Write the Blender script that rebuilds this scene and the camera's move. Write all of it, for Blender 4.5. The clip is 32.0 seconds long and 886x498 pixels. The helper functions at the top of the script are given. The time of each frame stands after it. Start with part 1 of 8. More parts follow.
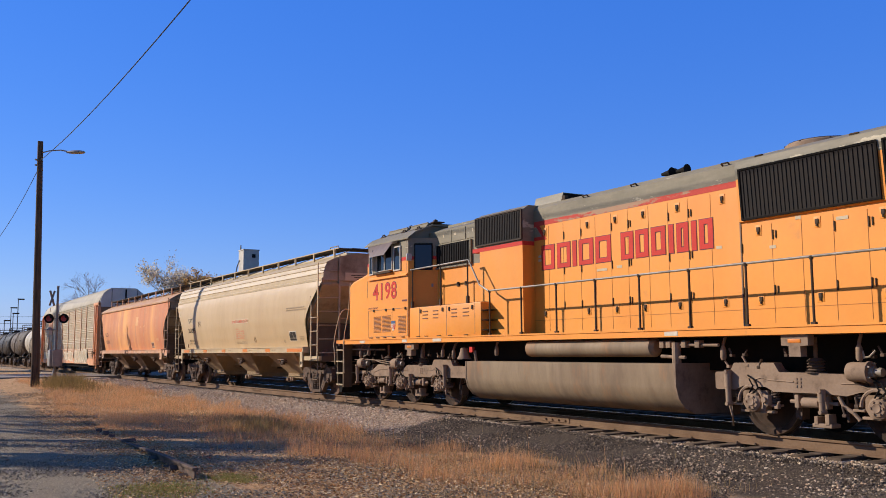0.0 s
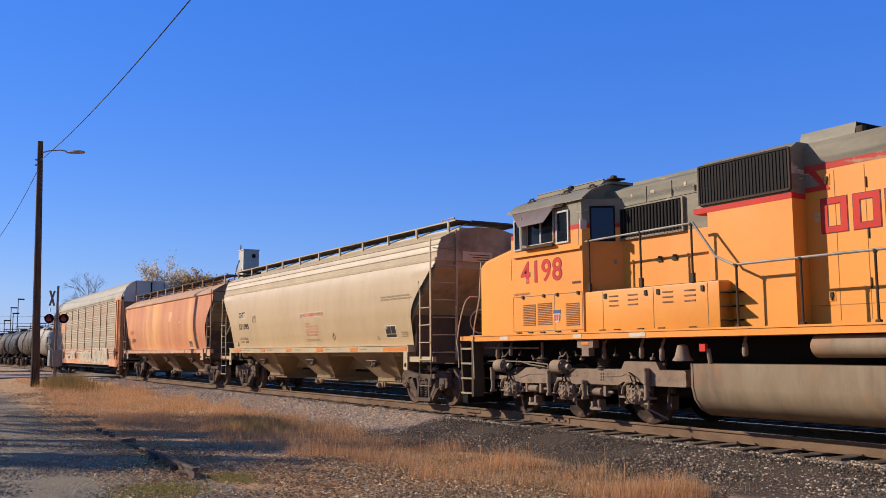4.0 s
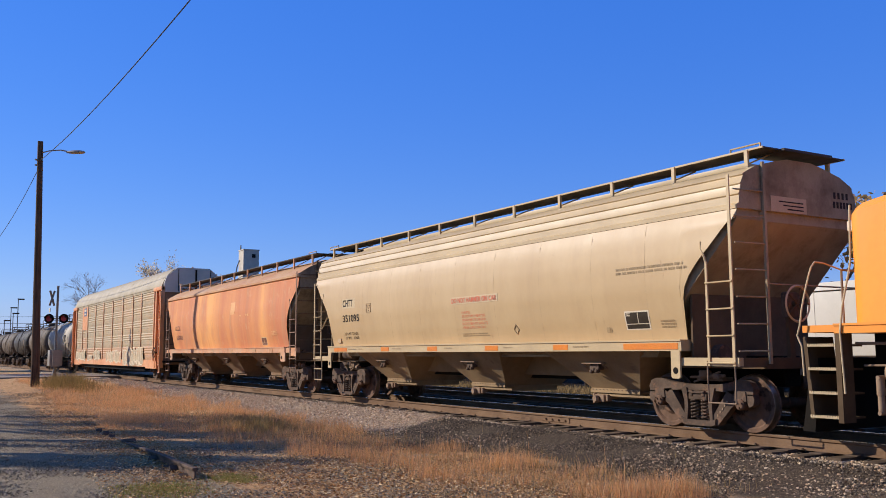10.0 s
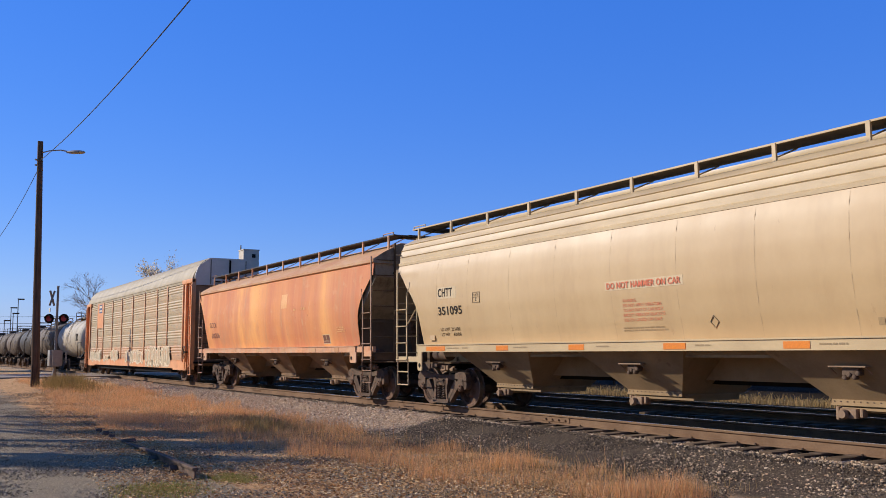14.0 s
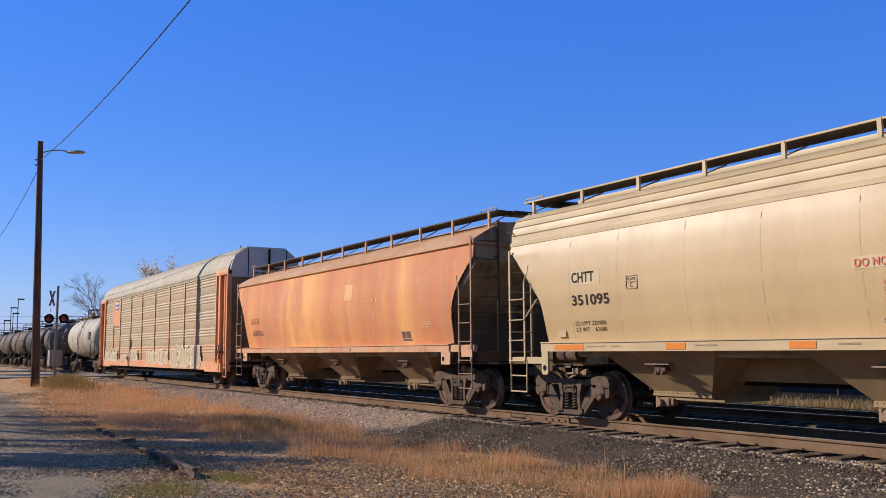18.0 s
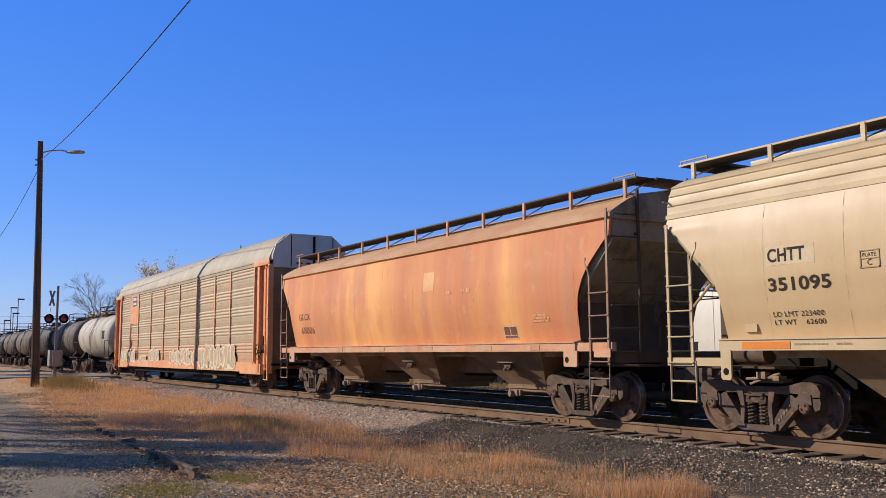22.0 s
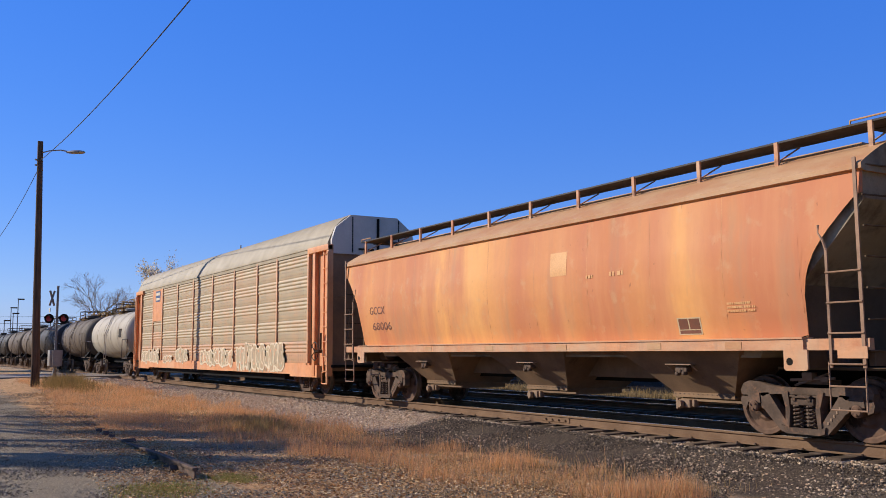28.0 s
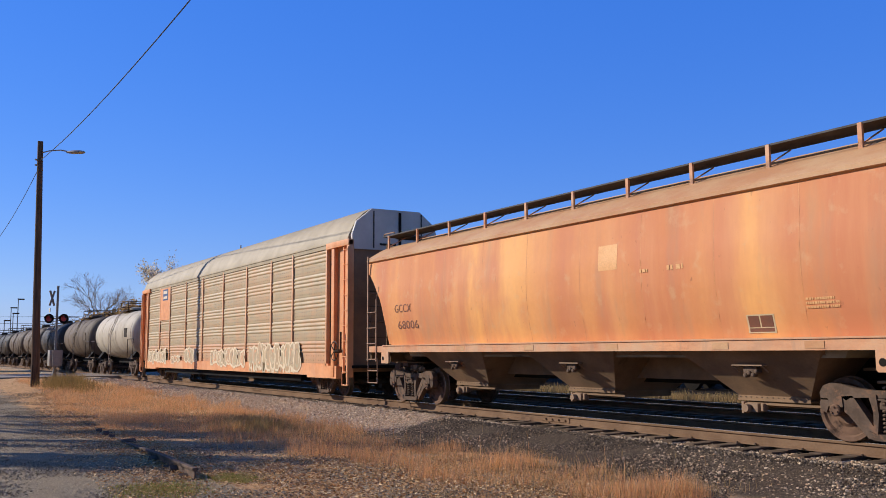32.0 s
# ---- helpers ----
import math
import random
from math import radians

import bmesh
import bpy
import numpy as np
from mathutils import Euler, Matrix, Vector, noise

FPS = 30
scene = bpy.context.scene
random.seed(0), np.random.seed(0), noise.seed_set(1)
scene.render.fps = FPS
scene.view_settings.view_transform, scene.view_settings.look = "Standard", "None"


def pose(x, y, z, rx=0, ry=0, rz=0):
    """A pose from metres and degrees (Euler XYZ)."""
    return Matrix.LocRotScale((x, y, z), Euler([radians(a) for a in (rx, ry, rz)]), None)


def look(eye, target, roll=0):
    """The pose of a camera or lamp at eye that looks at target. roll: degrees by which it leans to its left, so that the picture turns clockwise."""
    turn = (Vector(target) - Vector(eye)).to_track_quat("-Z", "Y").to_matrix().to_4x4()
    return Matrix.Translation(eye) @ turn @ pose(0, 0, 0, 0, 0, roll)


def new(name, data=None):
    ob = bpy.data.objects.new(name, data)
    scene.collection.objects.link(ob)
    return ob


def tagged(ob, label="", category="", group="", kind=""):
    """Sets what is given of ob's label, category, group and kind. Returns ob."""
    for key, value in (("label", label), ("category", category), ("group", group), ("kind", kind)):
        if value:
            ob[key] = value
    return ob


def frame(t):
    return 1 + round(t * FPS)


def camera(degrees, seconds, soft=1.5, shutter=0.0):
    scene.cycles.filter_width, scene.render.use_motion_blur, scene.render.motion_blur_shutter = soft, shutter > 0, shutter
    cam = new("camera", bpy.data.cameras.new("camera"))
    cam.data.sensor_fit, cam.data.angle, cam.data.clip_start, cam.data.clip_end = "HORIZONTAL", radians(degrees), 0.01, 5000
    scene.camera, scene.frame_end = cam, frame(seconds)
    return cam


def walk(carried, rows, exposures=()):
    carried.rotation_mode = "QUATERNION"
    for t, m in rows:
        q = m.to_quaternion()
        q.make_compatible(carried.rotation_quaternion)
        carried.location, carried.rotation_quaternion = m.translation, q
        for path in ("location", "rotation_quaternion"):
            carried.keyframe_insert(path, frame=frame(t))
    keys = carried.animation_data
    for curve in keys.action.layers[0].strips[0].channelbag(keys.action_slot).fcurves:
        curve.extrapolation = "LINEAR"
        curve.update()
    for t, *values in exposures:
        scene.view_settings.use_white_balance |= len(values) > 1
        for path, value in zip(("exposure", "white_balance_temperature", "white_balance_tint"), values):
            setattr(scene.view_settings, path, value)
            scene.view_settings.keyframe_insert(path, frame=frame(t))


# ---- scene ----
# the camera stands still beside the track; x runs along the rails, z = 0 is the top of the rails
cam = camera(52.05, 32.0, soft=0.9)
EYE = Vector((0.0, -12.651, 1.317))
YAW, TILT, LEAN = radians(31.076), radians(6.456), -0.296
AIM = EYE + Vector((-math.cos(YAW) * math.cos(TILT), math.sin(YAW) * math.cos(TILT), math.sin(TILT))) * 10
walk(cam, [(0, look(EYE, AIM, LEAN)), (32, look(EYE, AIM, LEAN))])

# ---- light: low autumn sun from behind the camera, clear sky
SUN_WAY = Vector((0.57, 0.55, -0.42)).normalized()
world = bpy.data.worlds.new("sky")
scene.world = world
world.use_nodes = True
wt = world.node_tree
sky = wt.nodes.new("ShaderNodeTexSky")
sky.sky_type, sky.sun_disc = "NISHITA", False
sky.sun_elevation = math.asin(-SUN_WAY.z)
sky.sun_rotation = math.atan2(-SUN_WAY.x, -SUN_WAY.y)
sky.altitude, sky.air_density, sky.dust_density, sky.ozone_density = 200, 1.3, 0.0, 1.6
tone = wt.nodes.new("ShaderNodeHueSaturation")
tone.inputs["Hue"].default_value, tone.inputs["Saturation"].default_value, tone.inputs["Value"].default_value = 0.511, 1.24, 0.75
tint = wt.nodes.new("ShaderNodeMix")
tint.data_type, tint.blend_type = "RGBA", "MULTIPLY"
tint.inputs[0].default_value, tint.inputs[7].default_value = 1.0, (0.84, 0.96, 1.22, 1)
wt.links.new(sky.outputs[0], tint.inputs[6])
wt.links.new(tint.outputs[2], tone.inputs["Color"])
deep = wt.nodes.new("ShaderNodeMix")
deep.data_type, deep.blend_type = "RGBA", "ADD"
deep.inputs[0].default_value, deep.inputs[7].default_value = 1.0, (0.30, 1.60, 7.10, 1)
wt.links.new(tone.outputs[0], deep.inputs[6])
wt.links.new(deep.outputs[2], wt.nodes["Background"].inputs[0])
wt.nodes["Background"].inputs[1].default_value = 0.060
sun = new("sun", bpy.data.lights.new("sun", "SUN"))
sun.data.energy, sun.data.angle, sun.data.color = 4.6, radians(0.53), (1.0, 0.985, 0.97)
sun.matrix_world = look((0, 0, 60), Vector((0, 0, 60)) + SUN_WAY)
scene.view_settings.exposure = 0.25


# ---- materials
def warm_tone(c):
    """The tone with the sun's warmth put into its colour, which keeps shade less blue."""
    return (c[0], c[1] * 0.835, c[2] * 0.62)


def surface(name, c1, c2=None, scale=3.0, rough=0.6, metal=0.0, bump=0.15, fine=40.0, stretch=(1, 1, 1), spot=None,
            spot_scale=8.0, spot_at=0.62, per_object=0.0, spec=0.4, world_space=False, grit=0.5, spot_soft=0.045, mottle=0.65, layers=()):
    """Two tones in broad patches, fine grain, optional spots of a third tone with an uneven edge, and relief."""
    m = bpy.data.materials.new(name)
    m.use_nodes = True
    nt = m.node_tree
    n, link = nt.nodes, nt.links.new
    b = n["Principled BSDF"]
    co = n.new("ShaderNodeNewGeometry" if world_space else "ShaderNodeTexCoord")
    where = co.outputs["Position" if world_space else "Object"]
    mp = n.new("ShaderNodeMapping")
    mp.inputs["Scale"].default_value = stretch
    link(where, mp.inputs["Vector"])
    big, small = n.new("ShaderNodeTexNoise"), n.new("ShaderNodeTexNoise")
    big.inputs["Scale"].default_value, big.inputs["Detail"].default_value, big.inputs["Roughness"].default_value = scale, 6, mottle
    small.inputs["Scale"].default_value, small.inputs["Detail"].default_value = fine, 4
    link(mp.outputs[0], big.inputs["Vector"])
    link(where, small.inputs["Vector"])
    c2 = c2 or tuple(v * 0.75 for v in c1)
    c1, c2, spot = warm_tone(c1), warm_tone(c2), warm_tone(spot) if spot else None
    ramp = n.new("ShaderNodeValToRGB")
    ramp.color_ramp.elements[0].position, ramp.color_ramp.elements[1].position = 0.38, 0.62
    ramp.color_ramp.elements[0].color, ramp.color_ramp.elements[1].color = (*c1, 1), (*c2, 1)
    link(big.outputs[0], ramp.inputs[0])
    grain = n.new("ShaderNodeMix")
    grain.data_type, grain.blend_type = "RGBA", "MULTIPLY"
    grain.inputs[0].default_value = grit
    gr = n.new("ShaderNodeValToRGB")
    gr.color_ramp.elements[0].position, gr.color_ramp.elements[1].position = 0.3, 0.7
    gr.color_ramp.elements[0].color, gr.color_ramp.elements[1].color = (0.72, 0.70, 0.68, 1), (1, 1, 1, 1)
    link(small.outputs[0], gr.inputs[0])
    link(ramp.outputs[0], grain.inputs[6])
    link(gr.outputs[0], grain.inputs[7])
    colour = grain.outputs[2]
    if spot:
        sp = n.new("ShaderNodeTexNoise")
        sp.inputs["Scale"].default_value, sp.inputs["Detail"].default_value, sp.inputs["Roughness"].default_value = spot_scale, 8, 0.7
        link(mp.outputs[0], sp.inputs["Vector"])
        edge = n.new("ShaderNodeMapRange")
        edge.inputs[1].default_value, edge.inputs[2].default_value = spot_at - spot_soft, spot_at + spot_soft
        link(sp.outputs[0], edge.inputs[0])
        mix = n.new("ShaderNodeMix")
        mix.data_type = "RGBA"
        mix.inputs[7].default_value = (*spot, 1)
        link(edge.outputs[0], mix.inputs[0])
        link(colour, mix.inputs[6])
        colour = mix.outputs[2]
    for at_scale, pull, tone_of, at, soft, amount in layers:
        pm, ln = n.new("ShaderNodeMapping"), n.new("ShaderNodeTexNoise")
        pm.inputs["Scale"].default_value, pm.inputs["Location"].default_value = pull, (at_scale * 7.3, at_scale * 3.1, at * 11)
        ln.inputs["Scale"].default_value, ln.inputs["Detail"].default_value, ln.inputs["Roughness"].default_value = at_scale, 6, 0.6
        link(where, pm.inputs["Vector"])
        link(pm.outputs[0], ln.inputs["Vector"])
        le, lm = n.new("ShaderNodeMapRange"), n.new("ShaderNodeMix")
        le.inputs[1].default_value, le.inputs[2].default_value, le.inputs[4].default_value = at - soft, at + soft, amount
        lm.data_type = "RGBA"
        lm.inputs[7].default_value = (*warm_tone(tone_of), 1)
        link(ln.outputs[0], le.inputs[0])
        link(le.outputs[0], lm.inputs[0])
        link(colour, lm.inputs[6])
        colour = lm.outputs[2]
    if per_object:
        info, hsv = n.new("ShaderNodeObjectInfo"), n.new("ShaderNodeHueSaturation")
        mr = n.new("ShaderNodeMapRange")
        mr.inputs[3].default_value, mr.inputs[4].default_value = 1 - per_object, 1 + per_object
        link(info.outputs["Random"], mr.inputs[0])
        link(mr.outputs[0], hsv.inputs["Value"])
        link(colour, hsv.inputs["Color"])
        colour = hsv.outputs[0]
    link(colour, b.inputs["Base Color"])
    rr = n.new("ShaderNodeMapRange")
    rr.inputs[3].default_value, rr.inputs[4].default_value = max(0.05, rough - 0.12), min(1, rough + 0.14)
    link(big.outputs[0], rr.inputs[0])
    link(rr.outputs[0], b.inputs["Roughness"])
    b.inputs["Metallic"].default_value = metal
    b.inputs["Specular IOR Level"].default_value = spec
    if bump:
        bp = n.new("ShaderNodeBump")
        bp.inputs["Strength"].default_value, bp.inputs["Distance"].default_value = bump, 0.01
        link(small.outputs[0], bp.inputs["Height"])
        link(bp.outputs[0], b.inputs["Normal"])
    return m


def islands(name, tones, rough=0.9, spec=0.05, thin=0.0):
    """Each loose piece of a joined mesh takes one of the tones; thin leaves let light through."""
    m = bpy.data.materials.new(name)
    m.use_nodes = True
    n, link = m.node_tree.nodes, m.node_tree.links.new
    b = n["Principled BSDF"]
    geo, ramp = n.new("ShaderNodeNewGeometry"), n.new("ShaderNodeValToRGB")
    ramp.color_ramp.interpolation = "LINEAR"
    while len(ramp.color_ramp.elements) < len(tones):
        ramp.color_ramp.elements.new(0.5)
    for i, c in enumerate(tones):
        ramp.color_ramp.elements[i].position, ramp.color_ramp.elements[i].color = i / (len(tones) - 1), (*warm_tone(c), 1)
    link(geo.outputs["Random Per Island"], ramp.inputs[0])
    link(ramp.outputs[0], b.inputs["Base Color"])
    b.inputs["Roughness"].default_value, b.inputs["Specular IOR Level"].default_value = rough, spec
    if thin:
        through_light, both = n.new("ShaderNodeBsdfTranslucent"), n.new("ShaderNodeMixShader")
        both.inputs[0].default_value = thin
        link(ramp.outputs[0], through_light.inputs["Color"])
        link(b.outputs[0], both.inputs[1])
        link(through_light.outputs[0], both.inputs[2])
        link(both.outputs[0], n["Material Output"].inputs["Surface"])
    return m


ORANGE = surface("loco_orange_paint", (0.86, 0.345, 0.042), (0.80, 0.30, 0.036), 0.5, 0.5, bump=0.02, fine=14, spot=(0.62, 0.26, 0.06), spot_scale=1.6, spot_at=0.70, spot_soft=0.08, grit=0.14, spec=0.3, layers=((1.1, (1, 1, 0.3), (0.76, 0.35, 0.085), 0.58, 0.08, 0.4), (5, (1, 1, 0.4), (0.48, 0.20, 0.05), 0.70, 0.03, 0.4)))
GREY = surface("loco_grey_paint", (0.27, 0.24, 0.165), (0.20, 0.18, 0.125), 1.1, 0.6, bump=0.03, fine=18, spot=(0.50, 0.45, 0.33), spot_scale=1.3, spot_at=0.615, spot_soft=0.012, stretch=(0.7, 1, 2.6), grit=0.25, spec=0.3)
RED = surface("red_lettering", (0.66, 0.05, 0.03), (0.58, 0.05, 0.035), 2, 0.6, bump=0, spec=0.15)
FADEDRED = surface("faded_red_stencil", (0.70, 0.19, 0.12), (0.66, 0.25, 0.16), 6, 0.7, bump=0, spec=0.15)
RED_WORN = surface("worn_red_stripe", (0.60, 0.075, 0.05), (0.52, 0.07, 0.05), 2, 0.65, bump=0, spec=0.15, layers=((1.6, (1, 1, 3), (0.40, 0.30, 0.20), 0.56, 0.03, 0.85),))
LOUVRE = surface("louvre_shade_brown", (0.30, 0.165, 0.11), (0.22, 0.125, 0.085), 4, 0.7, bump=0, spec=0.1)
JOINT = surface("door_gap_orange", (0.50, 0.19, 0.025), (0.40, 0.15, 0.02), 2, 0.7, bump=0)
DARK_RED = surface("letter_outline", (0.16, 0.02, 0.02), (0.12, 0.02, 0.02), 2, 0.6, bump=0)
BLACK = surface("black_underframe", (0.012, 0.011, 0.010), (0.02, 0.017, 0.014), 2, 0.8, bump=0.1, spec=0.08)
GRILLE = surface("grille_black", (0.022, 0.018, 0.015), (0.032, 0.026, 0.021), 4, 0.75, bump=0.1, spec=0.15)
DUST = surface("road_dust_steel", (0.33, 0.252, 0.20), (0.25, 0.188, 0.148), 2.0, 0.85, bump=0.2, fine=25, spot=(0.11, 0.083, 0.07), spot_scale=4, spot_at=0.66, spot_soft=0.1, spec=0.08, grit=0.4)
# the first layer's dark blotches imitate smudges of shadow on the tank
TANKGREY = surface("fuel_tank_paint", (0.31, 0.24, 0.16), (0.21, 0.155, 0.105), 0.9, 0.72, bump=0.03, stretch=(1.6, 1, 0.5), spot=(0.36, 0.19, 0.09), spot_scale=1.1, spot_at=0.64, spot_soft=0.1, grit=0.2, spec=0.3, layers=((0.6, (1, 1, 0.5), (0.15, 0.11, 0.08), 0.57, 0.06, 0.55), (2.5, (1, 1, 0.12), (0.38, 0.30, 0.21), 0.60, 0.07, 0.4)))
RUST = surface("rusty_truck_steel", (0.145, 0.112, 0.096), (0.095, 0.073, 0.063), 4, 0.8, bump=0.3, fine=30, spot=(0.19, 0.12, 0.09), spot_scale=7, spot_at=0.6, spec=0.08)
WHEEL = surface("wheel_plate_rust", (0.19, 0.125, 0.098), (0.125, 0.085, 0.068), 5, 0.75, bump=0.2, spot=(0.05, 0.035, 0.03), spot_scale=3.5, spot_at=0.58, spec=0.08)
TREAD = surface("wheel_tread_steel", (0.42, 0.38, 0.34), (0.3, 0.26, 0.22), 6, 0.35, metal=0.8, bump=0.05)
HANDRAIL = surface("handrail_worn_grey", (0.34, 0.30, 0.25), (0.22, 0.19, 0.15), 3, 0.5, bump=0.05)
POST = surface("stanchion_dark", (0.06, 0.043, 0.03), (0.09, 0.062, 0.042), 3, 0.7, bump=0.1, spec=0.12)
GLASS = bpy.data.materials.new("cab_glass")
GLASS.use_nodes = True
_b = GLASS.node_tree.nodes["Principled BSDF"]
_b.inputs["Base Color"].default_value, _b.inputs["Roughness"].default_value = (0.012, 0.014, 0.016, 1), 0.06
_b.inputs["Specular IOR Level"].default_value = 0.5
TAN = surface("tan_hopper_paint", (0.555, 0.428, 0.258), (0.50, 0.377, 0.22), 0.45, 0.5, bump=0.0, fine=9, stretch=(1, 1, 0.4), spot=(0.46, 0.34, 0.195), spot_scale=1.1, spot_at=0.68, spec=0.35, grit=0.1, spot_soft=0.1, layers=((2.2, (1, 1, 0.10), (0.40, 0.29, 0.165), 0.62, 0.08, 0.28), (7, (1, 1, 0.3), (0.30, 0.20, 0.11), 0.71, 0.03, 0.4), (0.9, (1, 1, 0.3), (0.62, 0.50, 0.32), 0.58, 0.10, 0.3)))
# bays and header: darker and duller than the side paint
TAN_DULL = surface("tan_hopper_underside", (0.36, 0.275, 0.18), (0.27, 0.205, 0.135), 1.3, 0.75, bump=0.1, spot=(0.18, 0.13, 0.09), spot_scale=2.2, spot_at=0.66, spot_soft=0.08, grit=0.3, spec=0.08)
TAN_ROOF = surface("tan_roof_ribs", (0.56, 0.455, 0.28), (0.46, 0.365, 0.22), 1.2, 0.5, bump=0.03, stretch=(0.6, 1, 2), grit=0.2)
SEAM = surface("weld_seam", (0.52, 0.40, 0.24), (0.47, 0.355, 0.21), 3, 0.6, bump=0.0)
FADED_SEAM = surface("faded_weld_seam", (0.70, 0.34, 0.135), (0.56, 0.25, 0.11), 1.5, 0.65, bump=0.0)
# dusty orange ladder iron with its shade put into the brown
LADDER_BROWN = surface("shaded_brown_ladder", (0.36, 0.23, 0.15), (0.24, 0.155, 0.105), 3, 0.7, bump=0.08)
FADED = surface("faded_orange_hopper_paint", (0.80, 0.425, 0.155), (0.62, 0.265, 0.115), 0.5, 0.62, bump=0.03, fine=11, stretch=(1, 0.3, 0.09), grit=0.15, spec=0.22, mottle=0.35, layers=((0.55, (1, 1, 0.14), (0.54, 0.205, 0.11), 0.52, 0.07, 0.75), (0.85, (1, 1, 0.5), (0.54, 0.215, 0.125), 0.57, 0.07, 0.55), (1.9, (1, 1, 0.10), (0.78, 0.47, 0.225), 0.60, 0.10, 0.25), (1.1, (1, 1, 0.16), (0.38, 0.28, 0.19), 0.61, 0.07, 0.45), (3.5, (1, 1, 0.8), (0.62, 0.42, 0.24), 0.64, 0.06, 0.4), (9, (1, 1, 0.6), (0.30, 0.12, 0.06), 0.70, 0.03, 0.6)))
FADED_SILL = surface("faded_orange_sill", (0.66, 0.34, 0.17), (0.50, 0.215, 0.10), 1.6, 0.65, bump=0.08, stretch=(1, 1, 3), spot=(0.28, 0.13, 0.075), spot_scale=3, spot_at=0.68, grit=0.3, layers=((1.1, (1, 1, 0.6), (0.52, 0.37, 0.25), 0.50, 0.10, 0.7), (4, (1, 1, 0.3), (0.34, 0.22, 0.15), 0.60, 0.06, 0.5)))
# the orange car's bays, darker and duller than its sides
FADED_DULL = surface("dull_orange_underside", (0.28, 0.20, 0.14), (0.20, 0.145, 0.105), 1.3, 0.8, bump=0.15, spot=(0.12, 0.085, 0.062), spot_scale=2.5, spot_at=0.66, spec=0.08)
FADED_ROOF = surface("dusty_orange_roof", (0.54, 0.35, 0.19), (0.48, 0.25, 0.115), 1.1, 0.65, bump=0.06, stretch=(1, 1, 2), grit=0.3)
# car-end shade is put into this dark brown, which the step wells share
DARKEND = surface("shaded_brown_end", (0.14, 0.103, 0.07), (0.095, 0.07, 0.048), 1.0, 0.75, bump=0.1, grit=0.3, spec=0.08)
GRATE = surface("galvanised_grating", (0.06, 0.052, 0.045), (0.04, 0.034, 0.03), 4, 0.7, bump=0.2)
REFLECT = surface("orange_reflector", (0.75, 0.26, 0.03), (0.68, 0.22, 0.03), 4, 0.35, bump=0)
WHITE = surface("white_stencil", (0.72, 0.67, 0.58), (0.62, 0.57, 0.48), 5, 0.6, bump=0)
INK = surface("black_stencil", (0.035, 0.028, 0.022), (0.055, 0.045, 0.035), 6, 0.7, bump=0, spec=0.1)
FRAME = surface("pale_window_frame", (0.62, 0.60, 0.56), (0.52, 0.50, 0.46), 5, 0.5, bump=0)
RUSTINK = surface("brown_stencil", (0.20, 0.075, 0.035), (0.16, 0.07, 0.04), 6, 0.7, bump=0)
RACKPANEL = surface("galvanised_rack_panel", (0.445, 0.385, 0.262), (0.38, 0.33, 0.225), 1.1, 0.6, metal=0.05, bump=0.06, stretch=(1, 1, 4.0), spot=(0.46, 0.32, 0.19), spot_scale=1.6, spot_at=0.58, spot_soft=0.12, layers=((1.2, (1, 1, 0.3), (0.50, 0.29, 0.15), 0.60, 0.10, 0.45), (3.0, (1, 1, 0.15), (0.31, 0.24, 0.16), 0.63, 0.08, 0.4)))
RACKRUST = surface("rust_tinted_rack_panel", (0.50, 0.335, 0.20), (0.42, 0.30, 0.185), 1.1, 0.65, bump=0.06, stretch=(1, 1, 3.0), spot=(0.54, 0.285, 0.15), spot_scale=1.2, spot_at=0.54, spot_soft=0.12, layers=((3.0, (1, 1, 0.2), (0.30, 0.22, 0.15), 0.62, 0.08, 0.45),))
RACKPOST = surface("pale_orange_rack_post", (0.70, 0.43, 0.25), (0.60, 0.34, 0.185), 2, 0.6, bump=0.05, spot=(0.46, 0.26, 0.15), spot_scale=4, spot_at=0.64, grit=0.3)
THININK = surface("thin_worn_stencil", (0.35, 0.27, 0.16), (0.41, 0.315, 0.185), 6, 0.7, bump=0)
PALEINK = surface("pale_worn_stencil", (0.76, 0.46, 0.21), (0.70, 0.40, 0.18), 6, 0.7, bump=0)
RACKROOF = surface("weathered_rack_roof", (0.39, 0.34, 0.235), (0.32, 0.28, 0.19), 0.8, 0.65, bump=0.04, stretch=(1.5, 1, 1), grit=0.25)
RACKEND = surface("grey_rack_end_door", (0.58, 0.58, 0.58), (0.50, 0.50, 0.50), 1.3, 0.55, bump=0.03, grit=0.2)
RACKBROWN = surface("brown_rack_end", (0.30, 0.185, 0.105), (0.20, 0.13, 0.08), 1.3, 0.65, bump=0.1)
RACKORANGE = surface("orange_rack_post", (0.74, 0.35, 0.15), (0.62, 0.27, 0.11), 2, 0.6, bump=0.05, spot=(0.40, 0.20, 0.11), spot_scale=5, spot_at=0.68, grit=0.3, layers=((1.0, (1, 1, 0.4), (0.66, 0.44, 0.28), 0.56, 0.1, 0.5),))
PAINTTEAL = surface("spray_paint_grey_green", (0.36, 0.38, 0.29), (0.46, 0.43, 0.32), 5, 0.65, bump=0)
PAINTPINK = surface("spray_paint_orange", (0.74, 0.36, 0.18), (0.62, 0.36, 0.22), 5, 0.65, bump=0)
LOGOBLUE = surface("emblem_blue", (0.05, 0.10, 0.25), (0.06, 0.11, 0.24), 5, 0.5, bump=0)
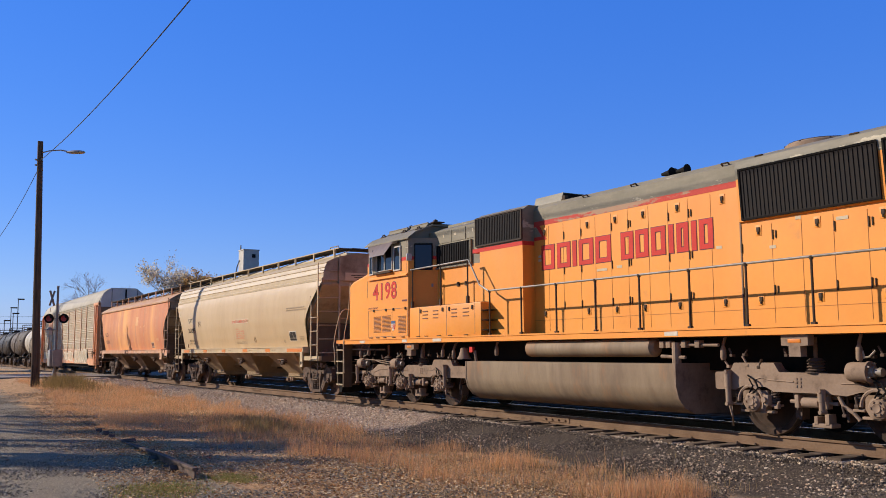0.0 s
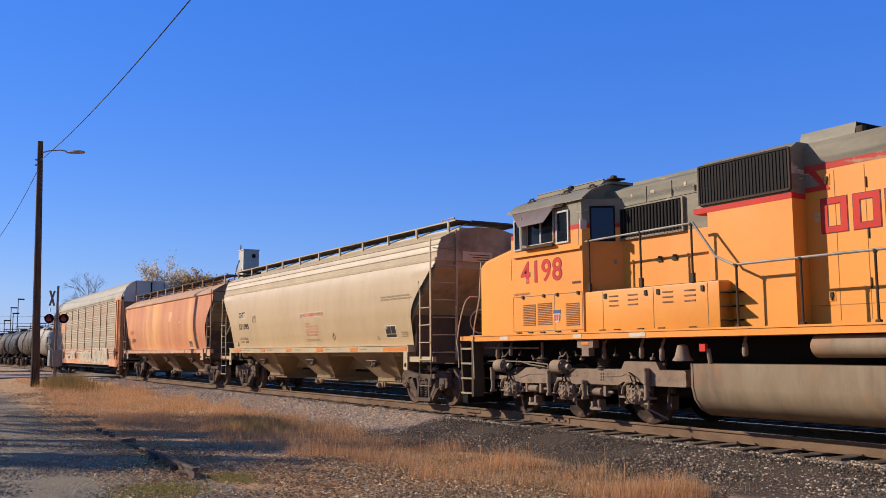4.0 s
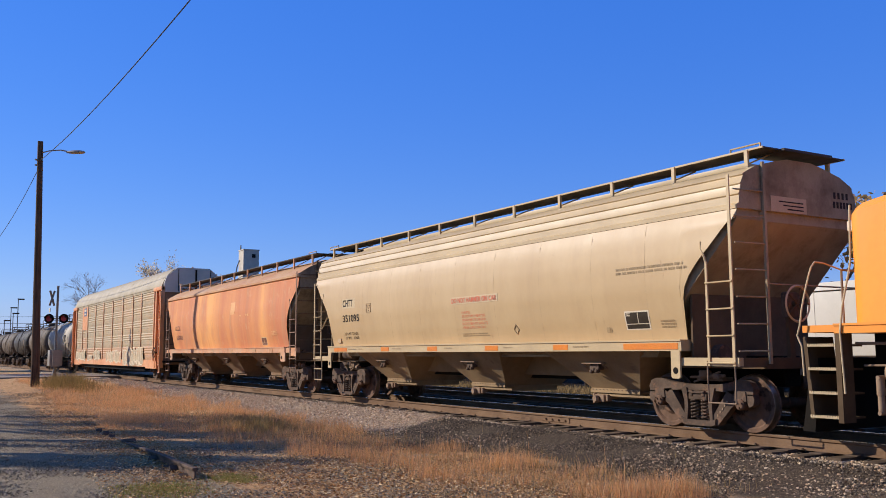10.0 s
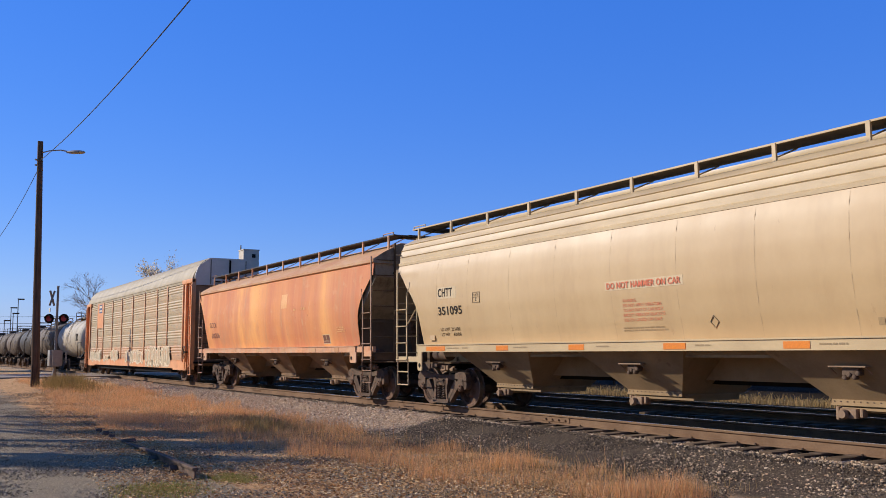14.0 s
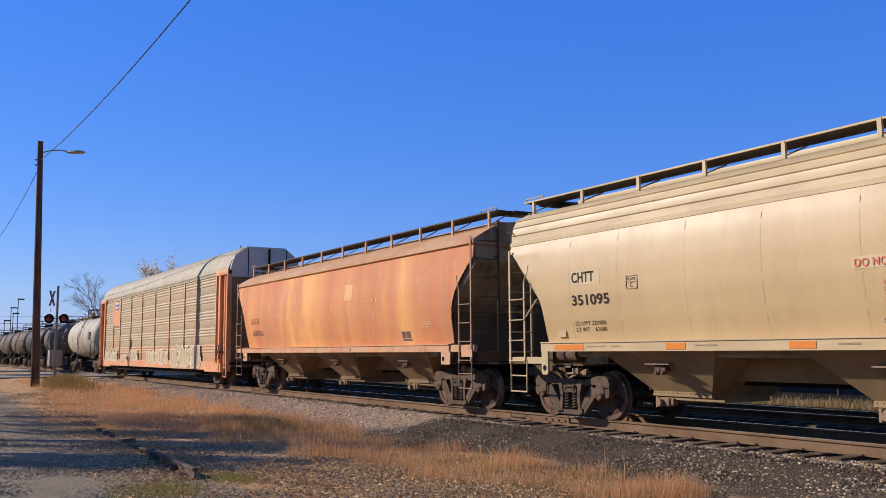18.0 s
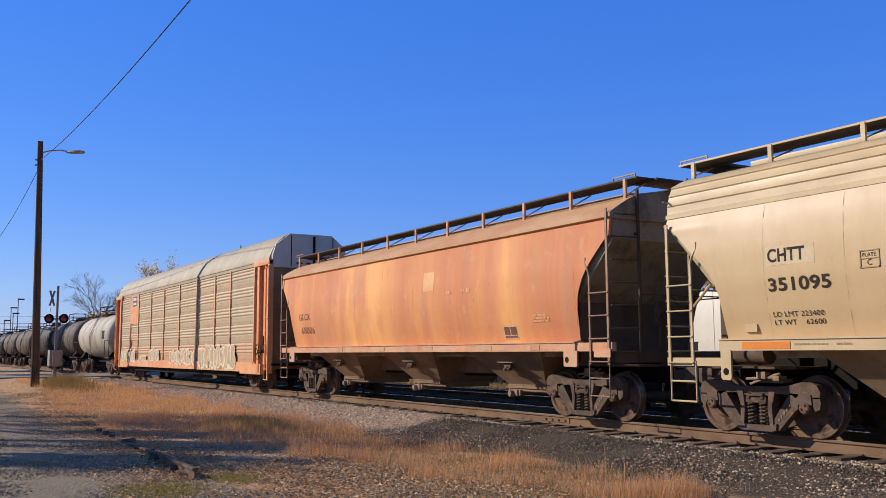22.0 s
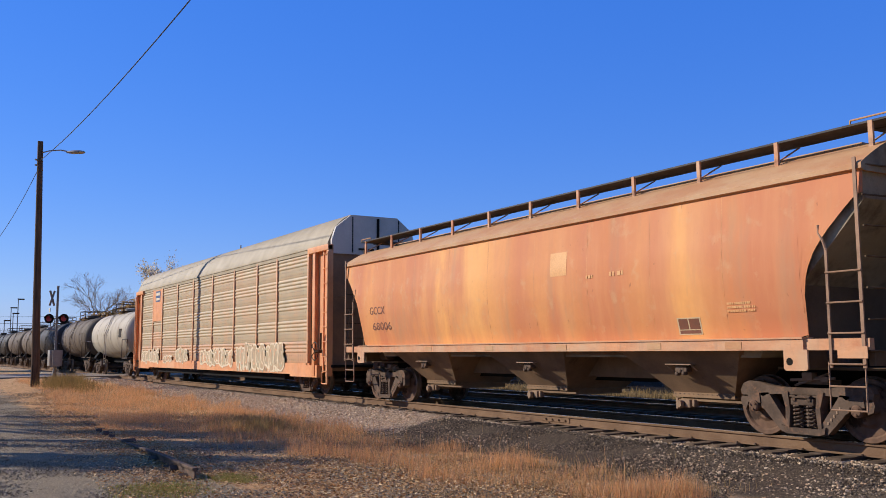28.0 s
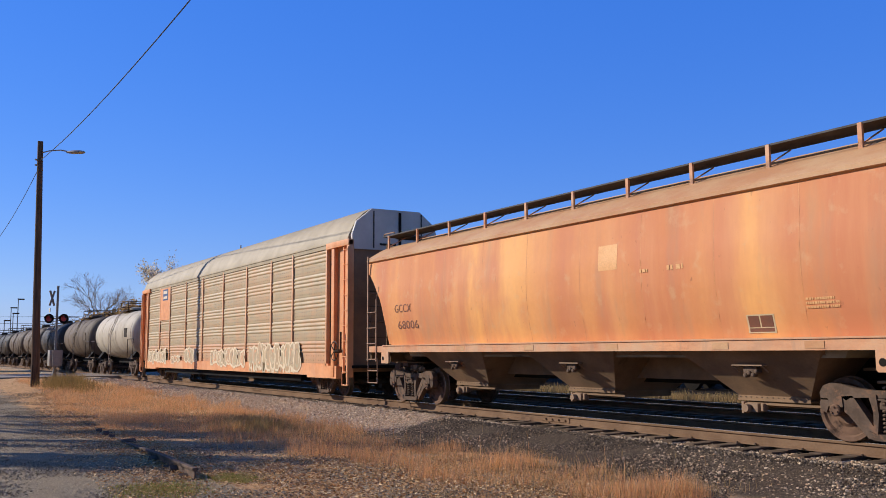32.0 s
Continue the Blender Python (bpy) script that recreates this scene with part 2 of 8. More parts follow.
TANKWHITE = surface("pale_tank_paint", (0.46, 0.44, 0.395), (0.39, 0.37, 0.33), 0.9, 0.65, bump=0.03, stretch=(1.5, 1, 0.6), spot=(0.26, 0.23, 0.19), spot_scale=1.6, spot_at=0.65, spec=0.2, grit=0.25, layers=((2.4, (1, 1, 0.2), (0.27, 0.21, 0.155), 0.62, 0.07, 0.5),))
TANKBLACK = surface("black_tank_paint", (0.035, 0.032, 0.03), (0.068, 0.06, 0.052), 1.0, 0.6, bump=0.03, stretch=(1.5, 1, 0.6), spot=(0.15, 0.12, 0.095), spot_scale=1.6, spot_at=0.64, spec=0.12, grit=0.25, layers=((2.6, (1, 1, 0.15), (0.17, 0.135, 0.105), 0.62, 0.07, 0.55),))
TANKBROWN = surface("dusty_tank_paint", (0.15, 0.122, 0.095), (0.10, 0.08, 0.064), 0.9, 0.7, bump=0.03, stretch=(1.5, 1, 0.6), spec=0.15, grit=0.25)
RAILSIDE = surface("rusty_rail", (0.235, 0.163, 0.115), (0.172, 0.116, 0.082), 3, 0.85, bump=0.2, fine=30, spot=(0.12, 0.08, 0.06), spot_scale=2, spot_at=0.64, stretch=(0.5, 1, 1), spec=0.08)
RAILTOP = surface("polished_rail_head", (0.55, 0.52, 0.48), (0.45, 0.42, 0.38), 3, 0.25, metal=0.95, bump=0.02)
TIE = surface("weathered_wood_tie", (0.15, 0.116, 0.09), (0.08, 0.062, 0.05), 3, 0.9, bump=0.6, fine=16, stretch=(3, 0.4, 3), per_object=0.3, world_space=True, spec=0.08)
POLEWOOD = surface("creosoted_pole_wood", (0.155, 0.105, 0.072), (0.085, 0.058, 0.042), 2.2, 0.85, bump=0.5, fine=30, stretch=(6, 6, 0.35), spec=0.08)
# end sheets: mottled, with the shade of the end faces put into the tone
ENDTAN = surface("shaded_tan_end_sheet", (0.40, 0.36, 0.27), (0.33, 0.295, 0.22), 0.9, 0.75, bump=0.05, spot=(0.15, 0.115, 0.08), spot_scale=1.1, spot_at=0.60, spot_soft=0.12, grit=0.3, spec=0.08, layers=((1.5, (1, 1, 0.2), (0.20, 0.155, 0.11), 0.60, 0.08, 0.5),))
ENDSHEET = surface("shaded_end_sheet", (0.36, 0.335, 0.275), (0.26, 0.24, 0.195), 0.9, 0.75, bump=0.08, spot=(0.10, 0.082, 0.063), spot_scale=1.3, spot_at=0.58, spot_soft=0.12, grit=0.3, spec=0.08)
MAST = surface("dull_grey_mast", (0.21, 0.215, 0.215), (0.155, 0.16, 0.16), 3, 0.6, bump=0.05)
GREYBOX = surface("grey_relay_case", (0.27, 0.265, 0.25), (0.22, 0.215, 0.20), 3, 0.6, bump=0.05)
PALETAN = surface("pale_stencil_ground", (0.60, 0.51, 0.345), (0.56, 0.465, 0.31), 4, 0.6, bump=0)
# driving wheels: shade behind the truck frame put into a near-black colour
LOCOWHEEL = surface("shade_dark_wheel", (0.075, 0.052, 0.042), (0.045, 0.034, 0.028), 5, 0.75, bump=0.2, spot=(0.17, 0.10, 0.07), spot_scale=3.0, spot_at=0.62, spec=0.08)
ALU = surface("aluminium_mast", (0.46, 0.44, 0.40), (0.34, 0.32, 0.29), 3, 0.45, metal=0.5, bump=0.05)
SIGNALRED = surface("unlit_red_lens", (0.42, 0.045, 0.045), (0.32, 0.035, 0.035), 3, 0.3, bump=0)
CONCRETE = surface("pale_concrete", (0.66, 0.64, 0.60), (0.57, 0.55, 0.52), 0.4, 0.8, bump=0.1)
TRAILER = surface("white_trailer_side", (0.74, 0.73, 0.70), (0.66, 0.65, 0.61), 0.6, 0.5, bump=0.03)
WIRE = surface("overhead_cable", (0.02, 0.02, 0.02), (0.03, 0.03, 0.03), 3, 0.7, bump=0)
BAREBARK = surface("pale_twig_bark", (0.44, 0.38, 0.32), (0.34, 0.29, 0.24), 4, 0.9, bump=0.3, spec=0.05)
DULLWEED = islands("dull_weed_tones", [(0.36, 0.28, 0.15), (0.27, 0.215, 0.11), (0.46, 0.33, 0.18), (0.22, 0.17, 0.09)], thin=0.35)
BARK = surface("grey_bark", (0.27, 0.22, 0.18), (0.18, 0.145, 0.12), 4, 0.9, bump=0.5, spec=0.08)
STONES = islands("ballast_stone_tones", [(0.24, 0.19, 0.15), (0.46, 0.375, 0.29), (0.60, 0.50, 0.39), (0.42, 0.28, 0.19), (0.76, 0.66, 0.53)])
CINDERS = islands("cinder_tones", [(0.055, 0.045, 0.038), (0.12, 0.10, 0.082), (0.20, 0.165, 0.135), (0.33, 0.275, 0.22)])
# near-black stones: shade under the train put into their colour
BED_SHADE = islands("shaded_bed_stone_tones", [(0.015, 0.012, 0.01), (0.03, 0.025, 0.021), (0.06, 0.05, 0.042)])
DRYGRASS = islands("dry_grass_tones", [(0.76, 0.46, 0.25), (0.64, 0.365, 0.185), (0.84, 0.575, 0.35), (0.49, 0.285, 0.15), (0.72, 0.49, 0.295)], thin=0.35)
GREENGRASS = islands("green_weed_tones", [(0.19, 0.23, 0.06), (0.28, 0.28, 0.09), (0.38, 0.33, 0.14), (0.46, 0.35, 0.17)], thin=0.35)
LITTER = islands("fallen_leaf_tones", [(0.56, 0.34, 0.16), (0.40, 0.21, 0.09), (0.72, 0.53, 0.31), (0.28, 0.16, 0.085), (0.82, 0.66, 0.44)])
AUTUMN = islands("autumn_leaf_tones", [(0.62, 0.38, 0.17), (0.70, 0.48, 0.24), (0.52, 0.34, 0.16), (0.44, 0.34, 0.15)], thin=0.45)
OLIVE = islands("olive_leaf_tones", [(0.20, 0.165, 0.07), (0.30, 0.225, 0.10), (0.36, 0.235, 0.11), (0.15, 0.13, 0.055)], thin=0.45)
GREYSTONES = islands("drive_stone_tones", [(0.10, 0.088, 0.07), (0.25, 0.215, 0.165), (0.38, 0.335, 0.265), (0.19, 0.16, 0.125), (0.56, 0.505, 0.41)])
SCRUB = islands("brown_scrub_tones", [(0.42, 0.30, 0.15), (0.52, 0.37, 0.20), (0.34, 0.25, 0.11), (0.46, 0.30, 0.15)], thin=0.45)
PALELEAF = islands("pale_leaf_tones", [(0.74, 0.72, 0.66), (0.64, 0.60, 0.52), (0.82, 0.80, 0.76), (0.46, 0.40, 0.32)], thin=0.45)


def ground_material():
    """Cinders and gravel by the track, a gravel drive, dry turf between them: blended by place with ragged edges."""
    m = bpy.data.materials.new("trackside_ground")
    m.use_nodes = True
    n, link = m.node_tree.nodes, m.node_tree.links.new
    b = n["Principled BSDF"]
    geo = n.new("ShaderNodeNewGeometry")
    sep = n.new("ShaderNodeSeparateXYZ")
    link(geo.outputs["Position"], sep.inputs[0])

    def noise_of(scale, detail=6, rough=0.6):
        t = n.new("ShaderNodeTexNoise")
        t.inputs["Scale"].default_value, t.inputs["Detail"].default_value, t.inputs["Roughness"].default_value = scale, detail, rough
        link(geo.outputs["Position"], t.inputs["Vector"])
        return t.outputs[0]

    def ramp_of(value, stops):
        r = n.new("ShaderNodeValToRGB")
        while len(r.color_ramp.elements) < len(stops):
            r.color_ramp.elements.new(0.5)
        for e, (p, c) in zip(r.color_ramp.elements, stops):
            e.position, e.color = p, (*warm_tone(c), 1)
        link(value, r.inputs[0])
        return r.outputs[0]

    def sum_of(a, k, c):
        x = n.new("ShaderNodeMath")
        x.operation = "MULTIPLY_ADD"
        link(a, x.inputs[0])
        x.inputs[1].default_value = k
        link(c, x.inputs[2])
        return x.outputs[0]

    def blend(f, a, c):
        x = n.new("ShaderNodeMix")
        x.data_type = "RGBA"
        link(f, x.inputs[0])
        link(a, x.inputs[6])
        link(c, x.inputs[7])
        return x.outputs[2]

    def step(v, lo, hi):
        x = n.new("ShaderNodeMapRange")
        x.inputs[1].default_value, x.inputs[2].default_value = lo, hi
        link(v, x.inputs[0])
        return x.outputs[0]

    gravel = ramp_of(noise_of(45, 3, 0.8), [(0.3, (0.19, 0.15, 0.115)), (0.5, (0.42, 0.338, 0.258)), (0.72, (0.70, 0.59, 0.46))])
    cinder = ramp_of(noise_of(38, 3, 0.8), [(0.3, (0.04, 0.033, 0.028)), (0.55, (0.11, 0.09, 0.075)), (0.75, (0.26, 0.215, 0.175))])
    turf = ramp_of(noise_of(7, 8, 0.7), [(0.3, (0.32, 0.195, 0.105)), (0.5, (0.56, 0.355, 0.195)), (0.7, (0.74, 0.53, 0.32))])
    drive = ramp_of(noise_of(60, 3, 0.8), [(0.3, (0.10, 0.086, 0.066)), (0.5, (0.28, 0.24, 0.185)), (0.72, (0.56, 0.495, 0.39))])
    rag = noise_of(0.9, 6, 0.7)
    worn = n.new("ShaderNodeMath")
    worn.operation = "MULTIPLY"
    link(step(noise_of(1.3, 6, 0.7), 0.42, 0.56), worn.inputs[0])
    link(step(sep.outputs[0], -24, -17), worn.inputs[1])
    turf = blend(worn.outputs[0], turf, drive)
    y_ragged = sum_of(rag, 2.4, sep.outputs[1])
    zone = n.new("ShaderNodeMath")
    zone.operation = "MULTIPLY"
    x_ragged = sum_of(rag, 3.0, sep.outputs[0])
    span, back = n.new("ShaderNodeMath"), n.new("ShaderNodeMath")
    span.operation, back.operation = "MULTIPLY", "SUBTRACT"
    back.inputs[0].default_value = 1.0
    link(step(x_ragged, -6.0, -1.0), back.inputs[1])
    link(step(x_ragged, -18.6, -16.6), span.inputs[0])
    link(back.outputs[0], span.inputs[1])
    link(span.outputs[0], zone.inputs[0])
    link(step(y_ragged, -3.4, -2.6), zone.inputs[1])
    patch = n.new("ShaderNodeMath")
    patch.operation = "MAXIMUM"
    link(step(noise_of(0.35, 4, 0.6), 0.54, 0.62), patch.inputs[0])
    link(zone.outputs[0], patch.inputs[1])
    bed = blend(patch.outputs[0], gravel, cinder)
    # from the near rail back, shade under the train is put into the colour
    shaded_bed = ramp_of(noise_of(30, 3, 0.8), [(0.3, (0.012, 0.010, 0.009)), (0.55, (0.03, 0.025, 0.021)), (0.75, (0.07, 0.058, 0.048))])
    bed = blend(step(y_ragged, 0.35, 0.75), bed, shaded_bed)
    near = blend(step(y_ragged, -2.6, -2.1), turf, bed)
    whole = blend(step(y_ragged, -7.75, -7.35), drive, near)
    link(whole, b.inputs["Base Color"])
    b.inputs["Roughness"].default_value, b.inputs["Specular IOR Level"].default_value = 0.95, 0.03
    coarse = n.new("ShaderNodeBump")
    coarse.inputs["Strength"].default_value, coarse.inputs["Distance"].default_value = 0.6, 0.12
    link(noise_of(6, 3, 0.6), coarse.inputs["Height"])
    bp = n.new("ShaderNodeBump")
    bp.inputs["Strength"].default_value, bp.inputs["Distance"].default_value = 0.9, 0.035
    link(noise_of(32, 4, 0.75), bp.inputs["Height"])
    link(coarse.outputs[0], bp.inputs["Normal"])
    link(bp.outputs[0], b.inputs["Normal"])
    return m


GROUND = ground_material()


# ---- building blocks
OFF = [0.0]  # x of the origin of the vehicle being built


def box(bm, x0, x1, y0, y1, z0, z1, bevel=0.0):
    v = [bm.verts.new((x, y, z)) for x in (x0, x1) for y in (y0, y1) for z in (z0, z1)]
    fs = [bm.faces.new([v[i] for i in f]) for f in ((0, 1, 3, 2), (4, 6, 7, 5), (0, 4, 5, 1), (2, 3, 7, 6), (0, 2, 6, 4), (1, 5, 7, 3))]
    if bevel:
        es = {e for f in fs for e in f.edges}
        bmesh.ops.bevel(bm, geom=list(es), offset=bevel, segments=2, affect="EDGES", profile=0.6)
    return bm


def prism(bm, outline, a, b, axis="x"):
    """An outline in the two other axes, drawn out from a to b along one axis."""
    def at(p, k):
        return {"x": (k, p[0], p[1]), "y": (p[0], k, p[1]), "z": (p[0], p[1], k)}[axis]
    lo = [bm.verts.new(at(p, a)) for p in outline]
    hi = [bm.verts.new(at(p, b)) for p in outline]
    n = len(outline)
    bm.faces.new(lo)
    bm.faces.new(hi[::-1])
    for i in range(n):
        bm.faces.new((lo[i], hi[i], hi[(i + 1) % n], lo[(i + 1) % n]))
    return bm


def rod(bm, p, q, r, seg=8, r2=None):
    p, q = Vector(p), Vector(q)
    w = (q - p).normalized()
    u = w.orthogonal().normalized()
    v = w.cross(u)
    r2 = r if r2 is None else r2
    rings = []
    for c, k in ((p, r), (q, r2)):
        rings.append([bm.verts.new(c + (u * math.cos(a) + v * math.sin(a)) * k) for a in (2 * math.pi * i / seg for i in range(seg))])
    for i in range(seg):
        bm.faces.new((rings[0][i], rings[0][(i + 1) % seg], rings[1][(i + 1) % seg], rings[1][i])).smooth = seg > 6
    bm.faces.new(rings[0][::-1])
    bm.faces.new(rings[1])
    return bm


def bent(bm, pts, r, seg=6):
    for a, b in zip(pts, pts[1:]):
        rod(bm, a, b, r, seg)
    return bm


def lathe(bm, profile, centre, seg=28, axis="y", caps=True):
    """A profile of (along, radius) turned about an axis through centre."""
    rings = []
    for s, r in profile:
        ring = []
        for i in range(seg):
            a = 2 * math.pi * i / seg
            c, d = math.cos(a) * r, math.sin(a) * r
            off = {"y": (c, s, d), "x": (s, c, d), "z": (c, d, s)}[axis]
            ring.append(bm.verts.new(Vector(centre) + Vector(off)))
        rings.append(ring)
    for p, q in zip(rings, rings[1:]):
        for i in range(seg):
            bm.faces.new((p[i], p[(i + 1) % seg], q[(i + 1) % seg], q[i])).smooth = True
    if caps:
        bm.faces.new(rings[0])
        bm.faces.new(rings[-1][::-1])
    return bm


def mesh_of(name, bm, material, shift=True):
    if shift and OFF[0]:
        bmesh.ops.translate(bm, verts=bm.verts, vec=(-OFF[0], 0, 0))
    bmesh.ops.recalc_face_normals(bm, faces=bm.faces)
    me = bpy.data.meshes.new(name)
    bm.to_mesh(me)
    bm.free()
    me.set_sharp_from_angle(angle=0.62)
    me.materials.append(material)
    return me


def part(name, bm, material, parent, label="", shift=True):
    """Links a bmesh as one mesh object under a thing or a part."""
    ob = new(name, mesh_of(name, bm, material, shift))
    ob.parent = parent
    if label:
        ob["label"] = label
    return ob


def solid(name, bm, material, label, category, group="", kind=""):
    """A thing that is one mesh."""
    return tagged(new(name, mesh_of(name, bm, material)), label, category, group, kind)


def empty(name, label, category, group="", at=(0, 0, 0)):
    ob = new(name)
    ob.location = at
    return tagged(ob, label, category, group)


def B():
    return bmesh.new()


def stuff_mesh(name, verts, faces, material, label, category, parent=None, smooth=False):
    me = bpy.data.meshes.new(name)
    me.from_pydata(verts, [], faces)
    me.materials.append(material)
    me.update()
    ob = new(name, me)
    if parent:
        ob.parent = parent
        ob["kind"] = "stuff"
        return ob
    return tagged(ob, label, category, kind="stuff")


def lettering(text, x, z, height, y, material, parent, name, width=None, label="", wrap=None, spread=1.05, bold=0.0):
    """Painted writing on the near side of a vehicle, lower left corner at x, z; wrap(z) gives the side's half width."""
    cu = bpy.data.curves.new(name, "FONT")
    cu.body, cu.size, cu.space_character, cu.offset = text, 1.0, spread, bold
    tmp = new(name + "_draft", cu)
    bpy.context.view_layer.update()
    me = bpy.data.meshes.new_from_object(tmp.evaluated_get(bpy.context.evaluated_depsgraph_get()))
    bpy.data.objects.remove(tmp)
    co = np.array([v.co for v in me.vertices])
    lo, hi = co.min(0), co.max(0)
    k = height / (hi[1] - lo[1])
    kx = width / (hi[0] - lo[0]) if width else k
    for v in me.vertices:
        px, pz = x + (v.co.x - lo[0]) * kx, z + (v.co.y - lo[1]) * k
        v.co = (px - OFF[0], -(wrap(pz) + 0.003 if wrap else y) - 0.005, pz)
    me.materials.append(material)
    ob = new(name, me)
    ob.parent = parent
    if height < 0.09:
        ob["kind"] = "stuff"
    if label:
        ob["label"] = label
    return ob


# ---- the train's way: metres gone by at each second
GONE = [(0, 0), (1, 1.71), (2, 3.45), (3, 5.17), (4, 6.84), (5, 8.47), (6, 10.06), (7, 11.62), (8, 13.16), (9, 14.65), (10, 16.07), (11, 17.46),
        (12, 18.81), (13, 20.14), (14, 21.44), (15, 22.71), (16, 23.95), (17, 25.19), (18, 26.44), (19, 27.66), (20, 28.83), (21, 29.95), (22, 31.01),
        (23, 32.02), (24, 32.97), (25, 33.87), (26, 34.69), (27, 35.42), (28, 36.06), (29, 36.62), (30, 37.06), (31, 37.34), (32, 37.50)]


def gone(t):
    i = min(int(t), 31)
    f = t - i
    p = [GONE[max(0, min(32, j))][1] for j in (i - 1, i, i + 1, i + 2)]
    if i == 0:
        p[0] = -1.70
    return p[1] + 0.5 * f * (p[2] - p[0] + f * (2 * p[0] - 5 * p[1] + 4 * p[2] - p[3] + f * (3 * (p[1] - p[2]) + p[3] - p[0])))


VEHICLES, WHEELS = [], []  # (vehicle, x of its origin), (wheelset, its place, radius)
# ---- ground: one sheet to the horizon, raised under the rails and towards the crossing
def smooth(a, c, v):
    f = np.clip((v - a) / (c - a), 0, 1)
    return f * f * (3 - 2 * f)


def ground_z(x, y):
    near = -0.46 + 0.10 * smooth(-3.4, -1.9, y) + (0.147 + 0.012 * smooth(-13, -19, x)) * smooth(-2.3, -1.45, y)
    rise = 0.36 * smooth(-30, -50, x) * smooth(-16, -8, y)
    z = np.minimum(near + rise, np.where(np.abs(y) < 2.2, -0.236 + 0.012 * smooth(-13, -19, x), -0.06))
    far = -0.23 - 0.12 * smooth(7, 12, y)
    return np.where(y > 0, far, z)


def build_ground():
    xs = np.concatenate([-np.geomspace(1500, 61, 26), np.arange(-60, 4, 0.45), np.geomspace(4.5, 900, 22)])
    ys = np.concatenate([-np.geomspace(900, 16, 18), np.arange(-15.5, 8, 0.35), np.geomspace(8.3, 1500, 26)])
    gx, gy = np.meshgrid(xs, ys, indexing="ij")
    gz = ground_z(gx, gy)
    verts = []
    for x, y, z in zip(gx.ravel(), gy.ravel(), gz.ravel()):
        bump = 0.0
        if -62 < x < 6 and -2.0 <= y < -0.95:
            bump = 0.05 * noise.noise(Vector((x * 0.55, y * 0.4, 8))) + 0.025 * noise.noise(Vector((x * 2.2, y * 2.2, 5))) - 0.006
        if -62 < x < 6 and -16 < y < 9 and abs(y) > 1.7:
            bump = 0.05 * noise.noise(Vector((x * 0.7, y * 0.7, 0))) + 0.02 * noise.noise(Vector((x * 2.7, y * 2.7, 3)))
        verts.append((x, y, z + bump))
    m = len(ys)
    faces = [(i * m + j, (i + 1) * m + j, (i + 1) * m + j + 1, i * m + j + 1) for i in range(len(xs) - 1) for j in range(m - 1)]
    me = bpy.data.meshes.new("ground")
    me.from_pydata(verts, [], faces)
    me.materials.append(GROUND)
    for p in me.polygons:
        p.use_smooth = True
    tagged(new("ground", me), "trackside ground of gravel, cinders and dry turf", "ground", kind="structure")


build_ground()


def scatter(name, pts, sizes, shape, material, label, category, seed=0, flat=1.0):
    """Many small solids, each turned at random, joined as one mesh."""
    rng = np.random.default_rng(seed)
    base_v, base_f = shape
    base_v = np.array(base_v, float)
    n, k = len(pts), len(base_v)
    q = rng.normal(size=(n, 4))
    q /= np.linalg.norm(q, axis=1)[:, None]
    w, x, y, z = q.T
    R = np.stack([1 - 2 * (y * y + z * z), 2 * (x * y - z * w), 2 * (x * z + y * w), 2 * (x * y + z * w), 1 - 2 * (x * x + z * z), 2 * (y * z - x * w), 2 * (x * z - y * w), 2 * (y * z + x * w), 1 - 2 * (x * x + y * y)], 1).reshape(n, 3, 3)
    sc = np.array(sizes)[:, None] * rng.uniform(0.6, 1.3, (n, 3))
    v = np.einsum("nij,nkj->nki", R, base_v[None] * sc[:, None, :])
    v[:, :, 2] *= flat
    v += np.array(pts)[:, None, :]
    f = (np.array(base_f)[None] + (np.arange(n) * k)[:, None, None]).reshape(-1, len(base_f[0]))
    return stuff_mesh(name, v.reshape(-1, 3).tolist(), f.tolist(), material, label, category)


STONE = ([(1, 0, 0), (-1, 0, 0), (0, 1, 0), (0, -1, 0), (0, 0, 0.8), (0, 0, -0.8), (0.55, 0.55, 0.5), (-0.5, 0.6, -0.45)],
         [(0, 6, 4), (6, 2, 4), (2, 1, 4), (1, 3, 4), (3, 0, 4), (0, 2, 6), (2, 0, 5), (2, 5, 7), (1, 2, 7), (1, 7, 5), (3, 1, 5), (0, 3, 5)])


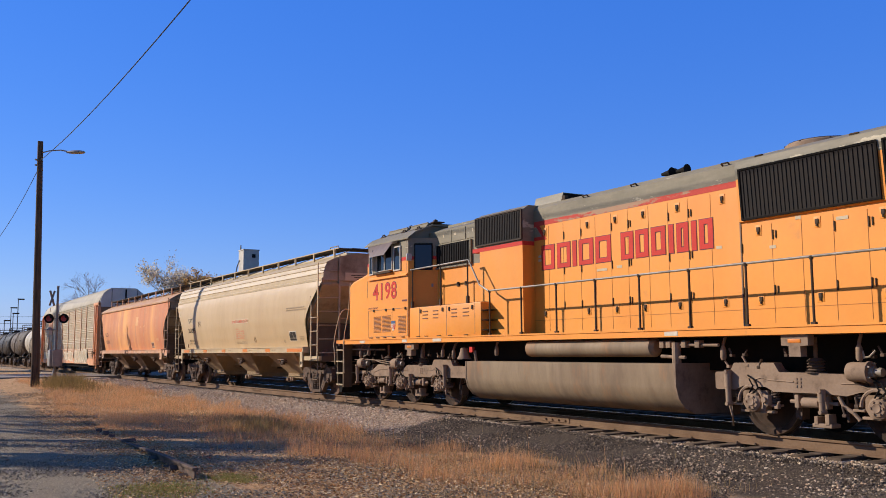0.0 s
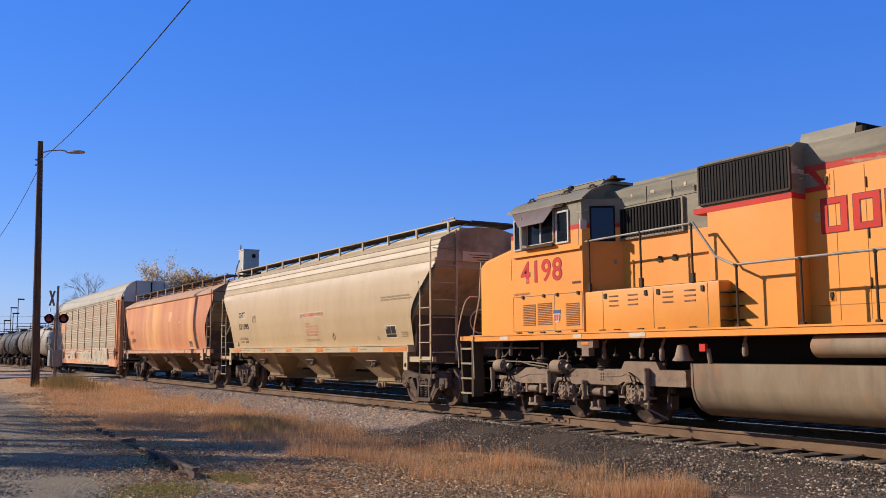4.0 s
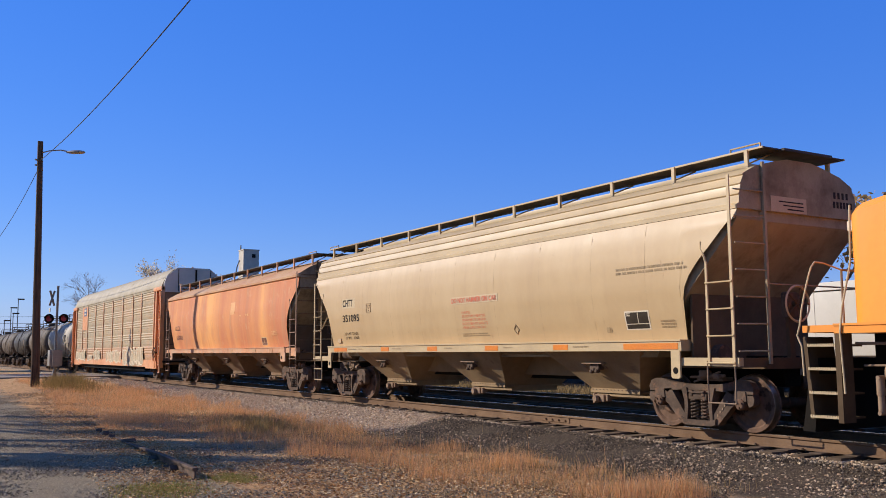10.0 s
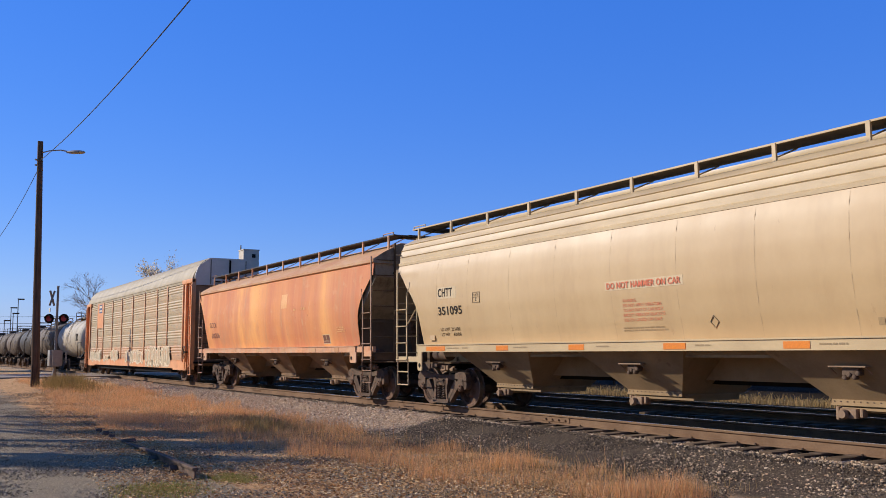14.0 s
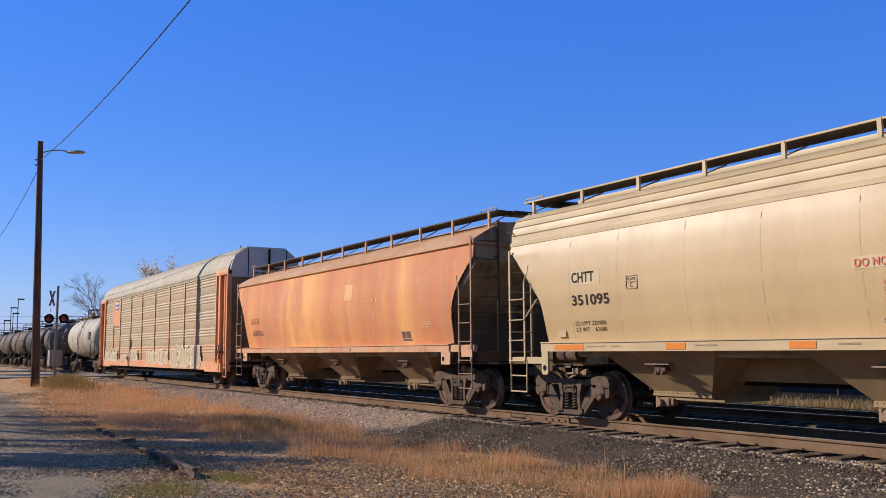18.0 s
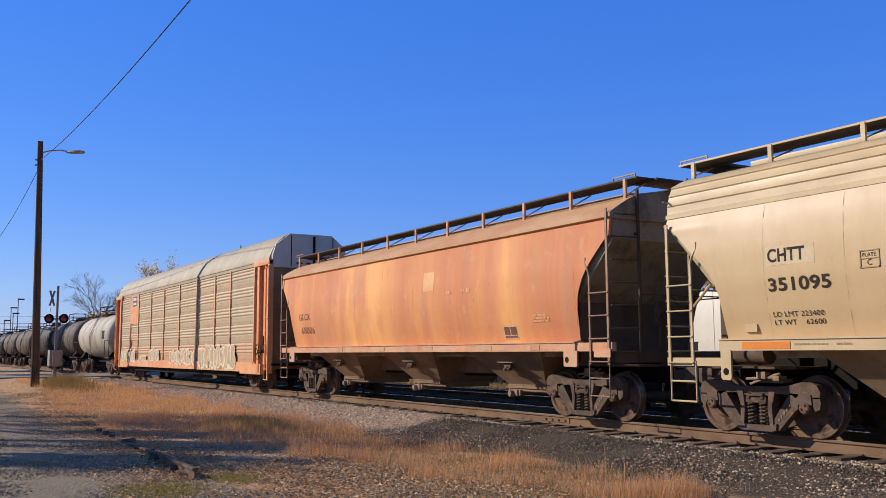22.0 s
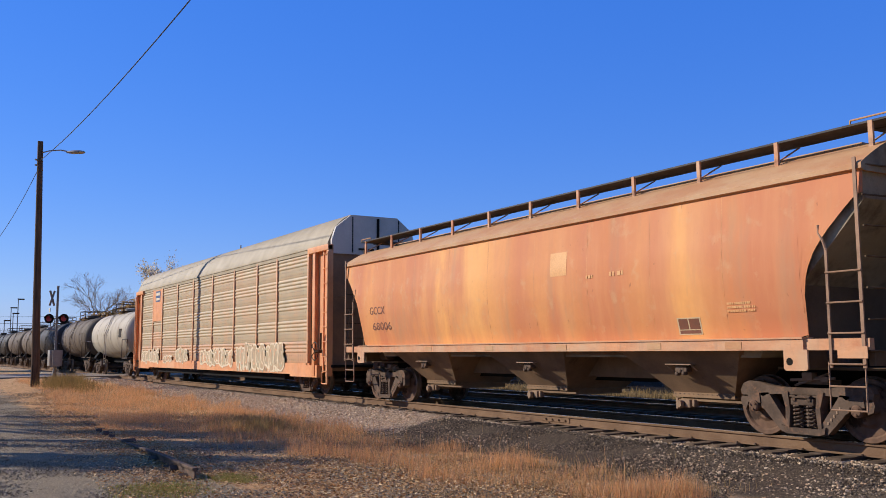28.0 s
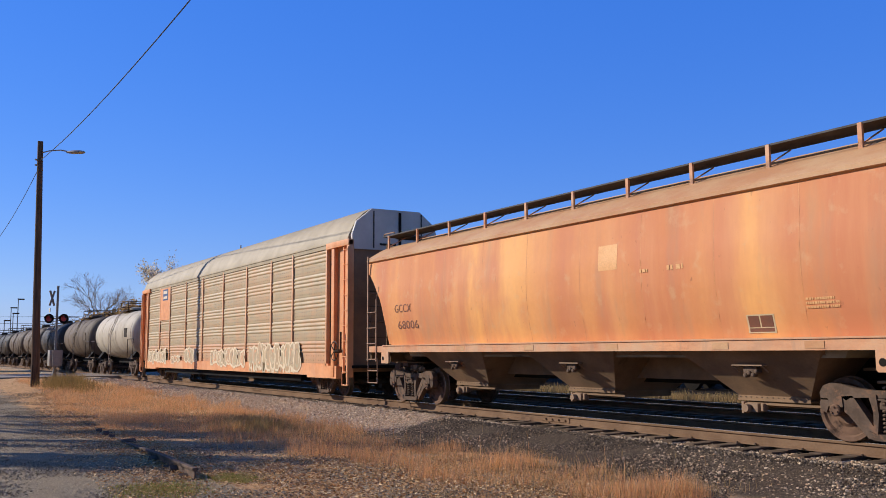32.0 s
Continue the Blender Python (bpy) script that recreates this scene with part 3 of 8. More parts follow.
def scatter_stones():
    rng = np.random.default_rng(3)
    n = 46000
    x = -6 - 46 * rng.random(n) ** 1.25
    y = rng.uniform(-3.9, -1.0, n)
    keep = (y > -2.9 - 0.9 * rng.random(n))
    dark = np.array([noise.noise(Vector((a * 0.35, c * 0.8, 5))) for a, c in zip(x, y)])
    keep &= ~((x > -18.8 - 2.5 * dark) & (y > -4.2) & (y < -1.5) & (rng.random(n) < np.where(x < -9.8 + 2 * dark, 0.95 + 0.3 * dark, 0.85)))
    x, y = x[keep], y[keep]
    z = ground_z(x, y) + 0.008
    scatter("ballast_stones", np.stack([x, y, z], 1), rng.uniform(0.013, 0.030, len(x)), STONE, STONES, "grey and brown crushed-stone ballast beside the rails", "gravel", 3, 0.8)
    n = 34000
    x, y = -18.5 - 27 * rng.random(n) ** 1.2, rng.uniform(-3.4, -1.15, n)
    keep = y > -3.0 - 0.5 * rng.random(n)
    x, y = x[keep], y[keep]
    scatter("coarse_ballast", np.stack([x, y, ground_z(x, y) + 0.014], 1), rng.uniform(0.020, 0.042, len(x)), STONE, STONES, "coarse pale crushed-stone ballast beside the rails", "gravel", 7, 0.8)
    n = 46000
    x = -6.2 - 13 * rng.random(n)
    y = rng.uniform(-5.5, -0.95, n)
    z = ground_z(x, y) + 0.006
    scatter("loose_gravel", np.stack([x, y, z], 1), rng.uniform(0.008, 0.020, n), STONE, CINDERS, "loose small gravel on dark cinders", "gravel", 4, 0.8)
    n = 56000
    x = -9 - 34 * rng.random(n) ** 1.6
    y = rng.uniform(-11.7, -5.6, n)
    z = ground_z(x, y) + 0.004
    scatter("drive_gravel", np.stack([x, y, z], 1), rng.uniform(0.007, 0.021, n), STONE, GREYSTONES, "fine grey gravel strewn on the drive", "gravel", 5, 0.8)
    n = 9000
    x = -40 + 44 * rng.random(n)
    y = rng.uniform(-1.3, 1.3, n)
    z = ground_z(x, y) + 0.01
    scatter("bed_stones", np.stack([x, y, z], 1), rng.uniform(0.018, 0.035, n), STONE, BED_SHADE, "ballast stones between the rails, darkened for the shade under the train", "gravel", 6, 0.8)


scatter_stones()


def blades(name, x, y, height, lean, width, material, label, category, seed):
    rng = np.random.default_rng(seed)
    n = len(x)
    z = ground_z(x, y) - 0.01
    a = rng.uniform(0, 2 * np.pi, n)
    h = height * rng.uniform(0.55, 1.25, n)
    l = lean * rng.uniform(0.2, 1.3, n) * h
    w = width * rng.uniform(0.6, 1.3, n)
    dx, dy = np.cos(a), np.sin(a)
    base = np.stack([x, y, z], 1)
    side = np.stack([-dy, dx, np.zeros(n)], 1) * w[:, None]
    out = np.stack([dx, dy, np.zeros(n)], 1)
    up = np.array([0, 0, 1.0])
    mid = base + out * (l * 0.35)[:, None] + up * (h * 0.6)[:, None]
    tip = base + out * l[:, None] + up * h[:, None]
    v = np.stack([base - side, base + side, mid + side * 0.7, mid - side * 0.7, tip], 1).reshape(-1, 3)
    i = np.arange(n) * 5
    f = [(int(k), int(k + 1), int(k + 2), int(k + 3)) for k in i] + [(int(k + 3), int(k + 2), int(k + 4)) for k in i]
    return stuff_mesh(name, v.tolist(), f, material, label, category)


def grow_grass():
    rng = np.random.default_rng(11)
    n = 150000
    x = -7.8 - 44 * rng.random(n) ** 1.3
    y = rng.uniform(-8.6, -2.7, n)
    hi = np.interp(x, [-52, -46, -38, -30, -24, -19, -16, -13, -10, -7], [-4.6, -4.4, -3.2, -3.1, -3.3, -4.0, -4.1, -3.5, -3.7, -4.4])
    lo = np.interp(x, [-52, -40, -30, -22, -17, -14, -11, -8], [-7.0, -7.4, -7.9, -8.2, -7.0, -6.0, -6.1, -5.2])
    clump = np.array([noise.noise(Vector((a * 0.9, c * 0.9, 2))) for a, c in zip(x, y)])
    edge = np.minimum(hi - y, y - lo)
    keep = (edge + 0.9 * clump > 0.05) & (rng.random(n) < 0.55 + 0.9 * clump)
    x, y, clump = x[keep], y[keep], clump[keep]
    h = 0.07 + 0.24 * np.clip(clump + 0.2, 0, 1) + 0.09 * rng.random(len(x))
    blades("dry_grass", x, y, h, 0.55, 0.0025, DRYGRASS, "dry orange-brown autumn grass beside the track", "grass", 12)
    n = 1600
    x = np.concatenate([rng.normal(-43.6, 0.8, n), rng.normal(-45.8, 1.0, n), rng.normal(-42.0, 1.6, n // 2)])
    y = np.concatenate([rng.normal(-6.3, 0.3, n), rng.normal(-5.5, 0.35, n), rng.normal(-5.8, 0.6, n // 2)])
    blades("tall_weeds", x, y, np.full(len(x), 0.52), 0.7, 0.005, OLIVE, "tall olive-brown weeds by the utility pole", "weeds", 13)
    n = 3400
    x, y = rng.normal(-20.9, 0.75, n), rng.normal(-5.35, 0.38, n)
    blades("dark_weeds", x, y, np.full(n, 0.30), 0.6, 0.004, DULLWEED, "dull olive-brown weeds amid the dry grass", "weeds", 17)
    n = 9000
    x = -8 - 40 * rng.random(n) ** 1.2
    y = np.interp(x, [-48, -30, -19, -13, -8], [-5.4, -5.0, -5.3, -4.8, -4.8]) + rng.normal(0, 0.9, n)
    blades("dull_grass", x, y, np.full(n, 0.17), 0.8, 0.0035, DULLWEED, "dull brown grass tufts amid the dry grass", "grass", 18)
    n = 260
    x = -8.5 - 36 * rng.random(n)
    y = np.interp(x, [-48, -30, -19, -13, -8], [-5.4, -5.0, -5.0, -4.6, -4.6]) + rng.normal(0, 0.7, n)
    blades("seed_stalks", x, y, np.full(n, 0.46), 0.25, 0.004, DRYGRASS, "tall dry seed stalks over the grass", "grass", 19)
    n = 2400
    x = np.concatenate([rng.normal(-12.25, 0.35, n), rng.normal(-12.75, 0.25, n)])
    y = np.concatenate([rng.normal(-9.55, 0.28, n), rng.normal(-8.45, 0.16, n)])
    blades("green_weeds", x, y, np.full(len(x), 0.055), 0.9, 0.006, GREENGRASS, "low bright green weeds by the old rail end", "weeds", 15)
    n = 34000
    x = -7.6 - 20 * rng.random(n) ** 1.5
    y = rng.uniform(-10.2, -4.6, n)
    keep = rng.random(n) < np.where(x > -14.5, 0.9, np.where(np.abs(y + 8.6) < 0.8, 0.8, 0.15))
    x, y = x[keep], y[keep]
    m = 16000
    xr = -13 - 27 * rng.random(m) ** 1.3
    x = np.concatenate([x, xr, rng.uniform(-14.5, -8.0, m)])
    y = np.concatenate([y, np.interp(xr, [-40, -30.8, -23, -13], [-7.2, -7.9, -8.4, -8.9]) + rng.normal(0, 0.42, m), -4.3 - 4.0 * rng.random(m)])
    leaf = ([(-1, -0.5, 0), (0, -0.62, 0.18), (1, 0, 0), (0, 0.62, 0.18), (-1, 0.5, 0)], [(0, 1, 2), (0, 2, 4), (2, 3, 4)])
    scatter("fallen_leaves", np.stack([x, y, ground_z(x, y) + 0.03], 1), rng.uniform(0.011, 0.027, len(x)), leaf, LITTER, "fallen brown leaves over gravel", "leaves", 14, 0.45)


grow_grass()


# ---- tracks
RAIL = [(-0.075, -0.185), (0.075, -0.185), (0.075, -0.172), (0.012, -0.150), (0.009, -0.05), (0.035, -0.036), (0.037, -0.008), (0.028, 0.0), (-0.028, 0.0), (-0.037, -0.008), (-0.035, -0.036), (-0.009, -0.05), (-0.012, -0.150), (-0.075, -0.172)]


def track(y0, label, x0, x1, near):
    tr = empty("railway_track", label, "railway track", "", (0, y0, 0))
    for s in (-1, 1):
        rail = part("rail", prism(B(), [(s * 0.755 + a, c) for a, c in RAIL], x0, x1), RAILSIDE, tr)
        rail.data.materials.append(RAILTOP)
        for p in rail.data.polygons:
            if p.normal.z > 0.9 and p.center.z > -0.004:
                p.material_index = 1
    tie = box(B(), -0.115, 0.115, -1.30, 1.30, -0.36, -0.185, 0.012)
    me = mesh_of("tie", tie, TIE)
    plate = mesh_of("tie_plate", box(B(), -0.10, 0.10, -0.17, 0.17, -0.188, -0.176), RUST)
    rnd = random.Random(5)
    n_near = 118 if near else 0
    for i in range(n_near):
        t = new("tie", me)
        t.parent = tr
        t.location = (-58 + i * 0.535 + rnd.uniform(-0.03, 0.03), rnd.uniform(-0.16, 0.10), rnd.uniform(-0.012, 0.006))
        t.rotation_euler = (0, 0, rnd.uniform(-0.035, 0.035))
        if t.location.x > -30:
            p = new("tie_plate", plate)
            p.parent = t
            p.location = (0, -0.755, 0.0)
    b = B()
    x = x0 + 0.3
    while x < x1:
        if not near or x < -58.2:
            box(b, x - 0.115, x + 0.115, -1.3, 1.3, -0.36, -0.185)
        x += 0.535
    ob = part("tie_run", b, TIE, tr)
    ob["kind"] = "stuff"
    if near:
        rnd = random.Random(9)
        for i in range(30):
            x = -28 + i * 0.76 + rnd.uniform(-0.3, 0.3)
            b = box(B(), x - 0.011, x + 0.011, -0.87, -0.84, -0.178, -0.150)
            part("spike", b, RUST, tr)
        for x in (-15.2, -33.5):
            b = prism(B(), [(-0.765, -0.15), (-0.785, -0.14), (-0.775, -0.10), (-0.785, -0.06), (-0.765, -0.05)], x - 0.45, x + 0.45)
            for k in (-0.32, -0.11, 0.11, 0.32):
                lathe(b, [(-0.81, 0.018), (-0.775, 0.024)], (x + k, 0, -0.10), 8)
            part("joint_bar", b, RAILSIDE, tr)


track(0.0, "railway track with rusty rails on weathered wooden ties", -420, 60, True)
track(4.5, "second railway track beyond the train", -420, 60, False)


def old_rail():
    """A cut-off end of rail that comes out of the turf."""
    b = B()
    pts = [(-30.8, -7.9), (-26, -8.25), (-23.2, -8.45), (-18.5, -8.62), (-15.3, -8.8), (-12.95, -8.93)]
    for (xa, ya), (xb, yb) in zip(pts, pts[1:]):
        za, zb = ground_z(np.array(xa), np.array(ya)) + 0.02 + 0.15 * smooth(-20, -13.5, xa), ground_z(np.array(xb), np.array(yb)) + 0.02 + 0.15 * smooth(-20, -13.5, xb)
        d = Vector((xb - xa, yb - ya, 0)).normalized()
        nrm = Vector((-d.y, d.x, 0))
        lo = [b.verts.new(Vector((xa, ya, float(za))) + nrm * (p * 1.1) + Vector((0, 0, q))) for p, q in RAIL]
        hi = [b.verts.new(Vector((xb, yb, float(zb))) + nrm * (p * 1.1) + Vector((0, 0, q))) for p, q in RAIL]
        for i in range(len(RAIL)):
            j = (i + 1) % len(RAIL)
            b.faces.new((lo[i], lo[j], hi[j], hi[i]))
        b.faces.new(lo[::-1])
        b.faces.new(hi)
    rnd = random.Random(4)
    for k in range(16):
        x = -13.3 - 0.62 * k + rnd.uniform(-0.15, 0.15)
        y = float(np.interp(x, [p[0] for p in pts], [p[1] for p in pts]))
        z = float(ground_z(np.array(x), np.array(y))) - 0.02
        side = rnd.choice((-1, 1, 1))
        w, h = rnd.uniform(0.05, 0.13), rnd.uniform(0.03, 0.13)
        prism(b, [(x - w, z - 0.1), (x + w, z - 0.1), (x + w * 0.7, z + h * 0.6), (x, z + h), (x - w * 0.8, z + h * 0.5)], y - side * 0.02 - 0.04, y + side * 0.16 + 0.02, "y")
    solid("old_rail", b, RUST, "rusty cut-off rail end lying in turf beside the drive", "rail")


old_rail()


def crossing():
    """The road over the tracks: slabs outside and between the rails."""
    b = B()
    for y0, y1 in ((-60, -0.86), (-0.66, 0.66), (0.86, 3.62), (3.84, 5.16), (5.38, 80)):
        box(b, -66, -57.5, y0, y1, -0.16, -0.012)
    mat = surface("worn_asphalt", (0.30, 0.25, 0.195), (0.22, 0.18, 0.145), 1.2, 0.85, bump=0.3, world_space=True, spot=(0.34, 0.28, 0.21), spot_scale=2, spot_at=0.6)
    solid("road", b, mat, "worn asphalt road over the level crossing", "road", kind="structure")
    b = box(B(), -52.2, -49.6, -2.25, -1.45, -0.16, -0.075)
    solid("timber_plank", b, TIE, "dark timber plank beside the rail", "plank")


crossing()
# ---- running gear
def wheelset(car, x, r, face, rim, gauge_y=0.76, axle_r=0.085):
    """Two wheels on an axle; the origin lies on the axle, so that it can turn."""
    b = B()
    rod(b, (0, -1.02, 0), (0, 1.02, 0), axle_r, 12)
    ws = part("wheelset", b, RUST, car, shift=False)
    place = Vector((x - OFF[0], 0, r))
    ws.location = place
    for s in (-1, 1):
        b = B()
        prof = [(0.075, 0.14), (0.075, 0.10 * 2), (0.035, r * 0.55), (0.03, r * 0.80), (0.06, r * 0.86), (0.062, r - 0.006), (0.055, r), (-0.045, r + 0.003), (-0.06, r + 0.028),
                (-0.075, r + 0.02), (-0.075, r * 0.86), (-0.03, r * 0.8), (-0.02, r * 0.5), (-0.07, 0.2), (-0.07, 0.1)]
        lathe(b, [(s * (gauge_y + a), q) for a, q in prof], (0, 0, 0), 32)
        w = part("wheel", b, face, ws, shift=False)
        w.data.materials.append(rim)
        for p in w.data.polygons:
            if abs(math.hypot(p.center.x, p.center.z) - r) < 0.012:
                p.material_index = 1
    for s in (-1,):
        b = B()
        lathe(b, [(s * 0.95, 0.09), (s * 1.10, 0.09), (s * 1.115, 0.07)], (0, 0, 0), 14)
        for k in range(3):
            a = 2 * math.pi * k / 3
            rod(b, (0.05 * math.cos(a), s * 1.11, 0.05 * math.sin(a)), (0.05 * math.cos(a), s * 1.135, 0.05 * math.sin(a)), 0.016, 6)
        part("bearing_cap", b, DUST if r > 0.5 else WHEEL, ws, shift=False)
    WHEELS.append((ws, place, r))


def side_frame_mesh(r, s):
    """The cast frame of a freight truck, centred on x = 0: humps over the bearings, triangular windows, a spring window."""
    b = B()
    y0, y1 = s * 0.93, s * 1.07
    prism(b, [(-1.13, 0.60), (-1.15, 0.70), (-1.09, 0.80), (-0.98, 0.84), (-0.82, 0.835), (-0.62, 0.785), (-0.35, 0.755), (0.35, 0.755), (0.62, 0.785), (0.82, 0.835), (0.98, 0.84), (1.09, 0.80), (1.15, 0.70),
              (1.13, 0.60), (1.02, 0.60), (0.98, 0.655), (0.80, 0.655), (0.72, 0.60), (0.66, 0.64), (0.36, 0.655), (-0.36, 0.655), (-0.66, 0.64), (-0.72, 0.60), (-0.80, 0.655), (-0.98, 0.655), (-1.02, 0.60)], y0, y1, "y")
    for k in (-1, 1):
        # pedestal jaws, the slanting strut, the column beside the springs
        prism(b, [(k * 1.13, 0.62), (k * 1.02, 0.62), (k * 1.015, 0.50), (k * 1.05, 0.415), (k * 1.13, 0.45), (k * 1.155, 0.54)], y0, y1, "y")
        prism(b, [(k * 0.77, 0.66), (k * 0.62, 0.67), (k * 0.28, 0.21), (k * 0.27, 0.10), (k * 0.40, 0.095), (k * 0.70, 0.40), (k * 0.76, 0.44)], y0, y1, "y")
        prism(b, [(k * 0.37, 0.70), (k * 0.25, 0.70), (k * 0.22, 0.42), (k * 0.25, 0.16), (k * 0.31, 0.18), (k * 0.30, 0.46)], y0, y1 + s * 0.02, "y")
        prism(b, [(k * 0.889 - 0.105, 0.66), (k * 0.889 + 0.105, 0.66), (k * 0.889 + 0.12, r + 0.05), (k * 0.889 - 0.12, r + 0.05)], y0, y1 + s * 0.015, "y")
    prism(b, [(-0.38, 0.20), (-0.36, 0.10), (-0.28, 0.075), (0.28, 0.075), (0.36, 0.10), (0.38, 0.20), (0.28, 0.165), (-0.28, 0.165)], y0 - s * 0.03, y1 + s * 0.03, "y")
    bmesh.ops.bevel(b, geom=[e for e in b.edges if e.is_manifold and e.calc_face_angle(0) > 0.55], offset=0.014, segments=2, affect="EDGES")
    return b


def freight_truck(car, x, r=0.457, metal=None):
    metal = metal or RUST
    t = part("truck", box(B(), x - 0.14, x + 0.14, -0.92, 0.92, 0.42, 0.66, 0.02), metal, car)
    for s in (-1, 1):
        b = side_frame_mesh(r, s)
        bmesh.ops.translate(b, verts=b.verts, vec=(x, 0, 0))
        part("side_frame", b, metal, t)
        if s > 0:
            continue
        for k, y in ((-0.115, -1.03), (0.0, -0.95), (0.115, -1.03)):
            b, n = B(), 6
            pts = [(x + k + 0.062 * math.cos(a), y + 0.062 * math.sin(a), 0.17 + 0.33 * i / (n * 8)) for i, a in ((i, 2 * math.pi * i / 8) for i in range(n * 8 + 1))]
            bent(b, pts, 0.019, 5)
            part("spring", b, metal, t)
        b = box(B(), x - 0.20, x + 0.20, -1.10, -0.9, 0.50, 0.60, 0.02)
        box(b, x - 0.15, x + 0.15, -1.13, -1.08, 0.605, 0.635, 0.008)
        for k in (-0.13, 0.13):
            box(b, x + k - 0.03, x + k + 0.03, -1.12, -1.05, 0.56, 0.65, 0.01)
        part("bolster_end", b, metal, t)
        b = B()
        rod(b, (x - 0.24, -1.06, 0.63), (x + 0.24, -1.06, 0.63), 0.02, 6)
        rod(b, (x - 0.6, -0.6, 0.40), (x + 0.6, -0.6, 0.40), 0.035, 6)
        box(b, x - 0.42, x - 0.36, -0.85, 0.85, 0.30, 0.42)
        box(b, x + 0.36, x + 0.42, -0.85, 0.85, 0.30, 0.42)
        part("brake_rigging", b, metal, t)
        b = B()
        for k in range(5):
            box(b, x + 0.40 + 0.05 * k, x + 0.425 + 0.05 * k, -1.079, -1.068, 0.24 + 0.055 * k, 0.28 + 0.055 * k)
        part("casting_mark", b, DUST, t)["kind"] = "stuff"
        # side bearings, pipes and levers over the bolster
        b = box(B(), x - 0.28, x + 0.30, -0.80, -0.55, 0.80, 0.87, 0.015)
        rod(b, (x - 0.36, -0.86, 0.86), (x + 0.42, -0.88, 0.90), 0.022, 6)
        rod(b, (x - 0.30, -0.84, 0.78), (x + 0.30, -0.86, 0.96), 0.02, 6)
        box(b, x - 0.12, x + 0.06, -0.92, -0.78, 0.86, 0.98, 0.015)
        box(b, x + 0.22, x + 0.34, -0.95, -0.85, 0.84, 0.92, 0.012)
        part("brake_lever", b, DUST, t)
    for k in (-0.889, 0.889):
        wheelset(car, x + k, r, WHEEL, TREAD)


def coupler(car, x, s):
    b = B()
    box(b, min(x, x + s * 0.75), max(x, x + s * 0.75), -0.11, 0.11, 0.76, 0.96, 0.02)
    box(b, min(x + s * 0.7, x + s * 1.02), max(x + s * 0.7, x + s * 1.02), -0.2, 0.18, 0.70, 1.02, 0.04)
    part("coupler", b, RUST, car)
    b = B()
    bent(b, [(x, 0.35, 0.85), (x + s * 0.3, 0.34, 0.6), (x + s * 0.6, 0.3, 0.42), (x + s * 0.95, 0.2, 0.5)], 0.028, 6)
    part("air_hose", b, BLACK, car)


# ---- covered hoppers
def curve_at(stops, z):
    z = max(stops[0][0], min(stops[-1][0], z))
    for (z0, w0), (z1, w1) in zip(stops, stops[1:]):
        if z <= z1:
            f = (z - z0) / (z1 - z0)
            f = f * f * (3 - 2 * f) * 0.5 + f * 0.5
            return w0 + (w1 - w0) * f
    return stops[-1][1]


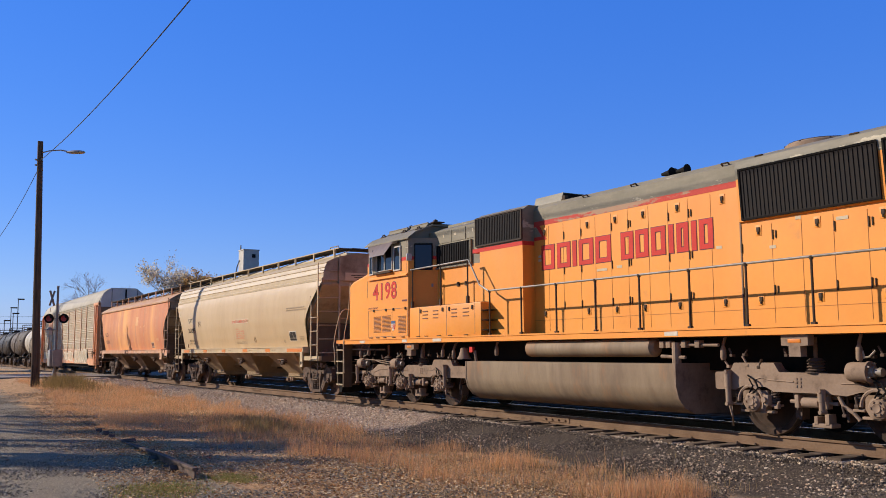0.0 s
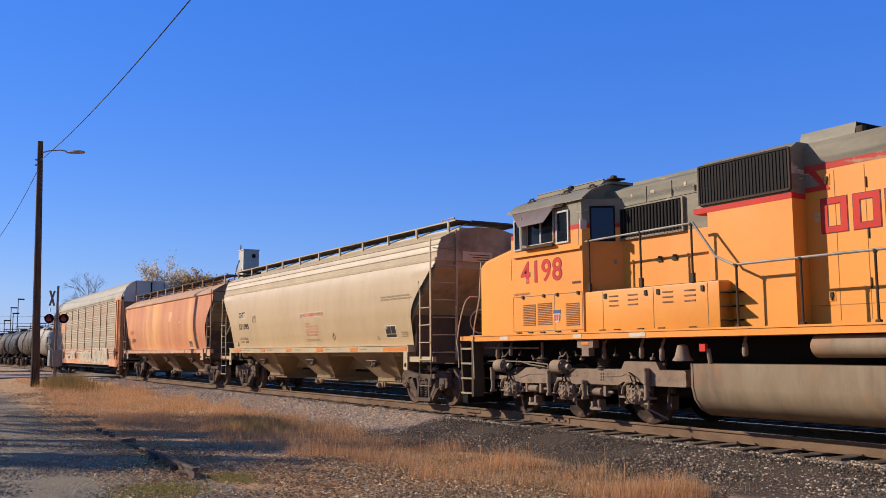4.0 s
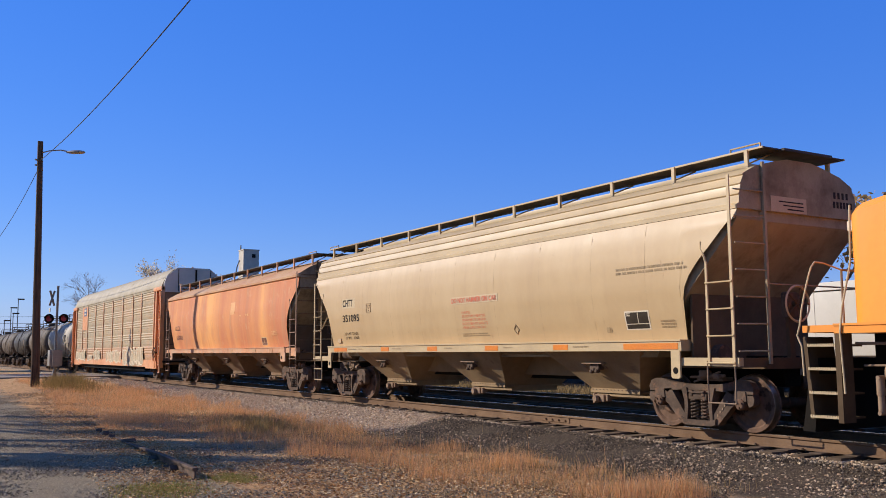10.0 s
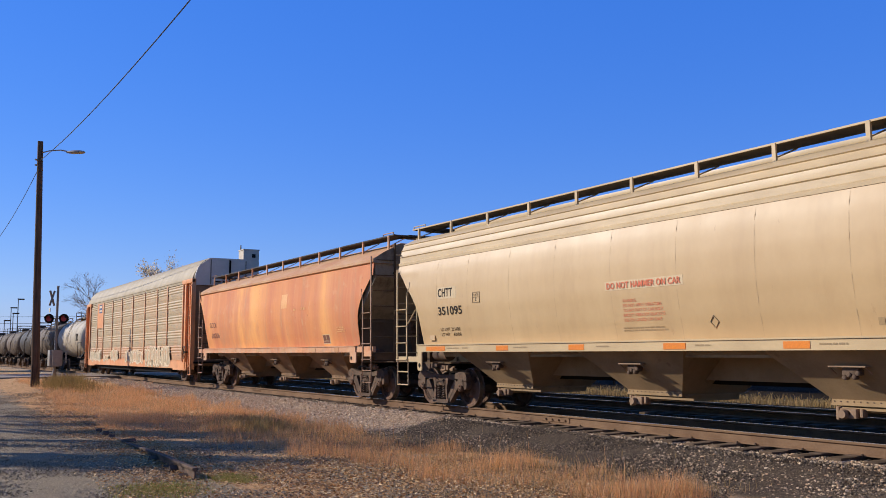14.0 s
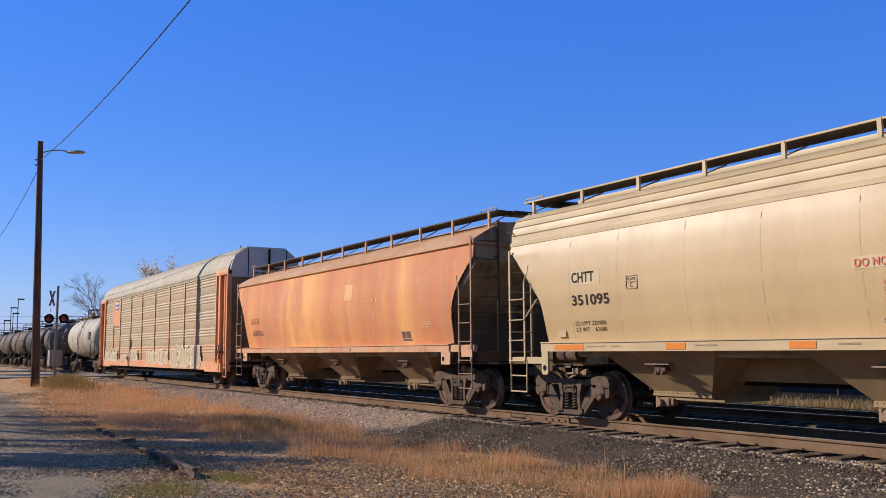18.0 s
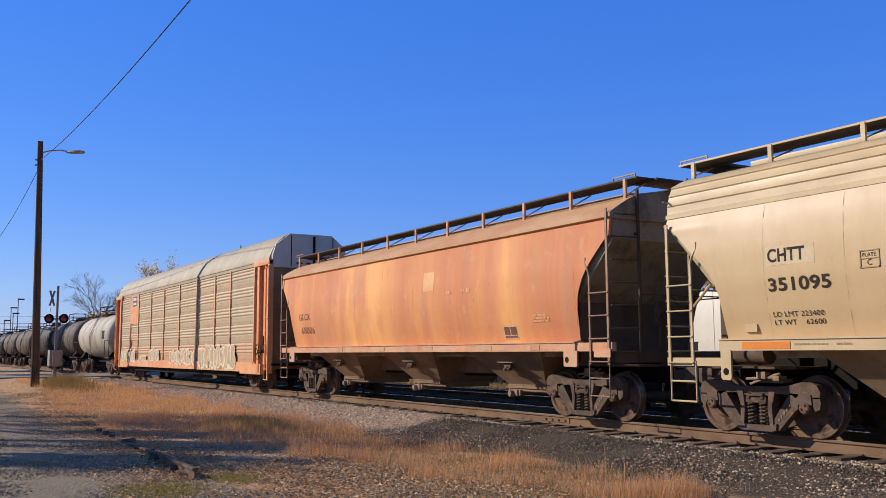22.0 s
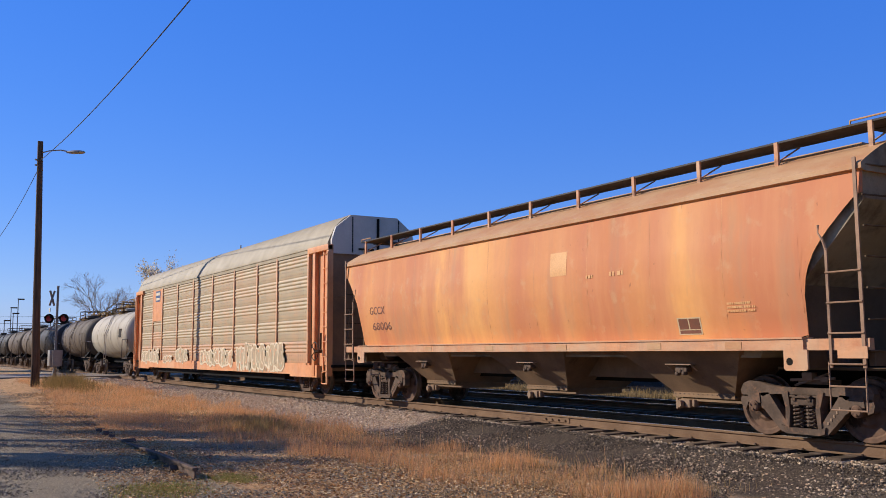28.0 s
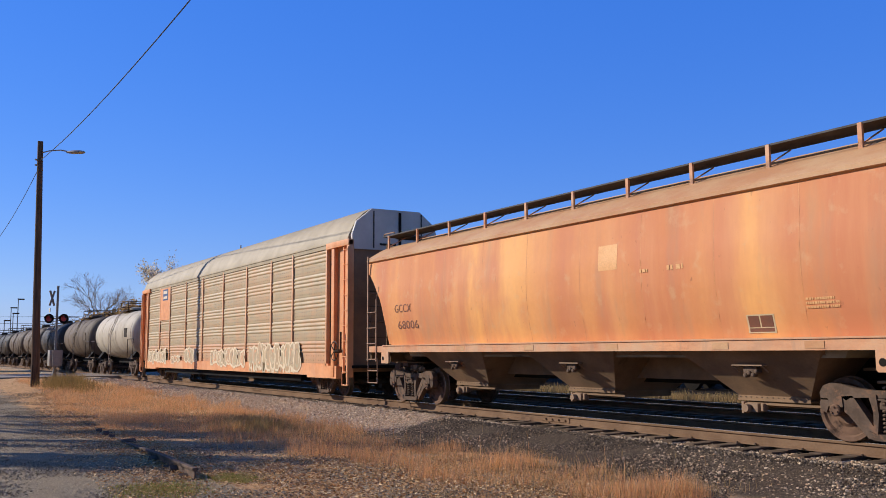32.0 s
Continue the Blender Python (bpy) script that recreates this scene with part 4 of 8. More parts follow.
def hopper(label, xc, half, low, belt, cut, side, roof, dull, sill, seams, tan):
    """A three-bay covered hopper. half: half length at the eaves; low: half length of the sides at the sill; cut: the
    outline of the side's end as (metres inside the end, height); belt: height where the side meets the roof."""
    OFF[0] = xc
    car = empty("covered_hopper", label, "freight car", "cars of the train", (xc, 0, 0))
    VEHICLES.append((car, xc))
    w_stops = [(1.3, 1.41), (1.6, 1.475), (1.95, 1.55), (2.4, 1.605), (2.85, 1.61), (3.3, 1.575), (belt, 1.50 if tan else 1.545)]
    wide = lambda z: curve_at(w_stops, z)
    z0 = 1.48
    # inner body with sloping end sheets
    rings = [(1.2, half - 2.0, 1.34), (1.5, half - 1.8, 1.40), (2.3, half - 1.02, 1.53), (3.25, half - 0.12, 1.50), (3.36, half - 0.03, 1.50), (belt, half - 0.03, wide(belt) - 0.02)]
    b = B()
    loops = []
    for z, l, w in rings:
        loops.append([b.verts.new((xc + sx * l, sy * w, z)) for sx, sy in ((-1, -1), (1, -1), (1, 1), (-1, 1))])
    for p, q in zip(loops, loops[1:]):
        for i in range(4):
            b.faces.new((p[i], p[(i + 1) % 4], q[(i + 1) % 4], q[i]))
    b.faces.new(loops[0][::-1])
    b.faces.new(loops[-1])
    part("inner_body", b, ENDTAN if tan else ENDSHEET, car, "mottled sloping end sheets in a shade-dark tone")
    # side sheets, one panel between each pair of weld seams, the end ones cut away over the ladders

    def zlow(x):
        e = half - abs(x)
        zs = [zc for ec, zc in cut]
        es = [ec for ec, zc in cut]
        if e >= es[-1]:
            return z0
        return float(np.interp(e, es, zs))

    def sheet(xs, s, name, mat, bow):
        b = B()
        n = 14
        cols = []
        for x in xs:
            u = (x - xs[0]) / (xs[-1] - xs[0])
            zl = zlow(x)
            cols.append([b.verts.new((xc + x, s * (wide(z) + bow * math.sin(math.pi * u) * math.sin(math.pi * (z - 1.4) / (belt - 1.4))), z)) for z in (zl + (belt - zl) * j / n for j in range(n + 1))])
        for p, q in zip(cols, cols[1:]):
            for j in range(n):
                b.faces.new((p[j], q[j], q[j + 1], p[j + 1])).smooth = True
        return part(name, b, mat, car)

    for s in (-1, 1):
        for k in (-1, 1):
            xs = sorted(k * (half - e) for e in np.concatenate([np.linspace(0, half - low, 22), [half - low + 0.003]]))
            sheet(xs, s, "side_panel", side, 0)
        inner = [-low - 0.003] + seams + [low + 0.003]
        if s < 0:
            for a, c in zip(inner, inner[1:]):
                sheet(list(np.linspace(a, c, 7)), s, "side_panel", side, 0.002)
        else:
            sheet([inner[0], 0, inner[-1]], s, "side_panel", side, 0)
    for x in seams:
        b = B()
        zs = [z0 + (belt - 0.02 - z0) * j / 12 for j in range(13)]
        for za, zb in zip(zs, zs[1:]):
            v = [b.verts.new((xc + x + dx, -(wide(z) + 0.0015), z)) for dx, z in ((-0.006, za), (0.006, za), (0.006, zb), (-0.006, zb))]
            b.faces.new(v)
        part("weld_seam", b, SEAM if tan else FADED_SEAM, car)
    # roof
    L = half + 0.02
    if tan:
        wb = wide(belt)
        prof = [(wb + 0.02, belt - 0.03), (wb + 0.02, belt + 0.03), (wb - 0.02, belt + 0.06), (wb - 0.028, belt + 0.18), (wb - 0.012, belt + 0.20), (wb - 0.036, belt + 0.225), (wb - 0.070, belt + 0.35),
                (wb - 0.055, belt + 0.37), (wb - 0.083, belt + 0.395), (wb - 0.135, belt + 0.50), (wb - 0.120, belt + 0.52), (wb - 0.16, belt + 0.55), (wb - 0.45, belt + 0.69), (wb - 0.9, belt + 0.80), (0.3, belt + 0.86)]
    else:
        prof = [(1.545, belt - 0.05), (1.60, belt - 0.02), (1.60, belt + 0.05), (1.56, belt + 0.085), (1.40, belt + 0.185), (1.15, belt + 0.33), (0.85, belt + 0.46), (0.3, belt + 0.55)]
    out = [(-y, z) for y, z in prof] + [(y, z) for y, z in prof[::-1]]
    cover = part("roof", prism(B(), out, xc - L, xc + L), roof, car)
    # the roof's end faces take the tone that has shade in it
    cover.data.materials.append(ENDTAN if tan else ENDSHEET)
    for p in cover.data.polygons:
        if abs(p.normal.x) > 0.9:
            p.material_index = 1
    top = prof[-1][1]
    part("hatch_trough", box(B(), xc - half + 0.8, xc + half - 0.8, -0.32, 0.32, top - 0.02, top + 0.10, 0.02), roof, car)
    # running boards on posts
    zb = 4.53
    for s in (-1, 1):
        b = B()
        box(b, xc - half - 0.15, xc + half + 0.15, min(s * 1.02, s * 0.48), max(s * 1.02, s * 0.48), zb - 0.022, zb)
        part("running_board", b, GRATE, car)
        b = B()
        box(b, xc - half - 0.15, xc + half + 0.15, s * 1.02 - 0.015, s * 1.02 + 0.015, zb - 0.024, zb + 0.006)
        part("board_edge", b, roof if tan else GRATE, car)
    pz = float(np.interp(1.0, [p[0] for p in prof[::-1]], [p[1] for p in prof[::-1]]))
    for i in range(11):
        x = xc - half + 0.18 + (2 * half - 0.36) * i / 10
        b = B()
        box(b, x - 0.035, x + 0.035, -1.045, -1.0, pz - 0.03, zb)
        rod(b, (x, -1.02, pz + 0.04), (x + 0.02, -0.5, zb - 0.03), 0.014, 5)
        part("board_post", b, roof if tan else sill, car)
        part("board_post", box(B(), x - 0.035, x + 0.035, 1.0, 1.045, pz - 0.03, zb), roof, car)
    for k in (-1, 1):
        x0, x1 = sorted((xc + k * (half - 0.45), xc + k * (half + 0.22)))
        part("end_board", box(B(), x0, x1, -0.6, 0.6, zb - 0.035, zb + 0.005), GRATE, car)
        b = B()
        bent(b, [(xc + k * (half - 0.5), -1.02, zb), (xc + k * (half - 0.5), -1.02, zb + 0.06), (xc + k * (half + 0.1), -1.02, zb + 0.06), (xc + k * (half + 0.1), -1.02, zb)], 0.014)
        part("roof_grab", b, roof, car)
    # side sill with reflectors
    for s in (-1, 1):
        y0, y1 = sorted((s * 1.40, s * 1.635))
        b = box(B(), xc - low - 0.03, xc + low + 0.03, y0, y1, 1.31, 1.47)
        box(b, xc - low - 0.03, xc + low + 0.03, *sorted((s * 1.40, s * 1.655)), 1.47, 1.495)
        part("side_sill", b, sill, car)
    # hopper bays under the body
    for bx in (-4.10, 0.22, 4.55):
        X = xc + bx
        b = B()
        loops = [[b.verts.new((X + sx * l, sy * w, z)) for sx, sy in ((-1, -1), (1, -1), (1, 1), (-1, 1))] for l, w, z in ((0.64, 0.79, 0.54), (0.67, 0.82, 0.59), (1.40, 1.50, 1.34))]
        for p, q in zip(loops, loops[1:]):
            for j in range(4):
                b.faces.new((p[j], p[(j + 1) % 4], q[(j + 1) % 4], q[j]))
        b.faces.new(loops[0][::-1])
        b.faces.new(loops[-1])
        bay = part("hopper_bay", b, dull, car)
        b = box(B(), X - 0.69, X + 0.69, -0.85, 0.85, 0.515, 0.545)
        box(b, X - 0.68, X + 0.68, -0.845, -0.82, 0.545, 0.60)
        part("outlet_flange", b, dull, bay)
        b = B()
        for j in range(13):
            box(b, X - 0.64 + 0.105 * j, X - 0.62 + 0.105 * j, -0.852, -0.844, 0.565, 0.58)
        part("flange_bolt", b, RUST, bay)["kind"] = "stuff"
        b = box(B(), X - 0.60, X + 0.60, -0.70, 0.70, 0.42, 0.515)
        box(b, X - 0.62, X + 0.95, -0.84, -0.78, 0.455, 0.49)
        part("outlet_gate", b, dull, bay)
        b = box(B(), X - 0.50, X - 0.24, -0.92, -0.76, 0.34, 0.48, 0.015)
        rod(b, (X - 0.36, -0.92, 0.41), (X - 0.36, 0.4, 0.41), 0.03, 8)
        box(b, X - 0.58, X - 0.53, -0.90, -0.78, 0.31, 0.50, 0.012)
        box(b, X - 0.20, X - 0.15, -0.90, -0.78, 0.36, 0.48, 0.012)
        part("gate_gear", b, DUST, bay)
        part("capstan", lathe(B(), [(-1.00, 0.03), (-1.00, 0.06), (-0.94, 0.075), (-0.92, 0.05), (-0.86, 0.05)], (X - 0.42, 0, 0.40), 12), DUST, bay)
        b = box(B(), X - 0.30, X + 0.26, -1.40, -1.20, 1.075, 1.095)
        rod(b, (X - 0.30, -1.40, 1.085), (X - 0.30, -1.24, 0.98), 0.012, 5)
        rod(b, (X + 0.26, -1.40, 1.085), (X + 0.26, -1.24, 0.98), 0.012, 5)
        part("vibrator_bracket", b, DUST, bay)
        b = box(B(), X - 0.14, X + 0.12, -1.34, -1.20, 0.96, 1.07, 0.02)
        for k, z in ((-0.09, 0.93), (0.06, 0.94), (0.12, 0.99), (-0.02, 0.97)):
            lathe(b, [(-1.37, 0.02), (-1.36, 0.035), (-1.28, 0.035)], (X + k, 0, z), 8)
        part("vibrator_clamp", b, RUST, bay)
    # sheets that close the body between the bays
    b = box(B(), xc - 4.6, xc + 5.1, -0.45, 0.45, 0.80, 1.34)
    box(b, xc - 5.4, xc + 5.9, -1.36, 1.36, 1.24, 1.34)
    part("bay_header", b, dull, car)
    part("centre_sill", box(B(), xc - half + 0.3, xc + half - 0.3, -0.2, 0.2, 0.72, 1.22), BLACK, car)
    # ends: sill step, ladders, posts, platform
    for k in (-1, 1):
        xe = xc + k * half
        x0, x1 = sorted((xe, xc + k * (low - 0.02)))
        b = box(B(), x0, x1, -1.60, -1.50, *((1.07, 1.20) if tan else (1.31, 1.47)))
        part("end_sill", b, sill, car)
        # beam, platform, bulkhead and posts carry the end's shade in their dark colour
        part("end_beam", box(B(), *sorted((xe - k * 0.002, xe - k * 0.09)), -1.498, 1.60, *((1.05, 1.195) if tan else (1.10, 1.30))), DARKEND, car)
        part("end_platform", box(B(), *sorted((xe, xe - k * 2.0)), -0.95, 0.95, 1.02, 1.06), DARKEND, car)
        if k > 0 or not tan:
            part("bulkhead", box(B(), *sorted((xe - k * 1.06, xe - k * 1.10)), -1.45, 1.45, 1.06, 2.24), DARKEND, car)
        else:
            for yy in (-1.05, 1.05):
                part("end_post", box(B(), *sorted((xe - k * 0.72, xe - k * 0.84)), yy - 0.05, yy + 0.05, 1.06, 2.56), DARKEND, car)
            part("ladder_brace", rod(B(), (xe - k * 0.62, -1.60, 2.02), (xe - k * 0.98, -1.58, 2.36), 0.022, 6), TAN_ROOF, car)
        xp = xc + k * (low - 0.10)
        pw, pz = (0.10, 0.86) if tan else (0.20, 1.02)
        b = prism(B(), [(xp - pw, 1.32), (xp + pw, 1.32), (xp + pw, pz + 0.03), (xp + pw - 0.03, pz), (xp - pw + 0.03, pz), (xp - pw, pz + 0.03)], -1.645, -1.61, "y")
        jp = part("jacking_plate", b, sill, car)
        part("plate_hole", lathe(B(), [(-1.649, 0.055), (-1.646, 0.055)], (xp if tan else xp - 0.10, 0, pz + 0.13), 14), BLACK, jp)
        xa, xb = xe - k * 0.05, xe - k * 0.60
        b = B()
        box(b, *sorted((xa, xa - k * 0.05)), -1.625, -1.60, 1.07, (4.05 if k > 0 else 3.42) if tan else 3.92)
        box(b, *sorted((xb, xb + k * 0.04)), -1.625, -1.60, 1.07, 2.72)
        bent(b, [(xb + k * 0.02, -1.61, 2.70), (xb - k * 0.02, -1.61, 2.82), (xb - k * 0.10, -1.59, 2.95), (xb - k * 0.10, -1.59, 3.06)], 0.02)
        lad = part("ladder", b, TAN_ROOF if tan else LADDER_BROWN, car)
        for j in range(4):
            part("rung", rod(B(), (xa, -1.635, 1.12 + 0.42 * j), (xb, -1.635, 1.12 + 0.42 * j), 0.013, 6), TAN_ROOF if tan else LADDER_BROWN, lad)
        b = B()
        thin = 0.012 if k > 0 else 0.016
        for xx in (xa, xb):
            bent(b, [(xx - k * 0.03, -1.60, 1.15), (xx - k * 0.03, -1.60, 0.50)], thin)
        for zz in (0.50, 0.82)[:1 if k > 0 and tan else 2]:
            rod(b, (xa - k * 0.03, -1.60, zz), (xb - k * 0.03, -1.60, zz), thin, 6)
        part("stirrup_step", b, (DUST if k > 0 else TAN_ROOF) if tan else LADDER_BROWN, car)
        b = B()
        iron = ENDTAN if tan else DARKEND
        box(b, *sorted((xe + k * 0.04, xe + k * 0.08)), -0.975, -0.925, 1.1, 4.30)
        for zz in (3.45, 4.05):
            box(b, *sorted((xe - k * 0.04, xe + k * 0.05)), -0.97, -0.93, zz, zz + 0.05)
        el = part("end_ladder", b, iron, car)
        for j in range(7):
            part("rung", rod(B(), (xe, -1.59, 1.3 + 0.42 * j), (xe + k * 0.06, -0.95, 1.3 + 0.42 * j), 0.014, 6), iron, el)
        b = B()
        bent(b, [(xe - k * 0.9, 1.45, 2.35), (xe + k * 0.06, 1.45, 2.35), (xe + k * 0.06, -0.95, 2.35)], 0.014)
        part("end_grab", b, iron, car)
        coupler(car, xe, k)
        freight_truck(car, xc + k * (6.87 if tan else 6.71))
        OFFB = B()
        rod(OFFB, (xe - k * 0.9, -0.9, 1.25), (xe - k * 1.5, -0.9, 1.25), 0.16, 14)
        part("brake_cylinder", OFFB, RUST, car)
    if tan:
        part("end_stencil", box(B(), xc + half - 0.03, xc + half + 0.03, -0.74, 0.13, 3.53, 3.78), PALETAN, car)
        b = B()
        for j in range(3):
            box(b, xc + half + 0.03, xc + half + 0.034, -0.35 - 0.1 * j, 0.05, 3.57 + 0.06 * j, 3.59 + 0.06 * j)
        part("stencil_text", b, INK, car)["kind"] = "stuff"
        b = B()
        for z, ys in ((3.86, (0.86, 0.97, 1.08, 1.19)), (3.70, (0.84, 0.93, 1.02, 1.11, 1.20, 1.29))):
            for y in ys:
                box(b, xc + half + 0.019, xc + half + 0.024, y, y + 0.055, z, z + 0.11)
        part("end_marking", b, INK, car)["kind"] = "stuff"
    # hand-brake wheel on the leading end
    xe = xc + half
    b = lathe(B(), [(0.10, 0.265), (0.08, 0.285), (0.10, 0.305), (0.12, 0.285), (0.10, 0.265)], (xe, -0.30, 2.05), 28, "x", False)
    # tan car: the pale rim colour stands in for sun on the wheel
    bw = part("brake_wheel", b, PALETAN if tan else DARKEND, car)
    b = B()
    for j in range(5):
        a = 2 * math.pi * j / 5
        rod(b, (xe + 0.1, -0.3, 2.05), (xe + 0.1, -0.3 + 0.28 * math.cos(a), 2.05 + 0.28 * math.sin(a)), 0.014, 6)
    lathe(b, [(0.0, 0.05), (0.09, 0.05), (0.09, 0.03)], (xe, -0.30, 2.05), 16, "x")
    part("spokes", b, DARKEND, bw)
    part("brake_box", box(B(), xe - 0.12, xe + 0.02, -0.44, -0.16, 1.84, 2.24, 0.03), RUST, car)
    part("brake_post", box(B(), xe - 0.10, xe - 0.03, -0.36, -0.24, 1.06, 1.86), DARKEND, car)
    return car, wide


def sign_plate(car, x0, x1, z0, z1, wide, mat, name, grow=0.006):
    grow -= 0.002
    b = B()
    n = 6
    zs = [z0 + (z1 - z0) * j / n for j in range(n + 1)]
    rows = [[b.verts.new((x, -(wide(z) + g), z)) for x, g in ((x0, grow), (x1, grow), (x1, -0.004), (x0, -0.004))] for z in zs]
    for p, q in zip(rows, rows[1:]):
        for j in range(4):
            b.faces.new((p[j], p[(j + 1) % 4], q[(j + 1) % 4], q[j]))
    b.faces.new(rows[0][::-1])
    b.faces.new(rows[-1])
    return part(name, b, mat, car)


def bars(car, x, z, length, height, rows, wide, mat, name, seed=1):
    """Writing too small to read: short bars in rows."""
    rnd = random.Random(seed)
    for r in range(rows):
        b = B()
        px, pz = x, z + (rows - 1 - r) * height * 1.7
        stop = x + length * rnd.uniform(0.8, 1.0)
        while px < stop:
            w = height * rnd.uniform(0.45, 1.3)
            w = min(w, stop - px)
            v = [b.verts.new((xx, -(wide(zz) + 0.008), zz)) for xx, zz in ((px, pz), (px + w, pz), (px + w, pz + height), (px, pz + height))]
            b.faces.new(v)
            px += w + height * (0.3 if rnd.random() < 0.8 else 0.9)
        part(name, b, mat, car)["kind"] = "stuff"


def tan_hopper():
    cut = [(0.0, 3.36), (0.12, 3.34), (0.28, 3.20), (0.50, 2.98), (0.75, 2.76), (0.95, 2.55), (1.09, 2.32), (1.15, 2.05), (1.17, 1.7), (1.175, 1.48)]
    seams = [x + 33.90 for x in (-40.08, -38.73, -37.1, -35.55, -33.91, -32.29, -30.67, -29.07, -27.65)]
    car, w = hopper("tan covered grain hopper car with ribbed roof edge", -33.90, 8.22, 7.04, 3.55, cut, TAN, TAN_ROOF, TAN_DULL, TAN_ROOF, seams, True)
    for x0, x1 in ((-40.52, -39.65), (-37.54, -37.1), (-35.1, -34.65), (-32.6, -32.1), (-30.2, -29.75), (-28.2, -26.9)):
        part("reflector", box(B(), x0, x1, -1.642, -1.63, 1.335, 1.44), REFLECT, car)
    sign_plate(car, -40.04, -39.20, 2.555, 2.83, w, PALETAN, "stencil_patch")
    lettering("CHTT", -40.0, 2.60, 0.20, 0, INK, car, "reporting_mark", 0.64, wrap=w, bold=0.022)
    lettering("351095", -40.02, 2.17, 0.20, 0, INK, car, "car_number", 1.05, wrap=w, bold=0.022)
    lettering("LD LMT 223400", -40.0, 1.80, 0.075, 0, INK, car, "weight_stencil", 0.86, wrap=w)
    lettering("LT WT    62600", -40.0, 1.68, 0.075, 0, INK, car, "weight_stencil", 0.86, wrap=w)
    b = B()
    for x0, x1, z0, z1 in ((-38.50, -38.485, 2.40, 2.64), (-38.225, -38.21, 2.40, 2.64), (-38.50, -38.21, 2.40, 2.415), (-38.50, -38.21, 2.625, 2.64), (-38.50, -38.21, 2.52, 2.532)):
        box(b, x0, x1, -(w(z0) + 0.012), -(w(z0) - 0.01), z0, z1)
    part("plate_stencil", b, THININK, car)
    lettering("PLATE", -38.46, 2.55, 0.05, 0, INK, car, "plate_stencil", 0.2, wrap=w)
    lettering("C", -38.39, 2.435, 0.075, 0, INK, car, "plate_stencil", wrap=w)
    sign_plate(car, -34.06, -32.14, 2.395, 2.56, w, PALETAN, "stencil_patch")
    lettering("DO NOT HAMMER ON CAR", -34.01, 2.42, 0.115, 0, FADEDRED, car, "warning_line", 1.82, wrap=lambda z: w(z) + 0.005, bold=0.02)
    for k, (line, wd) in enumerate((("WARNING:", 0.36), ("DO NOT APPLY VIBRATORS", 0.95), ("TO ANY PART OF CAR BODY", 0.98), ("EXCEPT VIBRATOR BRACKETS", 1.02), ("USE ON LOADED CAR ONLY", 0.93))):
        lettering(line, -33.63, 2.17 - 0.085 * k, 0.055, 0, FADEDRED, car, "warning_text", wd, wrap=w)
    bars(car, -33.70, 1.66, 1.2, 0.026, 2, w, THININK, "warning_text", 4)
    bars(car, -28.38, 2.66, 1.75, 0.042, 2, w, THININK, "coating_stencil", 5)
    sign_plate(car, -28.25, -27.64, 1.68, 2.01, w, WHITE, "inspection_stencil")
    sign_plate(car, -28.22, -27.93, 1.79, 1.985, w, INK, "inspection_panel", 0.009)
    sign_plate(car, -27.91, -27.67, 1.79, 1.985, w, INK, "inspection_panel", 0.009)
    sign_plate(car, -28.22, -27.67, 1.70, 1.775, w, INK, "inspection_panel", 0.009)
    bars(car, -28.20, 1.92, 0.10, 0.02, 2, lambda z: w(z) + 0.006, WHITE, "panel_text", 6)
    bars(car, -27.38, 1.70, 0.4, 0.03, 3, w, THININK, "weight_text", 7)
    b = B()
    for i in range(4):
        a, c = math.pi / 2 * i, math.pi / 2 * (i + 1)
        (xa, za), (xb, zb) = [(-31.58 + 0.085 * math.cos(q), 1.77 + 0.10 * math.sin(q)) for q in (a, c)]
        rod(b, (xa, -w(za) - 0.008, za), (xb, -w(zb) - 0.008, zb), 0.008, 4)
    part("diamond_mark", b, THININK, car)
    for x, n in ((-39.58, 0.62), (-38.9, 0.25), (-36.9, 0.5), (-34.3, 0.4), (-29.6, 0.55), (-31.9, 0.4)):
        bars(car, x, 1.385, n, 0.028, 1, lambda z: 1.634, THININK, "sill_text", int(-x * 10))
    bars(car, -28.78, 1.64, 0.16, 0.10, 1, w, THININK, "state_mark", 3)
    b = box(B(), -40.56, -40.33, -w(1.65) - 0.03, -w(1.65), 1.59, 1.71)
    part("card_holder", b, SEAM, car)


